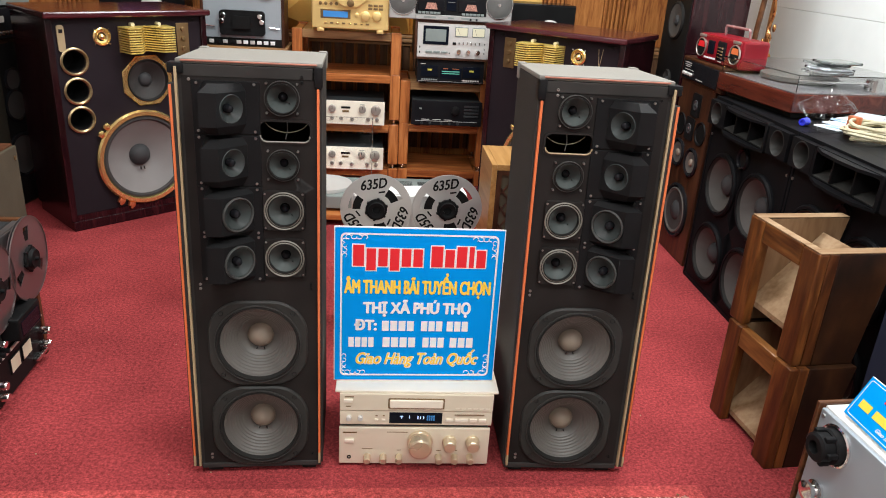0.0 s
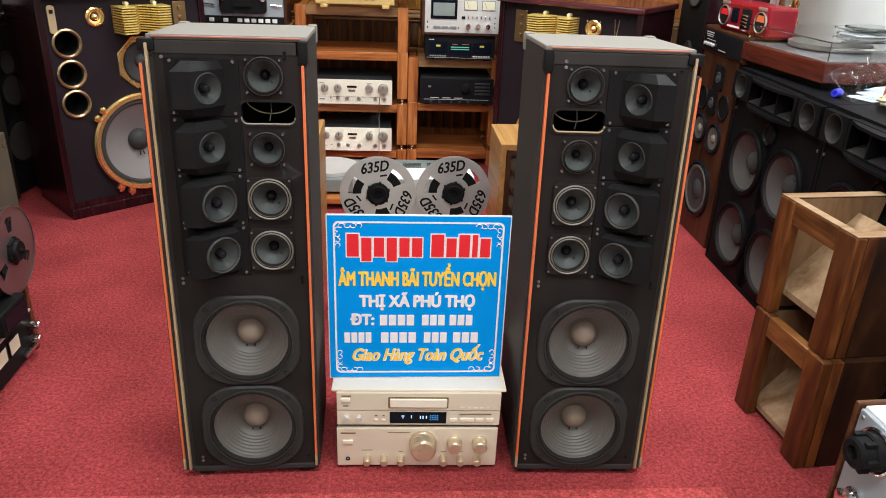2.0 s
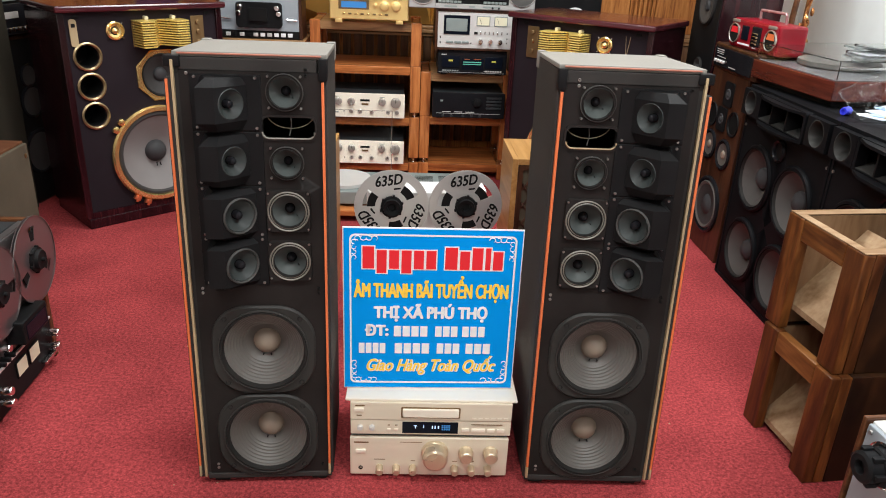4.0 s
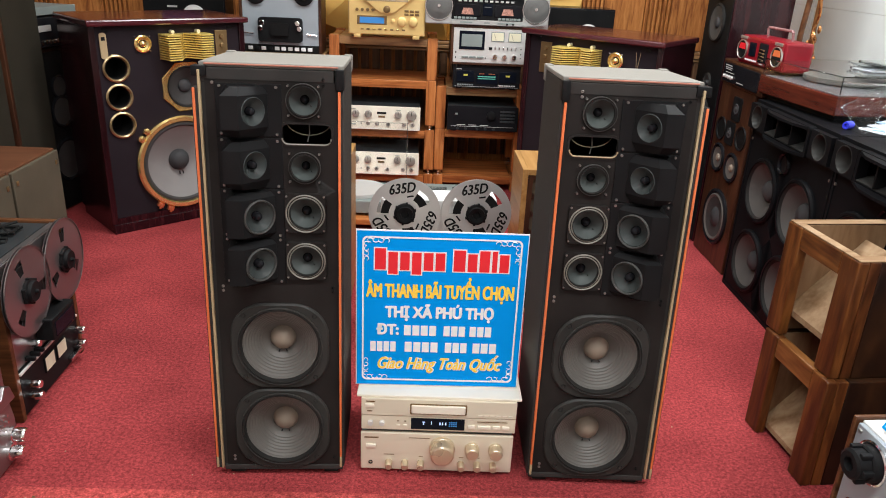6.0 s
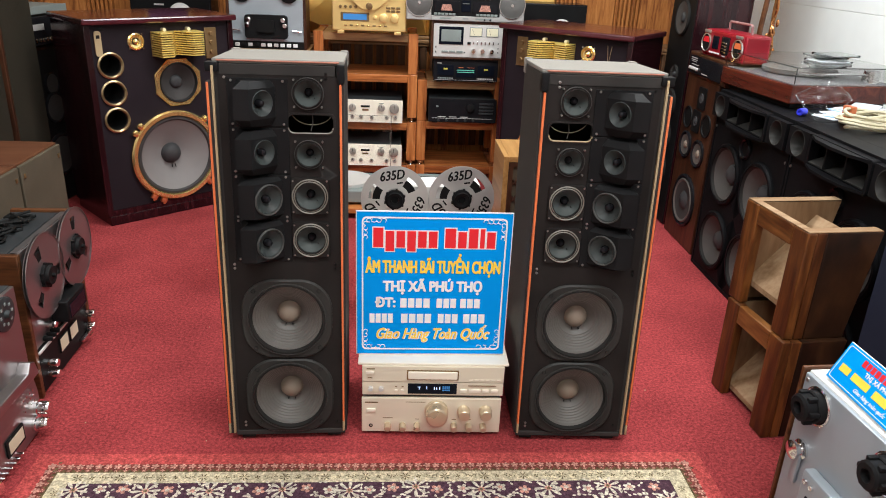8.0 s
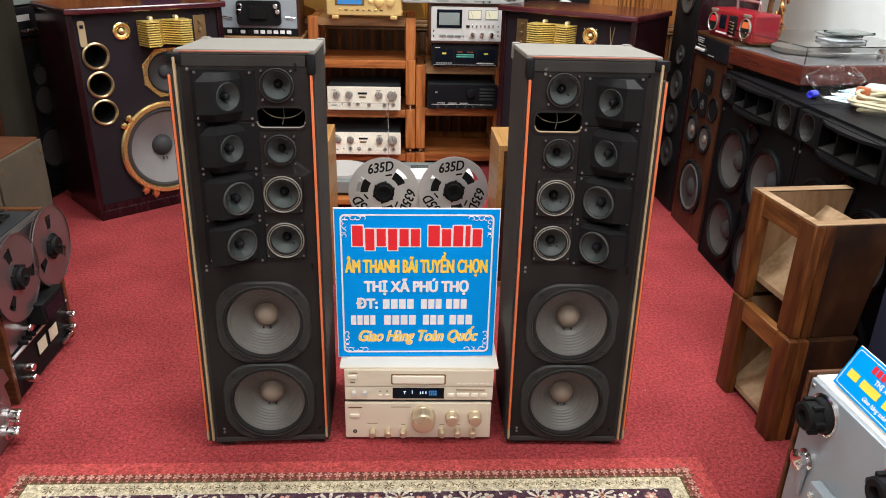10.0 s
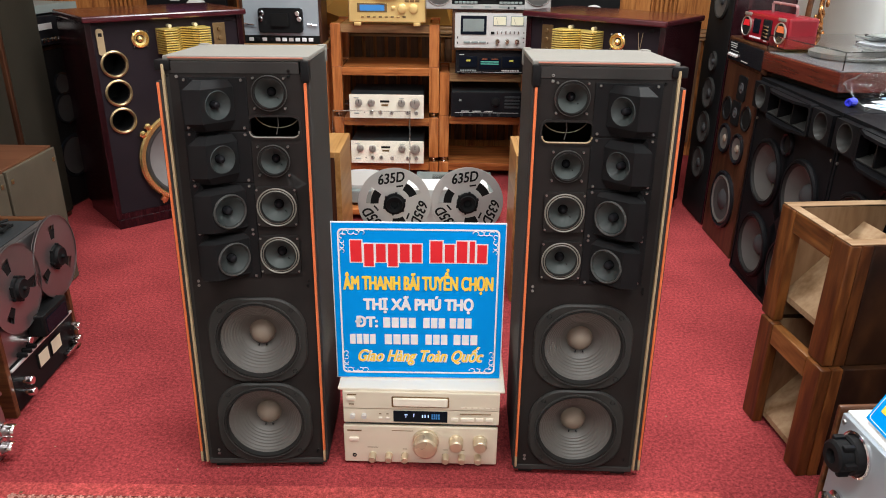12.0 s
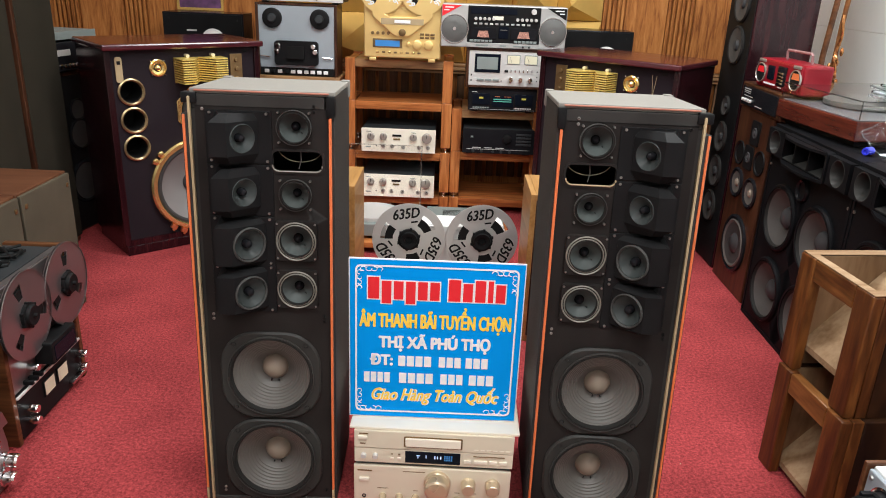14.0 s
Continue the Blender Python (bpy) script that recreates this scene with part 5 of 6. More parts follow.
for k in range(11):
    part("slide_button", box(-0.17 + 0.03 * k, -0.152 + 0.03 * k, -0.012, -0.006, 0.128, 0.138, 0.001), BOOM_GREY if k % 3 else SILVER, boom)
for k in range(6):
    part("cassette_key", box(-0.19 + 0.022 * k, -0.172 + 0.022 * k, -0.014, -0.006, 0.033, 0.046, 0.001), GREY_METAL, boom)
    part("cassette_key", box(0.062 + 0.022 * k, 0.08 + 0.022 * k, -0.014, -0.006, 0.033, 0.046, 0.001), GREY_METAL, boom)
part("meter_block", box(-0.028, 0.028, -0.01, -0.006, 0.055, 0.12, 0.002), DISPLAY, boom)
part("level_lamp", box(-0.02, 0.02, -0.0112, -0.0098, 0.1, 0.104), RING_GREY, boom)

# gold tape recorder on the left rack
gold = thing("gold_tape_recorder", "gold reel tape recorder with a blue display", "tape recorder", pose(-0.142, 4.43, 0.925, 0, 0, 0.8))
part("case", box(-0.222, 0.222, 0.01, 0.2, 0.018, 0.47, 0.005), GOLD_SATIN, gold)
part("front_panel", box(-0.218, 0.218, 0.0, 0.011, 0.02, 0.466, 0.004), GOLD_SATIN, gold)
for k in (-1, 1):
    part("foot", box(k * 0.17 - 0.02, k * 0.17 + 0.02, 0.0, 0.18, 0.0, 0.02, 0.002), GOLD_SATIN, gold)
part("head_cover", prism([(-0.17, 0.275), (-0.17, 0.25), (-0.155, 0.235), (-0.05, 0.15), (-0.03, 0.142), (0.03, 0.142), (0.05, 0.15), (0.155, 0.235), (0.17, 0.25), (0.17, 0.275), (0.155, 0.285), (0.07, 0.245), (-0.07, 0.245), (-0.155, 0.285)], -0.028, 0.001, bev=0.002), GOLD_SATIN, gold)
part("cover_band", box(-0.12, 0.12, -0.031, -0.027, 0.205, 0.238, 0.002), TAN, gold)
part("badge", box(-0.045, 0.045, -0.033, -0.03, 0.213, 0.23, 0.001), WHITE, gold, "plain white badge")
knob("roller", 0.0, 0.163, 0.02, -0.028, 0.012, BRONZE, gold)
scr = part("display_frame", box(-0.17, -0.0, -0.003, 0.001, 0.074, 0.124, 0.002), BRONZE, gold)
part("blue_display", box(-0.155, -0.015, -0.0042, -0.0028, 0.082, 0.115), LCD, scr)
for k in (0.085, 0.15):
    knob("knob", k, 0.095, 0.025, 0, 0.02, GOLD_SATIN, gold, "", 0.1)
knob("knob", 0.035, 0.098, 0.012, 0, 0.012, GOLD_SATIN, gold)
for k in range(8):
    part("button", box(-0.15 + 0.034 * k, -0.132 + 0.034 * k, -0.004, 0.001, 0.045, 0.054, 0.001), BRONZE if k % 2 else GOLD, gold)
for k in (-0.17, -0.14, -0.11, -0.08):
    knob("small_knob", k, 0.155, 0.009, 0, 0.012, BRONZE, gold)
for k in range(3):
    for q in range(2):
        part("button", box(0.1 + 0.03 * k, 0.124 + 0.03 * k, -0.004, 0.001, 0.13 + 0.018 * q, 0.143 + 0.018 * q, 0.001), BRONZE, gold)
reel(gold, -0.115, 0.385, 0.125, -0.03, GOLD_SATIN, PLASTIC, "646", turn=200, label="gold reel", mark=WHITE)
reel(gold, 0.115, 0.385, 0.125, -0.03, GOLD_SATIN, PLASTIC, "646", turn=200, label="gold reel", mark=WHITE)

# silver reel deck without reels, on its stand
stand = thing("equipment_stand", "dark brown wooden equipment stand by the wall", "stand", pose(-0.76, 4.42, 0))
part("top", box(-0.26, 0.26, -0.02, 0.32, 0.78, 0.82, 0.004), RACK_TOP, stand)
part("shelf", box(-0.2, 0.2, 0.0, 0.3, 0.3, 0.33, 0.003), RACK_WOOD, stand)
for kx in (-1, 1):
    for yy in (0.0, 0.26):
        part("leg", box(kx * 0.23 - 0.03, kx * 0.23 + 0.03, yy, yy + 0.05, 0, 0.78, 0.004), RACK_POST, stand)
deck = thing("reel_deck", "grey open-reel deck without reels, black head block", "tape recorder", pose(-0.747, 4.42, 0.82))
bm = bmesh.new()
bx(bm, -0.232, -0.216, -0.004, 0.2, 0, 0.40, 0.002)
bx(bm, 0.216, 0.232, -0.004, 0.2, 0, 0.40, 0.002)
bx(bm, -0.216, 0.216, -0.004, 0.2, 0.39, 0.40, 0.002)
part("case", bm, BROWN_VENEER, deck)
part("back", box(-0.216, 0.216, 0.012, 0.19, 0.004, 0.39), DARK_METAL, deck)
part("front_panel", box(-0.215, 0.215, 0.0, 0.012, 0.045, 0.388, 0.002), ALU, deck)
part("key_strip", box(-0.215, 0.215, -0.002, 0.012, 0.004, 0.043, 0.002), BLACK_INK, deck)
for k in (-0.135, 0.135):
    knob("spindle", k, 0.32, 0.055, 0, 0.02, PLASTIC, deck)
    part("spindle_cap", lathe(k, 0.32, [(0, -0.034), (0.02, -0.034), (0.026, -0.02)], 18), DARK_METAL, deck)
part("head_block", prism(rounded(0.0, 0.13, 0.25, 0.135, 0.02), -0.03, 0.001), PLASTIC, deck)
part("head_cover", prism(rounded(0.0, 0.135, 0.1, 0.07, 0.01), -0.045, -0.029), BLACK_INK, deck)
for kx, kz in ((-0.1, 0.17), (0.1, 0.17), (-0.11, 0.14), (0.11, 0.14)):
    knob("roller", kx, kz, 0.014, -0.03, 0.016, CHROME, deck)
for k in range(10):
    part("key", box(-0.19 + 0.038 * k, -0.164 + 0.038 * k, -0.01, -0.001, 0.014, 0.034, 0.002), WHITE if k in (5, 7, 8, 9) else (PLASTIC if k % 2 else SILVER), deck)
for k in (-0.19, 0.17):
    part("tape_guide", tube([(k - 0.02, -0.01, 0.11), (k + 0.035, -0.012, 0.105)], 0.004, 6), CHROME, deck)
silver_top = amp_unit(pose(-0.73, 4.43, 1.221), 0.5, 0.13, 0.25, SILVER, "silver component lying on the reel deck", [("knob", 0.1, 0.03, 0.01, BLACK_INK)], "tuner")

# turntable and grey component on a low shelf before the rack
low = thing("low_shelf", "low brown wooden shelf in front of the rack", "shelf", pose(-0.05, 3.72, 0))
part("board", box(-0.42, 0.55, 0, 0.5, 0.03, 0.06, 0.004), RACK_WOOD, low)
for kx in (-0.38, 0.46):
    part("leg", box(kx, kx + 0.05, 0.02, 0.48, 0, 0.03, 0.002), RACK_POST, low)
tt = thing("turntable", "white turntable with an open clear lid", "turntable", pose(-0.22, 3.78, 0.06))
part("plinth", box(-0.22, 0.22, 0, 0.36, 0.015, 0.085, 0.006), GREY_METAL, tt)
for kx in (-0.17, 0.17):
    for yy in (0.04, 0.3):
        part("foot", box(kx - 0.02, kx + 0.02, yy, yy + 0.04, 0, 0.016), RUBBER, tt)
bm = lathe(0, 0, [(0, 0.0), (0.15, 0.0), (0.152, -0.004), (0.152, -0.02), (0, -0.02)], 40)
bm.transform(pose(-0.04, 0.18, 0.086, -90) )
part("platter", bm, SILVER, tt)
part("tonearm", tube([(0.17, 0.3, 0.11), (0.17, 0.12, 0.11), (0.13, 0.05, 0.11)], 0.004, 6), CHROME, tt)
lid = None
for a in ((-0.22, 0.22, 0.0, 0.004, 0.0, 0.34), (-0.22, -0.216, -0.05, 0.0, 0.0, 0.34), (0.216, 0.22, -0.05, 0.0, 0.0, 0.34), (-0.216, 0.216, -0.05, 0.0, 0.336, 0.34)):
    bm = box(*a)
    bm.transform(pose(0, 0.36, 0.09, -12))
    ob = part("lid_side" if lid else "lid", bm, GLASS, lid or tt, "" if lid else "clear acrylic lid")
    ob.visible_shadow = False
    lid = lid or ob
vent = thing("tuner", "grey flat component with vent slots on top", "tuner", pose(0.25, 3.74, 0.06))
part("case", box(-0.21, 0.21, 0.0, 0.36, 0.008, 0.1, 0.003), GREY_METAL, vent)
for k in range(2):
    for q in range(5):
        part("vent_slot", box(-0.12 + 0.13 * k, -0.02 + 0.13 * k, 0.2 + 0.022 * q, 0.208 + 0.022 * q, 0.0995, 0.1012), BLACK_INK, vent)
part("front_panel", box(-0.212, 0.212, -0.008, 0.0, 0.008, 0.101, 0.002), SILVER, vent)
for k in (-0.18, 0.18):
    part("foot", box(k - 0.02, k + 0.02, 0.03, 0.33, 0, 0.009), RUBBER, vent)


# small light wood speakers with a lattice grille
def lattice_box(m, label):
    t = thing("lattice_speaker", label, "loudspeaker", m, "pair of light wood lattice speakers")
    w, d, h = 0.33, 0.31, 0.625
    bm = bmesh.new()
    bx(bm, -w / 2, -w / 2 + 0.022, 0, d, 0, h, 0.002)
    bx(bm, w / 2 - 0.022, w / 2, 0, d, 0, h, 0.002)
    bx(bm, -w / 2 + 0.022, w / 2 - 0.022, 0, d, h - 0.022, h)
    bx(bm, -w / 2 + 0.022, w / 2 - 0.022, 0, d, 0, 0.022)
    bx(bm, -w / 2 + 0.022, w / 2 - 0.022, d - 0.02, d, 0.022, h - 0.022)
    part("cabinet", bm, LIGHT_WOOD, t)
    part("grille_frame", ring_wall(rounded(0, h / 2, w - 0.046, h - 0.046, 0.004, 2), rounded(0, h / 2, w - 0.085, h - 0.085, 0.004, 2), 0.004, 0.016), BROWN_VENEER, t)
    part("grille_cloth", box(-w / 2 + 0.03, w / 2 - 0.03, 0.02, 0.024, 0.03, h - 0.03), CLOTH_LIGHT, t)
    xa = w / 2 - 0.044
    for k in range(-4, 10):
        z = 0.05 + k * 0.075
        for sgn in (-1, 1):
            pts = []
            for q in range(9):
                xx = -xa + 2 * xa * q / 8
                zz = z + (xx + xa) * 1.35 * sgn + (0.55 if sgn < 0 else 0)
                if 0.04 < zz < h - 0.04:
                    pts.append((xx, 0.014, zz))
            if len(pts) > 1:
                part("lattice_bar", tube(pts, 0.0045, 5), BROWN_VENEER, t)
    return t


lattice_box(pose(0.475 + 0.165, 2.785, 0), "light wood speaker with a crossed lattice grille")
lattice_box(pose(-0.205 - 0.165, 2.80, 0), "light wood lattice speaker hidden beside the tower")


# ---- row of speakers along the white wall ----
CONE_HORN = paint("dull_grey_cone", (0.075, 0.07, 0.066), 0.55, vary=0.15, fine=260, bump=0.2)
ROW_BLACK = paint("row_black_paint", (0.007, 0.007, 0.008), 0.45, vary=0.2, fine=300, bump=0.1)
ROW_BLACK.node_tree.nodes["Principled BSDF"].inputs["Specular IOR Level"].default_value = 0.05


def horn_speaker(m, label):
    """Wide black speaker: two round horns and a slot horn above four woofers. Local x runs along the row."""
    t = thing("black_horn_speaker", label, "loudspeaker", m, "black speakers along the wall")
    W, D, Ht = 0.695, 0.5, 0.868
    bm = box(-W / 2, W / 2, 0.08, D, 0.0, Ht, 0.004)
    bx(bm, -W / 2, -W / 2 + 0.014, 0.0, 0.082, 0.0, Ht, 0.002)
    bx(bm, W / 2 - 0.014, W / 2, 0.0, 0.082, 0.0, Ht, 0.002)
    bx(bm, -W / 2 + 0.013, W / 2 - 0.013, 0.0, 0.082, 0.0, 0.015)
    bx(bm, -W / 2 + 0.013, W / 2 - 0.013, 0.0, 0.082, Ht - 0.014, Ht)
    part("cabinet", bm, ROW_BLACK, t)
    cells = bmesh.new()
    xs, zs, r = (-W / 2 + 0.013, 0.005, W / 2 - 0.013), (0.014, 0.351, 0.675), 0.126
    for i in (0, 1):
        for j in (0, 1):
            panel_cell(cells, xs[i], xs[i + 1], zs[j], zs[j + 1], 0.004, 0.016, ((-0.15, 0.16)[i], (0.19, 0.512)[j], r * 0.97))
    panel_cell(cells, xs[0], xs[2], 0.675, 0.748, 0.004, 0.016)
    part("baffle", weld(cells), ROW_BLACK, t)
    for cx, cz in ((-0.15, 0.512), (0.16, 0.512), (-0.15, 0.19), (0.16, 0.19)):
        d = part("woofer", lathe(cx, cz, [(r * 1.12, 0.006), (r * 1.12, -0.004), (r * 1.07, -0.012), (r, -0.012), (r * 0.97, 0.0)], 44), ROW_BLACK, t)
        part("surround", lathe(cx, cz, [(r, -0.006), (r * 0.96, -0.01), (r * 0.9, 0.0)], 44), RUBBER, d)
        part("cone", lathe(cx, cz, [(r * 0.92, -0.001), (r * 0.6, 0.026), (r * 0.36, 0.042)], 44), CONE_HORN, d)
        part("dust_cap", lathe(cx, cz, [(r * 0.37, 0.042), (r * 0.34, 0.028), (r * 0.22, 0.016), (0, 0.01)], 28), CAP_DARK, d)
    # port ball
    part("port", lathe(0.0, 0.67, [(0.045, 0.006), (0.045, -0.004), (0.04, -0.006), (0.034, 0.0), (0.02, 0.003), (0, 0.003)], 28), PLASTIC, t)
    part("port_flare", lathe(0.0, 0.67, [(0.044, -0.004), (0.04, -0.012), (0.034, -0.006), (0.033, 0.002)], 28), GLOSS_BLACK, t)
    # round horns on square plates
    for cx in (-0.27, 0.262):
        pb = bmesh.new()
        panel_cell(pb, cx - 0.072, cx + 0.072, 0.75, 0.855, -0.026, 0.005, (cx, 0.803, 0.047))
        pl = part("horn_plate", pb, ROW_BLACK, t)
        part("horn_mouth", lathe(cx, 0.803, [(0.05, -0.0265), (0.047, -0.027), (0.041, -0.01), (0.03, 0.016), (0.018, 0.05), (0.014, 0.062)], 32), FRAME, pl)
        part("horn_throat", lathe(cx, 0.803, [(0.0145, 0.0625), (0, 0.0625)], 20), BLACK_INK, pl)
    # slot horn: frame with a bowed top and bottom lip and two vanes
    hx0, hx1 = -0.19, 0.182
    cxm = (hx0 + hx1) / 2
    fr = part("slot_horn", ring_wall(rounded(cxm, 0.8, hx1 - hx0, 0.118, 0.012, 6), rounded(cxm, 0.8, hx1 - hx0 - 0.03, 0.085, 0.012, 6), -0.03, 0.006), ROW_BLACK, t)
    part("horn_back", box(hx0 + 0.012, hx1 - 0.012, 0.06, 0.068, 0.752, 0.848), BLACK_INK, fr)
    for z0, z1 in ((0.758, 0.786), (0.842, 0.814)):
        part("horn_flare", prism([(-0.028, z0), (0.06, z1), (0.06, z1 + 0.003), (-0.028, z0 + 0.003)], hx0 + 0.014, hx1 - 0.014, "x"), FRAME, fr)
    for z0, zs in ((0.748, 1), (0.852, -1)):
        pts = [(hx0 + 0.01, -0.03), (cxm - 0.1, -0.058), (cxm, -0.064), (cxm + 0.1, -0.058), (hx1 - 0.01, -0.03), (hx1 - 0.01, 0.0), (hx0 + 0.01, 0.0)]
        part("horn_lip", prism(pts, z0 - 0.005, z0 + 0.005, "z"), ROW_BLACK, fr)
    for k in (-0.06, 0.06):
        part("vane", box(cxm + k - 0.004, cxm + k + 0.004, -0.035, 0.06, 0.762, 0.838, 0.001), PLASTIC, fr)
    for k in (-0.33, 0.33):
        part("screw", lathe(k, 0.7, [(0, 0.0), (0.006, 0.0), (0.006, 0.005)], 8), SCREW, t)
    return t


row_x = 1.53
horn_speaker(pose(row_x, 2.84, 0, 0, 0, -90), "black speaker with horns and four grey woofers")
horn_speaker(pose(row_x + 0.002, 2.142, 0, 0, 0, -90), "black horn speaker partly hidden by wooden crates")

# brown narrow speaker
nar = thing("brown_speaker", "brown veneered speaker with two tweeters and a pale woofer", "loudspeaker", pose(1.555, 3.465, 0, 0, 0, -90))
part("cabinet", box(-0.2, 0.2, 0.0, 0.4, 0, 0.868, 0.004), BROWN_VENEER, nar)
for cx, cz in ((0.03, 0.775), (0.0, 0.655)):
    pl = part("tweeter_plate", prism(rounded(cx, cz, 0.095, 0.11, 0.012), -0.006, 0.001), PLASTIC, nar)
    part("tweeter_dome", lathe(cx, cz, [(0.026, -0.006), (0.022, -0.009), (0.014, -0.007), (0.006, -0.011), (0, -0.012)], 24), CAP_DARK, pl)
for cx, cz in ((-0.115, 0.655), (0.125, 0.655)):
    p = part("port", lathe(cx, cz, [(0.058, 0.001), (0.056, -0.006), (0.048, -0.004), (0.045, 0.0006), (0, 0.0006)], 28), PLASTIC, nar)
    part("port_hole", lathe(cx, cz, [(0.044, -0.0005), (0, -0.0005)], 28), BLACK_INK, p)
for cx, cz in ((-0.085, 0.515), (0.085, 0.505)):
    d = part("midrange", lathe(cx, cz, [(0.072, 0.001), (0.072, -0.008), (0.064, -0.012), (0.056, -0.006), (0.05, -0.002)], 32), GLOSS_BLACK, nar)
    part("cone", lathe(cx, cz, [(0.052, -0.006), (0.03, -0.001), (0.02, -0.0005)], 28), CONE, d)
    part("dust_cap", lathe(cx, cz, [(0.02, -0.001), (0.014, -0.008), (0, -0.011)], 20), CAP, d)
d = part("woofer", lathe(0.01, 0.235, [(0.14, 0.001), (0.14, -0.01), (0.13, -0.014), (0.118, -0.01)], 40), GLOSS_BLACK, nar)
part("surround", lathe(0.01, 0.235, [(0.12, -0.008), (0.112, -0.014), (0.1, -0.008)], 40), CONE, d)
part("cone", lathe(0.01, 0.235, [(0.1, -0.009), (0.06, -0.002), (0.05, -0.001)], 40), CONE_DARK, d)
part("dust_cap", lathe(0.01, 0.235, [(0.05, -0.001), (0.036, -0.012), (0, -0.017)], 28), CAP_DARK, d)

tun = thing("tuner", "wooden-cased receiver with a dark dial", "tuner", pose(1.548, 3.44, 0.868, 0, 0, -90))
part("case", box(-0.235, 0.235, 0.0, 0.32, 0.0, 0.115, 0.008), BROWN_VENEER, tun)
part("dial_panel", box(-0.215, 0.19, -0.004, 0.001, 0.012, 0.1, 0.003), GLOSS_BLACK, tun)
bars(tun, "dial_mark", [(-0.15, 0.088, 0.08, 0.005), (-0.15, 0.078, 0.08, 0.004), (-0.15, 0.07, 0.07, 0.003), (-0.13, 0.056, 0.1, 0.003), (0.0, 0.024, 0.08, 0.004)], -0.0045, SILVER)
for k in range(4):
    knob("knob", -0.185 + 0.03 * k, 0.036, 0.008, -0.004, 0.01, SILVER, tun)

RADIO_GREY = paint("grey_red_plastic", (0.3, 0.16, 0.16), 0.25, vary=0.1, bump=0.02)
radio = thing("red_radio", "shiny red portable radio with a folding handle", "radio", pose(1.57, 3.345, 0.983, 0, 0, -84))
part("body", box(-0.19, 0.19, 0.0, 0.13, 0.0, 0.125, 0.012), RADIO_RED, radio)
part("front_plate", box(-0.18, 0.18, -0.006, 0.001, 0.012, 0.118, 0.005), RADIO_RED, radio)
for k in (-0.145, 0.145):
    g = part("speaker_ring", lathe(k, 0.062, [(0.042, -0.004), (0.043, -0.012), (0.04, -0.013), (0.038, -0.007)], 32), STEEL_KNOB, radio)
    part("speaker_grille", lathe(k, 0.062, [(0.038, -0.009), (0.02, -0.0085), (0, -0.0085)], 28), BLACK_INK, g)
    part("sticker", prism([(k - 0.03, 0.064), (k + 0.03, 0.064), (k + 0.022, 0.09), (k - 0.022, 0.09)], -0.0105, -0.0092), RED if k < 0 else ORANGE, g)
part("tape_window", box(-0.085, -0.03, -0.01, -0.005, 0.04, 0.1, 0.003), DISPLAY, radio)
part("key_block", box(0.0, 0.07, -0.012, -0.005, 0.022, 0.105, 0.004), GLOSS_BLACK, radio)
for k in range(4):
    part("key", box(0.012, 0.058, -0.016, -0.011, 0.03 + 0.014 * k, 0.038 + 0.014 * k, 0.001), CHROME, radio)
bars(radio, "print", [(-0.06, 0.022, 0.1, 0.008), (0.03, 0.016, 0.03, 0.005)], -0.0064, WHITE)
for k in (-1, 1):
    part("corner_plate", box(k * 0.145 - 0.03, k * 0.145 + 0.03, -0.01, -0.005, 0.108, 0.122, 0.002), STEEL_KNOB, radio)
part("handle", tube([(-0.1, 0.08, 0.12), (-0.1, 0.075, 0.16), (-0.092, 0.074, 0.166), (0.092, 0.074, 0.166), (0.1, 0.075, 0.16), (0.1, 0.08, 0.12)], 0.006, 8), RADIO_GREY, radio)

# tall column speaker in the corner
col = thing("column_speaker", "tall dark column speaker with five grey woofers", "loudspeaker", pose(1.56, 3.885, 0, 0, 0, -90))
part("cabinet", box(-0.17, 0.17, 0.006, 0.3, 0, 1.95, 0.004), MAHOGANY, col)
part("baffle", box(-0.165, 0.165, 0, 0.006, 0.01, 1.94, 0.002), PLASTIC, col)
for cz, r in ((0.3, 0.085), (0.49, 0.085), (0.67, 0.08), (0.83, 0.05), (1.13, 0.095), (1.33, 0.095), (1.56, 0.095)):
    d = part("woofer", lathe(0.01, cz, [(r, 0.001), (r, -0.006), (r * 0.92, -0.012), (r * 0.84, -0.008)], 36), RUBBER, col)
    part("cone", lathe(0.01, cz, [(r * 0.86, -0.009), (r * 0.5, -0.002), (r * 0.3, 0.0)], 36), CONE_HORN, d)
    part("dust_cap", lathe(0.01, cz, [(r * 0.3, -0.0005), (r * 0.22, -0.01), (0, -0.014)], 24), CAP_DARK, d)

# turntable with smoked lid on the black speakers
rt = thing("turntable", "red-brown wooden turntable under a smoked lid", "turntable", pose(1.57, 2.945, 0.868, 0, 0, -83))
DECK_GREY = paint("dark_grey_deck", (0.11, 0.11, 0.115), 0.4, 0.2, 0.1)
part("plinth", box(-0.285, 0.245, 0.0, 0.5, 0.025, 0.098, 0.005), TT_WOOD, rt)
part("base", box(-0.25, 0.21, 0.03, 0.47, 0.0, 0.026, 0.003), BLACK_INK, rt)
part("deck_plate", box(-0.275, 0.235, 0.012, 0.49, 0.098, 0.102, 0.002), DECK_GREY, rt, "grey metal deck plate")
bm = lathe(0, 0, [(0, 0.0), (0.15, 0.0), (0.154, -0.004), (0.154, -0.022), (0, -0.022)], 44)
bm.transform(pose(-0.08, 0.25, 0.104, -90))
part("platter", bm, CONE, rt)
part("tonearm", tube([(0.18, 0.4, 0.135), (0.18, 0.2, 0.135), (0.12, 0.1, 0.13)], 0.005, 6), CHROME, rt)
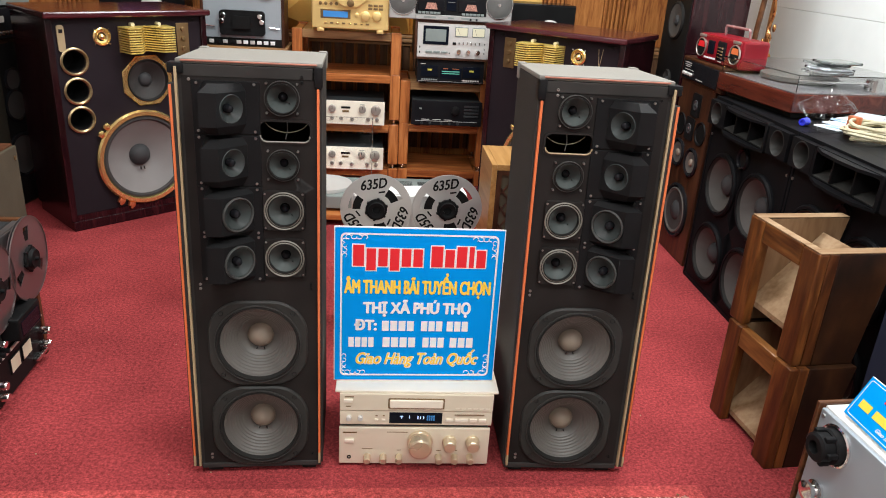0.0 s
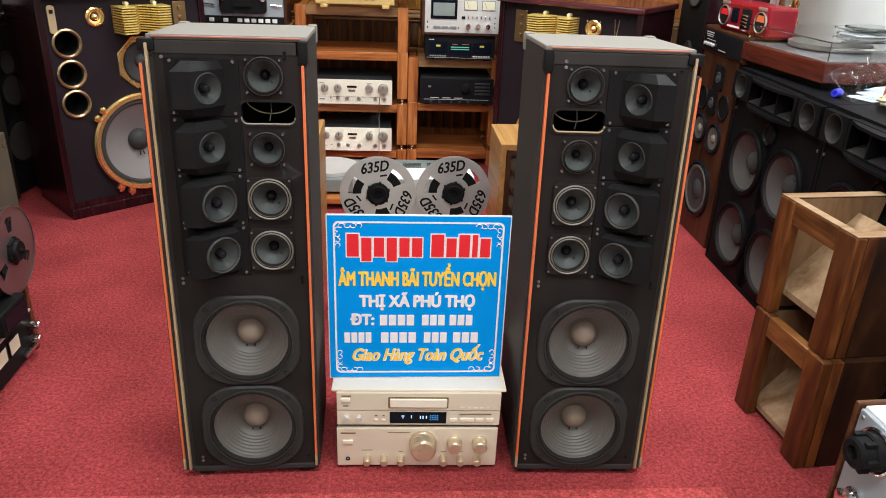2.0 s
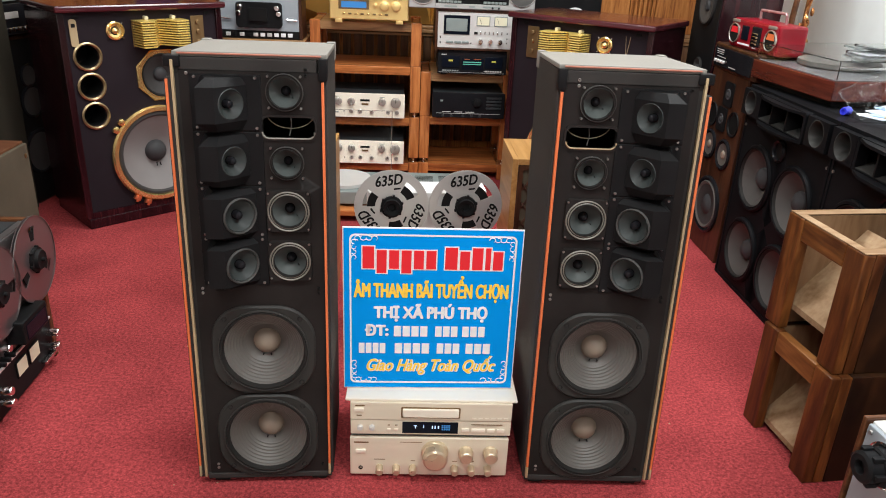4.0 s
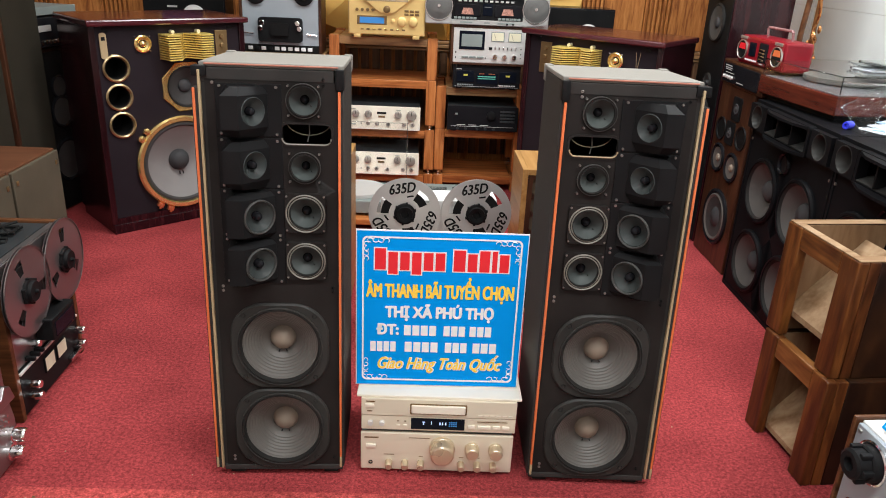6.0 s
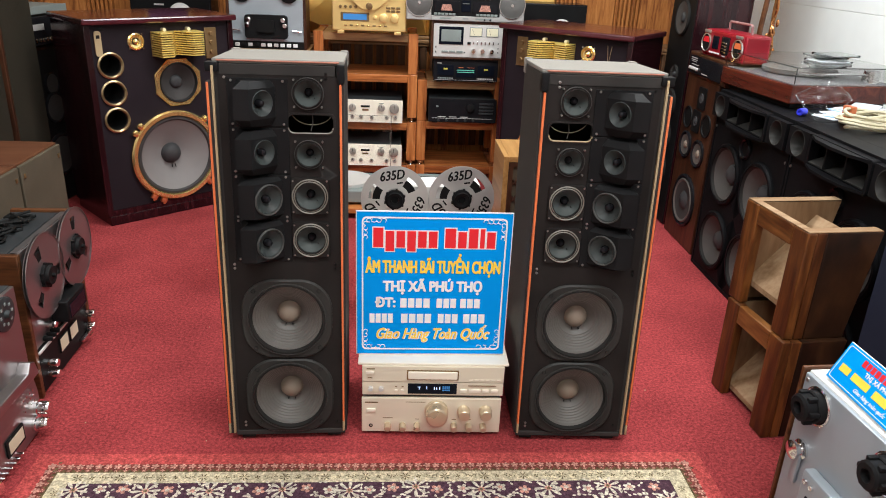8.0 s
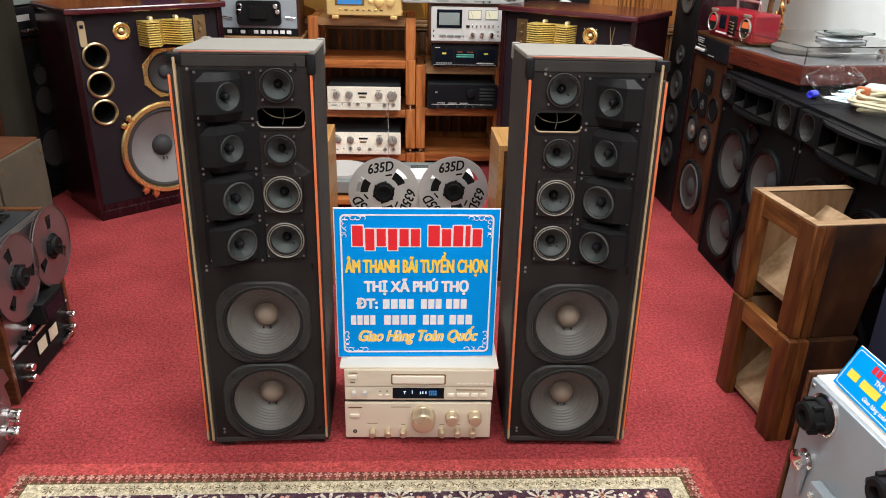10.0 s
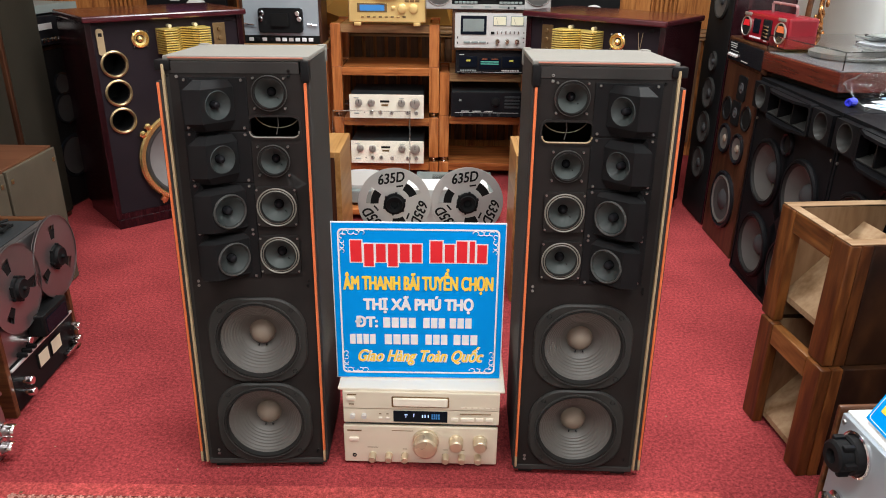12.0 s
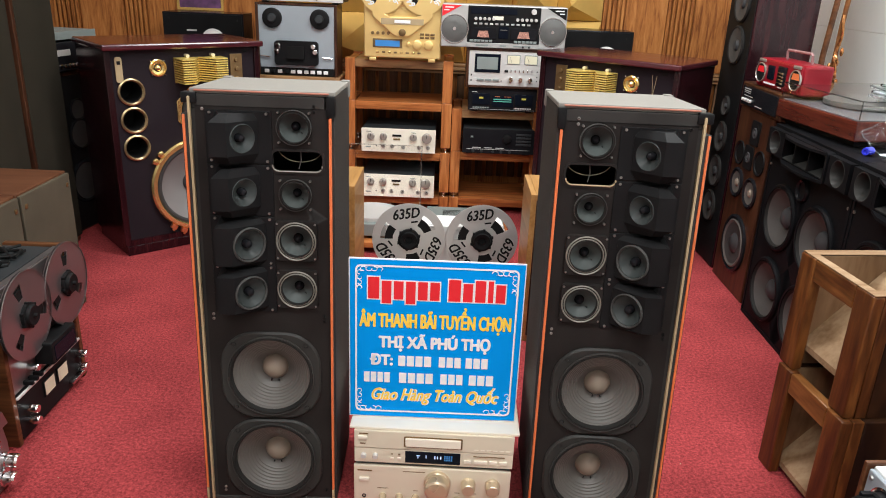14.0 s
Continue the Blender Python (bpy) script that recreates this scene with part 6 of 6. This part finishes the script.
bm = lathe(0, 0, [(0, -0.05), (0.03, -0.05), (0.034, -0.03), (0.034, 0.0)], 20)
bm.transform(pose(0.18, 0.4, 0.102, -90))
part("arm_base", bm, CHROME, rt)
lid = None
for a in ((-0.28, 0.24, 0.008, 0.49, 0.166, 0.17), (-0.28, 0.24, 0.008, 0.012, 0.104, 0.166), (-0.28, 0.24, 0.486, 0.49, 0.104, 0.166), (-0.28, -0.276, 0.012, 0.486, 0.104, 0.166), (0.236, 0.24, 0.012, 0.486, 0.104, 0.166)):
    ob = part("lid_side" if lid else "lid", box(*a), SMOKE, lid or rt, "" if lid else "smoked acrylic lid")
    ob.visible_shadow = False
    lid = lid or ob
for k, (dx, dz, rz) in enumerate(((-0.08, 0.0, 8), (-0.02, 0.012, -5), (-0.06, 0.024, 14))):
    cs = thing("disc_case", "clear plastic disc case lying on the turntable lid", "disc case", pose(1.84 + 0.02 * k, 2.98 + dx, 1.0385 + dz, 0, 0, rz), "stack of disc cases")
    part("cover", box(-0.07, 0.07, -0.062, 0.062, 0.001, 0.0105, 0.001), GLASS, cs)
    part("inlay", box(-0.064, 0.066, -0.056, 0.056, 0.003, 0.006), GREY_METAL if k else PAPER, cs)

# clutter on the black speakers
bag = bmesh.new()
random.seed(3)
n = 10
rows = []
for j in range(n + 1):
    rows.append([bag.verts.new((-0.075 + 0.15 * i / n + random.uniform(-0.004, 0.004), -0.07 + 0.14 * j / n + random.uniform(-0.004, 0.004), random.uniform(0, 0.016) * (0.3 if i in (0, n) or j in (0, n) else 1))) for i in range(n + 1)])
rows_xyz = [[tuple(v.co) for v in r_] for r_ in rows]
for i in range(n):
    for j in range(n):
        bag.faces.new((rows[j][i], rows[j][i + 1], rows[j + 1][i + 1]))
        bag.faces.new((rows[j][i], rows[j + 1][i + 1], rows[j + 1][i]))
bag_ob = solid("plastic_bag", bag, BAG, "crumpled clear plastic bag lying on the speaker", "plastic bag", pose(1.67, 2.585, 0.942, 48, 0, -38) @ pose(0, 0, 0, 0, 0, 45))
bag_ob.visible_shadow = False
for f in bag_ob.data.polygons:
    f.use_smooth = False
film = bag_ob.modifiers.new("film", "SOLIDIFY")
film.thickness = 0.0006
# thin pale tube round the film draws the bright glints of its edge
rim = rows_xyz[0] + [r_[n] for r_ in rows_xyz[1:]] + rows_xyz[n][:n][::-1] + [r_[0] for r_ in rows_xyz[1:n]][::-1]
part("edge_glint", tube(rim, 0.0005, 5, closed=True), GREY_METAL, bag_ob, "pale line drawn for the glint along the edge")
solid("small_roll", lathe(0, 0, [(0, -0.012), (0.006, -0.012), (0.007, -0.018), (0.013, -0.018), (0.0145, -0.008), (0.0145, 0.016), (0, 0.016)], 20), BLUE_PLASTIC, "small blue plastic cap lying on its side", "cap", pose(1.605, 2.6, 0.8835, 0, 0, -60))
PACKET_BLUE = paint("pale_blue_print", (0.3, 0.45, 0.7), 0.45, vary=0.25, big=30, bump=0.05)
random.seed(8)
for k in range(7):
    pts = [(-0.1, -0.05), (0.1, -0.055), (0.11, 0.045), (-0.09, 0.055)]
    ob = solid("paper_packet", prism(pts, 0.0, 0.004, "z", bev=0.001), PACKET_BLUE if k % 3 == 1 else PAPER, "printed paper packet in a loose pile", "paper", pose(1.755 + 0.02 * k, 2.6 + 0.006 * k, 0.869 + 0.0048 * k, 0, 0, 35 + random.uniform(-16, 16)), "pile of packets")
    part("print_bar", box(-0.06, 0.03, -0.02, 0.006, 0.0041, 0.0046), BLUE_PLASTIC if k % 2 else WHITE, ob)


def coil(x, y, turn, seed, label):
    """A hank of cable: many loose loops of slightly different size and tilt, bound once."""
    rnd = random.Random(seed)
    c = thing("cable_coil", label, "cable", pose(x, y, 0.869, 0, 0, turn), "hanks of cable")
    for k in range(7):
        r, e, dx, dy = rnd.uniform(0.075, 0.105), rnd.uniform(0.7, 0.95), rnd.uniform(-0.02, 0.02), rnd.uniform(-0.018, 0.018)
        ph, lift = rnd.uniform(0, 6.28), 0.007 + 0.0075 * k
        loop = [(dx + r * 1.15 * math.cos(a), dy + r * e * math.sin(a), lift + 0.006 * math.sin(2 * a + ph)) for a in [2 * math.pi * q / 36 for q in range(36)]]
        part("loop", tube(loop, 0.006, 6, closed=True), CREAM_PLASTIC, c)
    part("tie", box(-0.012, 0.012, 0.06, 0.105, 0.0, 0.066, 0.004), COPPER, c, "twisted tie")
    return c


coil(1.745, 2.4, 20, 4, "hank of cream cable lying on the speaker")
coil(1.9, 2.28, -30, 9, "second hank of cream cable beside the first")

# carved gilt ornament and wooden poles by the white wall
ANTIQUE_GOLD = paint("antique_gilt", (0.5, 0.22, 0.08), 0.25, 0.9, 0.3, big=40, bump=0.1)
orn = thing("carved_stand", "wooden pole stand with a gilt carved ornament", "ornament stand", pose(2.0, 3.6, 0))
part("pole", tube([(-0.08, 0.1, 0.0), (-0.08, 0.12, 1.1), (-0.03, 0.12, 1.9)], 0.014, 8), CASE_WOOD, orn)
part("pole", tube([(-0.09, 0.0, 0.0), (-0.08, 0.0, 1.25), (-0.05, 0.0, 1.9)], 0.011, 8), CRATE_RAIL, orn)
part("rail", box(-0.12, -0.045, 0.04, 0.07, 0.99, 1.03, 0.004), CRATE_RAIL, orn)
bm = bmesh.new()
for k, (ph, amp_, r0, z0, z1) in enumerate(((0.0, 0.009, 0.007, 0.99, 1.3), (2.1, 0.014, 0.006, 1.0, 1.17), (4.2, 0.016, 0.005, 0.99, 1.1))):
    pts = [(-0.085 + amp_ * math.sin(ph + q * 0.8) * (1.2 - q / 16), -0.02 + amp_ * math.cos(ph + q * 0.8), z0 + (z1 - z0) * q / 15) for q in range(16)]
    tube(pts, r0, 7, bm)
for q in range(5):
    a = q * 1.3
    g = bmesh.ops.create_icosphere(bm, subdivisions=2, radius=0.015)
    for v in g["verts"]:
        v.co = Vector((v.co.x * 0.6, v.co.y * 0.5, v.co.z * 1.3)) + Vector((-0.085 + 0.022 * math.cos(a), -0.02 + 0.022 * math.sin(a), 1.0 + 0.035 * q))
part("ornament", bm, ANTIQUE_GOLD, orn, "gilt carved ornament")


# ---- wooden crates ----
def crate(m, label, up, wide, narrow):
    """A slotted horn box: posts and rails to the -x side, a plain panel to the -y side, slanted boards inside."""
    t = thing("wooden_crate", label, "wooden box", m, "stacked wooden crates")
    L, W, Ht, T = 0.328, 0.32, 0.348, 0.04
    part("post", box(0.0, 0.032, 0.0, 0.072, 0, Ht, 0.005), CRATE_WOOD, t)
    part("post", box(0.0, 0.032, L - 0.072, L, 0, Ht, 0.005), CRATE_WOOD, t)
    part("rail", box(0.001, 0.031, 0.0725, L - 0.0725, Ht - 0.064, Ht, 0.004), CRATE_RAIL, t)
    part("edge_board", box(0.0325, 0.064, 0.0, T, 0, Ht, 0.003), CRATE_WOOD, t, "orange-brown varnished edge board")
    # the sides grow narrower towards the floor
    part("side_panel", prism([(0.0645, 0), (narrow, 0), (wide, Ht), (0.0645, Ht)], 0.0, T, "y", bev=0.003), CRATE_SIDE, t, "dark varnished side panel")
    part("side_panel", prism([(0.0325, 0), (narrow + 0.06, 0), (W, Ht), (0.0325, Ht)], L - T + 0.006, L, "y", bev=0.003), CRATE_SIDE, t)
    part("side_lining", prism([(0.0325, 0.004), (narrow + 0.056, 0.004), (W - 0.004, Ht - 0.002), (0.0325, Ht - 0.002)], L - T, L - T + 0.0055, "y"), LINING, t, "worn brown inner board")
    base, x1 = (0.062, 0.235) if up else (0.02, 0.16)
    poly = [(0.034, base), (x1, base + (x1 - 0.034) * 1.1), (x1, base + (x1 - 0.034) * 1.1 + 0.018), (0.034, base + 0.018)]
    part("slanted_board", prism(poly, T + 0.001, L - T - 0.001, "y"), PLY, t, "slanted raw plywood board")
    if up:
        part("top_edge", box(0.003, wide - 0.002, 0.002, T - 0.002, Ht + 0.0005, Ht + 0.0035, 0.001), PLY, t, "bare wood edge")
        part("top_edge", box(0.003, W - 0.002, L - T + 0.002, L - 0.002, Ht + 0.0005, Ht + 0.0035, 0.001), PLY, t, "bare wood edge")
        part("top_edge", box(0.003, 0.03, T - 0.002, L - T + 0.002, Ht + 0.0005, Ht + 0.0035, 0.001), PLY, t, "bare wood edge")
    return t


LINING = wood("worn_plywood_lining", (0.12, 0.062, 0.028), (0.2, 0.115, 0.058), (0.27, 0.165, 0.09), "z", 4, 0.6, 0.0, 0.1, 6)
crate(pose(1.203, 1.718, 0.0, 0, 0, 5.5), "varnished wooden horn crate at the bottom of a stack", False, 0.218, 0.165)
crate(pose(1.212, 1.736, 0.349, 0, 0, 6.0), "open-topped varnished wooden crate stacked on another", True, 0.248, 0.2)

nv = thing("navy_speaker", "navy cloth-covered cabinet behind the deck", "cabinet", pose(1.478, 1.2, 0))
part("cabinet", box(0.012, 0.3, 0.0, 0.58, 0, 0.66, 0.008), NAVY, nv)
part("grille", box(0.0, 0.0115, 0.006, 0.574, 0.006, 0.654, 0.005), NAVY, nv)

# ---- silver deck with a small sign ----
dr = thing("silver_deck", "silver reel deck with black hubs, standing on the carpet", "tape recorder", pose(1.062, 1.372, 0, 0, 0, -86))
part("case", box(0.0, 0.44, 0.012, 0.2, 0.01, 0.468, 0.004), OFF_WHITE, dr)
part("front_panel", box(0.004, 0.436, 0.0, 0.012, 0.012, 0.464, 0.003), ALU, dr)
part("side_cheek", box(-0.012, -0.0005, -0.004, 0.205, 0.0, 0.474, 0.003), CASE_WOOD, dr)
part("side_cheek", box(0.4405, 0.452, -0.004, 0.205, 0.0, 0.474, 0.003), CASE_WOOD, dr)
for cx in (0.075, 0.33):
    h = part("hub_ring", lathe(cx, 0.408, [(0.05, 0.001), (0.05, -0.004), (0.046, -0.006), (0.04, -0.003)], 32), CHROME, dr)
    part("hub", lathe(cx, 0.408, [(0.041, -0.002), (0.041, -0.02), (0.037, -0.024), (0.034, -0.024), (0.034, -0.05), (0.028, -0.055), (0.016, -0.055), (0.013, -0.04), (0, -0.04)], 28), PLASTIC, h)
    for k in range(6):
        a = radians(60 * k)
        part("hub_lug", box(cx + 0.036 * math.cos(a) - 0.006, cx + 0.036 * math.cos(a) + 0.006, -0.046, -0.022, 0.408 + 0.036 * math.sin(a) - 0.006, 0.408 + 0.036 * math.sin(a) + 0.006, 0.002), PLASTIC, h)
for cx in (0.06, 0.36):
    r_ = part("tension_roller", lathe(cx, 0.27, [(0, -0.034), (0.01, -0.034), (0.024, -0.03), (0.024, -0.022), (0.016, -0.02), (0.016, -0.008), (0.026, -0.006), (0.026, 0.001)], 24), CHROME, dr)
    part("tension_arm", box(cx - 0.012, cx + 0.012, -0.012, -0.002, 0.17, 0.27, 0.004), ALU, r_)
part("head_block", box(0.12, 0.32, -0.03, 0.001, 0.13, 0.26, 0.006), ALU, dr)
part("head_window", box(0.15, 0.29, -0.032, -0.029, 0.15, 0.2, 0.003), DISPLAY, dr)
for k in (0.14, 0.165):
    part("head_screw", lathe(k, 0.235, [(0, -0.037), (0.007, -0.037), (0.008, -0.03)], 12), CHROME, dr)
part("screw", lathe(0.018, 0.45, [(0, -0.004), (0.005, -0.004), (0.006, 0.001)], 10), SCREW, dr)
for k in range(5):
    knob("knob", 0.05 + 0.085 * k, 0.06, 0.016, 0, 0.02, PLASTIC, dr)

s2 = thing("small_sign", "small blue sign with red and yellow lettering on the deck", "sign", pose(1.09, 1.333, 0.4755, -26, 0, -88))
part("board", box(0, 0.3, 0, 0.005, 0.0, 0.105, 0.001), WHITE, s2)
part("blue_face", box(0.0015, 0.2985, -0.0012, -0.0002, 0.0015, 0.1035), SIGN_BLUE, s2)
part("outline", ring_wall(rounded(0.15, 0.0525, 0.286, 0.092, 0.006), rounded(0.15, 0.0525, 0.283, 0.089, 0.005), -0.002, -0.0014), WHITE, s2)
bars(s2, "name_block", [(0.075 + 0.0155 * k + (0.01 if k > 5 else 0), 0.083, 0.012, 0.017) for k in range(10)], -0.0014, RED)
lettering("town", "THỊ XÃ PHÚ THỌ", 0.016, WHITE, s2, 0.155, -0.0018, 0.064, 0.95, bold=0.0003)
bars(s2, "number_bar", [(0.038, 0.043, 0.034, 0.019), (0.097, 0.043, 0.06, 0.019), (0.17, 0.043, 0.05, 0.019), (0.24, 0.043, 0.05, 0.019)], -0.0014, YELLOW)
lettering("delivery", "Giao hàng toàn quốc", 0.014, WHITE, s2, 0.15, -0.0018, 0.02, 0.95, 0.3, 0, 0.0002)

# ---- tape machines on the other side ----
ta = thing("tape_machine", "wood-cased tape machine with two metal reels coloured by carpet reflection", "tape recorder", pose(-1.125, 1.95, 0, 0, 0, 91))
Wd = 0.42
part("side_cheek", box(-0.014, 0.008, -0.01, 0.2, 0.0, 0.505, 0.003), CASE_WOOD, ta, "walnut side cheek")
part("side_cheek", box(Wd - 0.008, Wd + 0.014, -0.01, 0.2, 0.0, 0.505, 0.003), CASE_WOOD, ta, "walnut side cheek")
part("case", box(0.0085, Wd - 0.0085, 0.012, 0.195, 0.01, 0.497, 0.004), DARK_METAL, ta)
part("top_plate", box(0.02, Wd - 0.02, 0.035, 0.19, 0.497, 0.5, 0.001), DARK_METAL, ta)
part("front_panel", box(0.009, Wd - 0.009, 0.0, 0.012, 0.16, 0.5, 0.003), TAPE_STEEL, ta)
part("lower_panel", box(0.009, Wd - 0.009, -0.008, 0.012, 0.01, 0.158, 0.003), PLASTIC, ta)
part("panel_ridge", box(0.009, Wd - 0.009, -0.014, -0.006, 0.15, 0.158, 0.002), SILVER, ta)
for cx, turn in ((0.105, 95), (0.353, 75)):
    rl = reel(ta, cx, 0.392, 0.138, -0.03, REEL_DARK, REEL_DARK, "", slot=22, turn=turn, hub=0.04, label="metal reel with the carpet's mauve reflection in its colour")
    part("reel_rim", lathe(cx, 0.392, [(0.1365, -0.0325), (0.1395, -0.0325), (0.1395, -0.029), (0.1365, -0.029)], 48), TAPE_STEEL, rl, "bright reel edge")
    part("hub_cap", lathe(cx, 0.392, [(0, -0.062), (0.006, -0.062), (0.007, -0.052), (0.02, -0.05), (0.03, -0.052), (0.033, -0.045), (0.033, -0.03)], 24), PLASTIC, rl)
hb = part("head_block", box(0.15, 0.31, -0.06, 0.0, 0.195, 0.27, 0.006), PLASTIC, ta)
part("head_window", box(0.165, 0.295, -0.0615, -0.0595, 0.205, 0.255, 0.002), DISPLAY, hb)
for cx, cz in ((0.11, 0.21), (0.34, 0.2), (0.33, 0.235)):
    knob("roller", cx, cz, 0.012, 0.0, 0.035, CHROME, ta)
for cx in (0.19, 0.275):
    mt_ = part("meter", box(cx - 0.034, cx + 0.034, -0.013, -0.007, 0.072, 0.128, 0.002), BLACK_INK, ta)
    part("meter_face", box(cx - 0.03, cx + 0.03, -0.0138, -0.0128, 0.078, 0.124), METER, mt_)
for cx, cz in ((0.05, 0.1), (0.05, 0.06), (0.385, 0.11), (0.375, 0.065)):
    knob("knob", cx, cz, 0.014, -0.008, 0.04, CHROME, ta)
for k in range(3):
    part("lever", box(0.07 + 0.028 * k, 0.082 + 0.028 * k, -0.03, 0.0, 0.168, 0.182, 0.002), PLASTIC, ta)
for k in range(5):
    part("key", box(0.31 + 0.018 * k, 0.322 + 0.018 * k, -0.028, -0.007, 0.03, 0.042, 0.002), CHROME, ta)
part("top_trim", box(0.02, Wd - 0.02, 0.003, 0.024, 0.5005, 0.504, 0.001), TAPE_STEEL, ta, "bright trim along the front edge")
for k in range(3):
    pts = [(0.05 + 0.014 * q + 0.02 * math.sin(q * 2.1 + k), 0.12 + 0.045 * math.sin(q * 0.9 + 1.7 * k), 0.506 + 0.006 * k + 0.006 * math.sin(q * 1.4 + k)) for q in range(22)]
    part("power_lead", tube(pts, 0.0045, 6), BLACK_INK, ta)

tb = thing("tape_machine", "silver tape machine with chrome knobs on the carpet", "tape recorder", pose(-1.058, 1.37, 0, 0, 0, 90))
part("case", box(0.0, 0.42, 0.012, 0.3, 0.006, 0.48, 0.004), DARK_METAL, tb)
part("front_panel", box(0.002, 0.418, 0.0, 0.012, 0.2, 0.479, 0.003), TAPE_STEEL, tb)
part("lower_panel", prism([(0.0, 0.0), (-0.01, 0.01), (-0.01, 0.13), (0.0, 0.2), (0.012, 0.2), (0.012, 0.0)], 0.002, 0.418, "x"), TAPE_STEEL, tb)
for cx in (0.09, 0.34):
    h = part("spindle_disc", lathe(cx, 0.428, [(0.05, 0.001), (0.05, -0.006), (0.044, -0.008), (0.012, -0.008), (0.01, -0.02), (0, -0.021)], 32), DARK_METAL, tb)
    for k in range(8):
        a = radians(45 * k)
        part("disc_slot", box(cx + 0.03 * math.cos(a) - 0.004, cx + 0.03 * math.cos(a) + 0.004, -0.0095, -0.0075, 0.428 + 0.03 * math.sin(a) - 0.004, 0.428 + 0.03 * math.sin(a) + 0.004), GREY_METAL, h)
part("head_cover", prism([(0.09, 0.205), (0.40, 0.205), (0.385, 0.25), (0.36, 0.262), (0.34, 0.235), (0.16, 0.235), (0.14, 0.262), (0.1, 0.25)], -0.035, 0.001, bev=0.003), TAPE_STEEL, tb)
for cx, cz in ((0.395, 0.085), (0.37, 0.045), (0.05, 0.085), (0.08, 0.045)):
    knob("knob", cx, cz, 0.02, -0.01, 0.04, CHROME, tb, "", 0.25)
part("meter", box(0.2, 0.3, -0.016, -0.009, 0.045, 0.1, 0.003), BLACK_INK, tb)
part("meter_face", box(0.21, 0.29, -0.0175, -0.0155, 0.055, 0.092), METER, tb)
for k in range(6):
    knob("switch", 0.14 + 0.022 * k, 0.028, 0.004, -0.01, 0.02, CHROME, tb)
for k in range(12):
    part("stud", lathe(0.32 + 0.02 * (k % 4), 0.12 + 0.018 * (k // 4), [(0, -0.016), (0.003, -0.016), (0.003, -0.004)], 8), CHROME, tb)

# grille-cloth speakers lying in a row
DULL_TOP = wood("dull_brown_veneer", (0.085, 0.03, 0.014), (0.11, 0.042, 0.02), (0.135, 0.055, 0.027), "y", 5, 0.5, 0.1, 0.05)
for k, (ya, yb) in enumerate(((2.62, 2.985), (2.23, 2.612))):
    sp = thing("cloth_speaker", "wooden speaker with taupe grille cloth lying on its side", "loudspeaker", pose(-1.405, (ya + yb) / 2, 0, 0, 0, 90), "low grille-cloth speakers")
    w = yb - ya
    part("cabinet", box(-w / 2, w / 2, 0.016, 0.34, 0.0, 0.59, 0.004), DULL_TOP, sp)
    part("grille", box(-w / 2 + 0.004, w / 2 - 0.004, 0.0, 0.016, 0.004, 0.583, 0.004), CLOTH_LIGHT, sp)
    for q in (-1, 1):
        part("badge", box(q * (w / 2 - 0.03) - 0.008, q * (w / 2 - 0.03) + 0.008, -0.003, 0.001, 0.53, 0.548, 0.002), BRONZE, sp)

# tall cloth-fronted cabinets
for k, (ya, yb) in enumerate(((3.425, 3.76), (3.01, 3.385))):
    tl = thing("tall_speaker", "tall cabinet with dark olive grille cloth", "loudspeaker", pose(-1.79, (ya + yb) / 2, 0, 0, 0, 90), "tall cloth-fronted speakers")
    w = yb - ya
    part("cabinet", box(-w / 2 - 0.012, w / 2 + 0.0, 0.014, 0.4, 0.0, 1.9, 0.004), CASE_WOOD, tl)
    part("grille", box(-w / 2 + 0.012, w / 2 - 0.002, 0.0, 0.014, 0.03, 1.89, 0.006), CLOTH, tl)
solid("wood_strip", box(-1.80, -1.775, 3.386, 3.41, 0, 1.9, 0.003), BROWN_VENEER, "upright brown wooden strip between tall speakers", "wooden strip")

# dark speaker with a receiver behind
ds = thing("dark_speaker", "dark wooden speaker in the corner behind the monitor", "loudspeaker", pose(-1.83, 4.02, 0, 0, 0, 80))
part("cabinet", box(-0.2, 0.2, 0.0, 0.35, 0, 0.86, 0.004), BROWN_VENEER, ds)
part("baffle", box(-0.19, 0.19, -0.004, 0.0, 0.01, 0.84, 0.002), PLASTIC, ds)
for cz, r in ((0.27, 0.12), (0.53, 0.085), (0.66, 0.06)):
    d = part("woofer", lathe(-0.06, cz, [(r, 0.0), (r, -0.012), (r * 0.9, -0.016), (r * 0.8, -0.01)], 32), GLOSS_BLACK, ds)
    part("cone", lathe(-0.06, cz, [(r * 0.84, -0.012), (r * 0.35, -0.006), (0, -0.012)], 32), CONE_DARK, d)
rc = amp_unit(pose(-1.80, 3.99, 0.86, 0, 0, 80), 0.42, 0.15, 0.3, GLOSS_BLACK, "black receiver with small chrome knobs", [("knob", -0.15 + 0.03 * k, 0.035, 0.01, CHROME) for k in range(5)] + [("bar", -0.12, 0.1, (0.1, 0.03), SILVER)], "receiver")
amp_unit(pose(-1.82, 4.0, 1.01, 0, 0, 80), 0.36, 0.05, 0.26, GREY_METAL, "grey flat component on top of the receiver", [], "tuner", GREY_METAL)

# crumbs and lint on the carpet
random.seed(21)
bm = bmesh.new()
for k in range(26):
    x, y = random.uniform(-1.0, 1.45), random.uniform(1.65, 3.3)
    r = random.uniform(0.001, 0.0022)
    bx(bm, x, x + r * random.uniform(1, 2), y, y + r, 0.0, r)
solid("lint", bm, TAN, "pale crumbs and lint scattered on the carpet", "lint", kind="stuff")
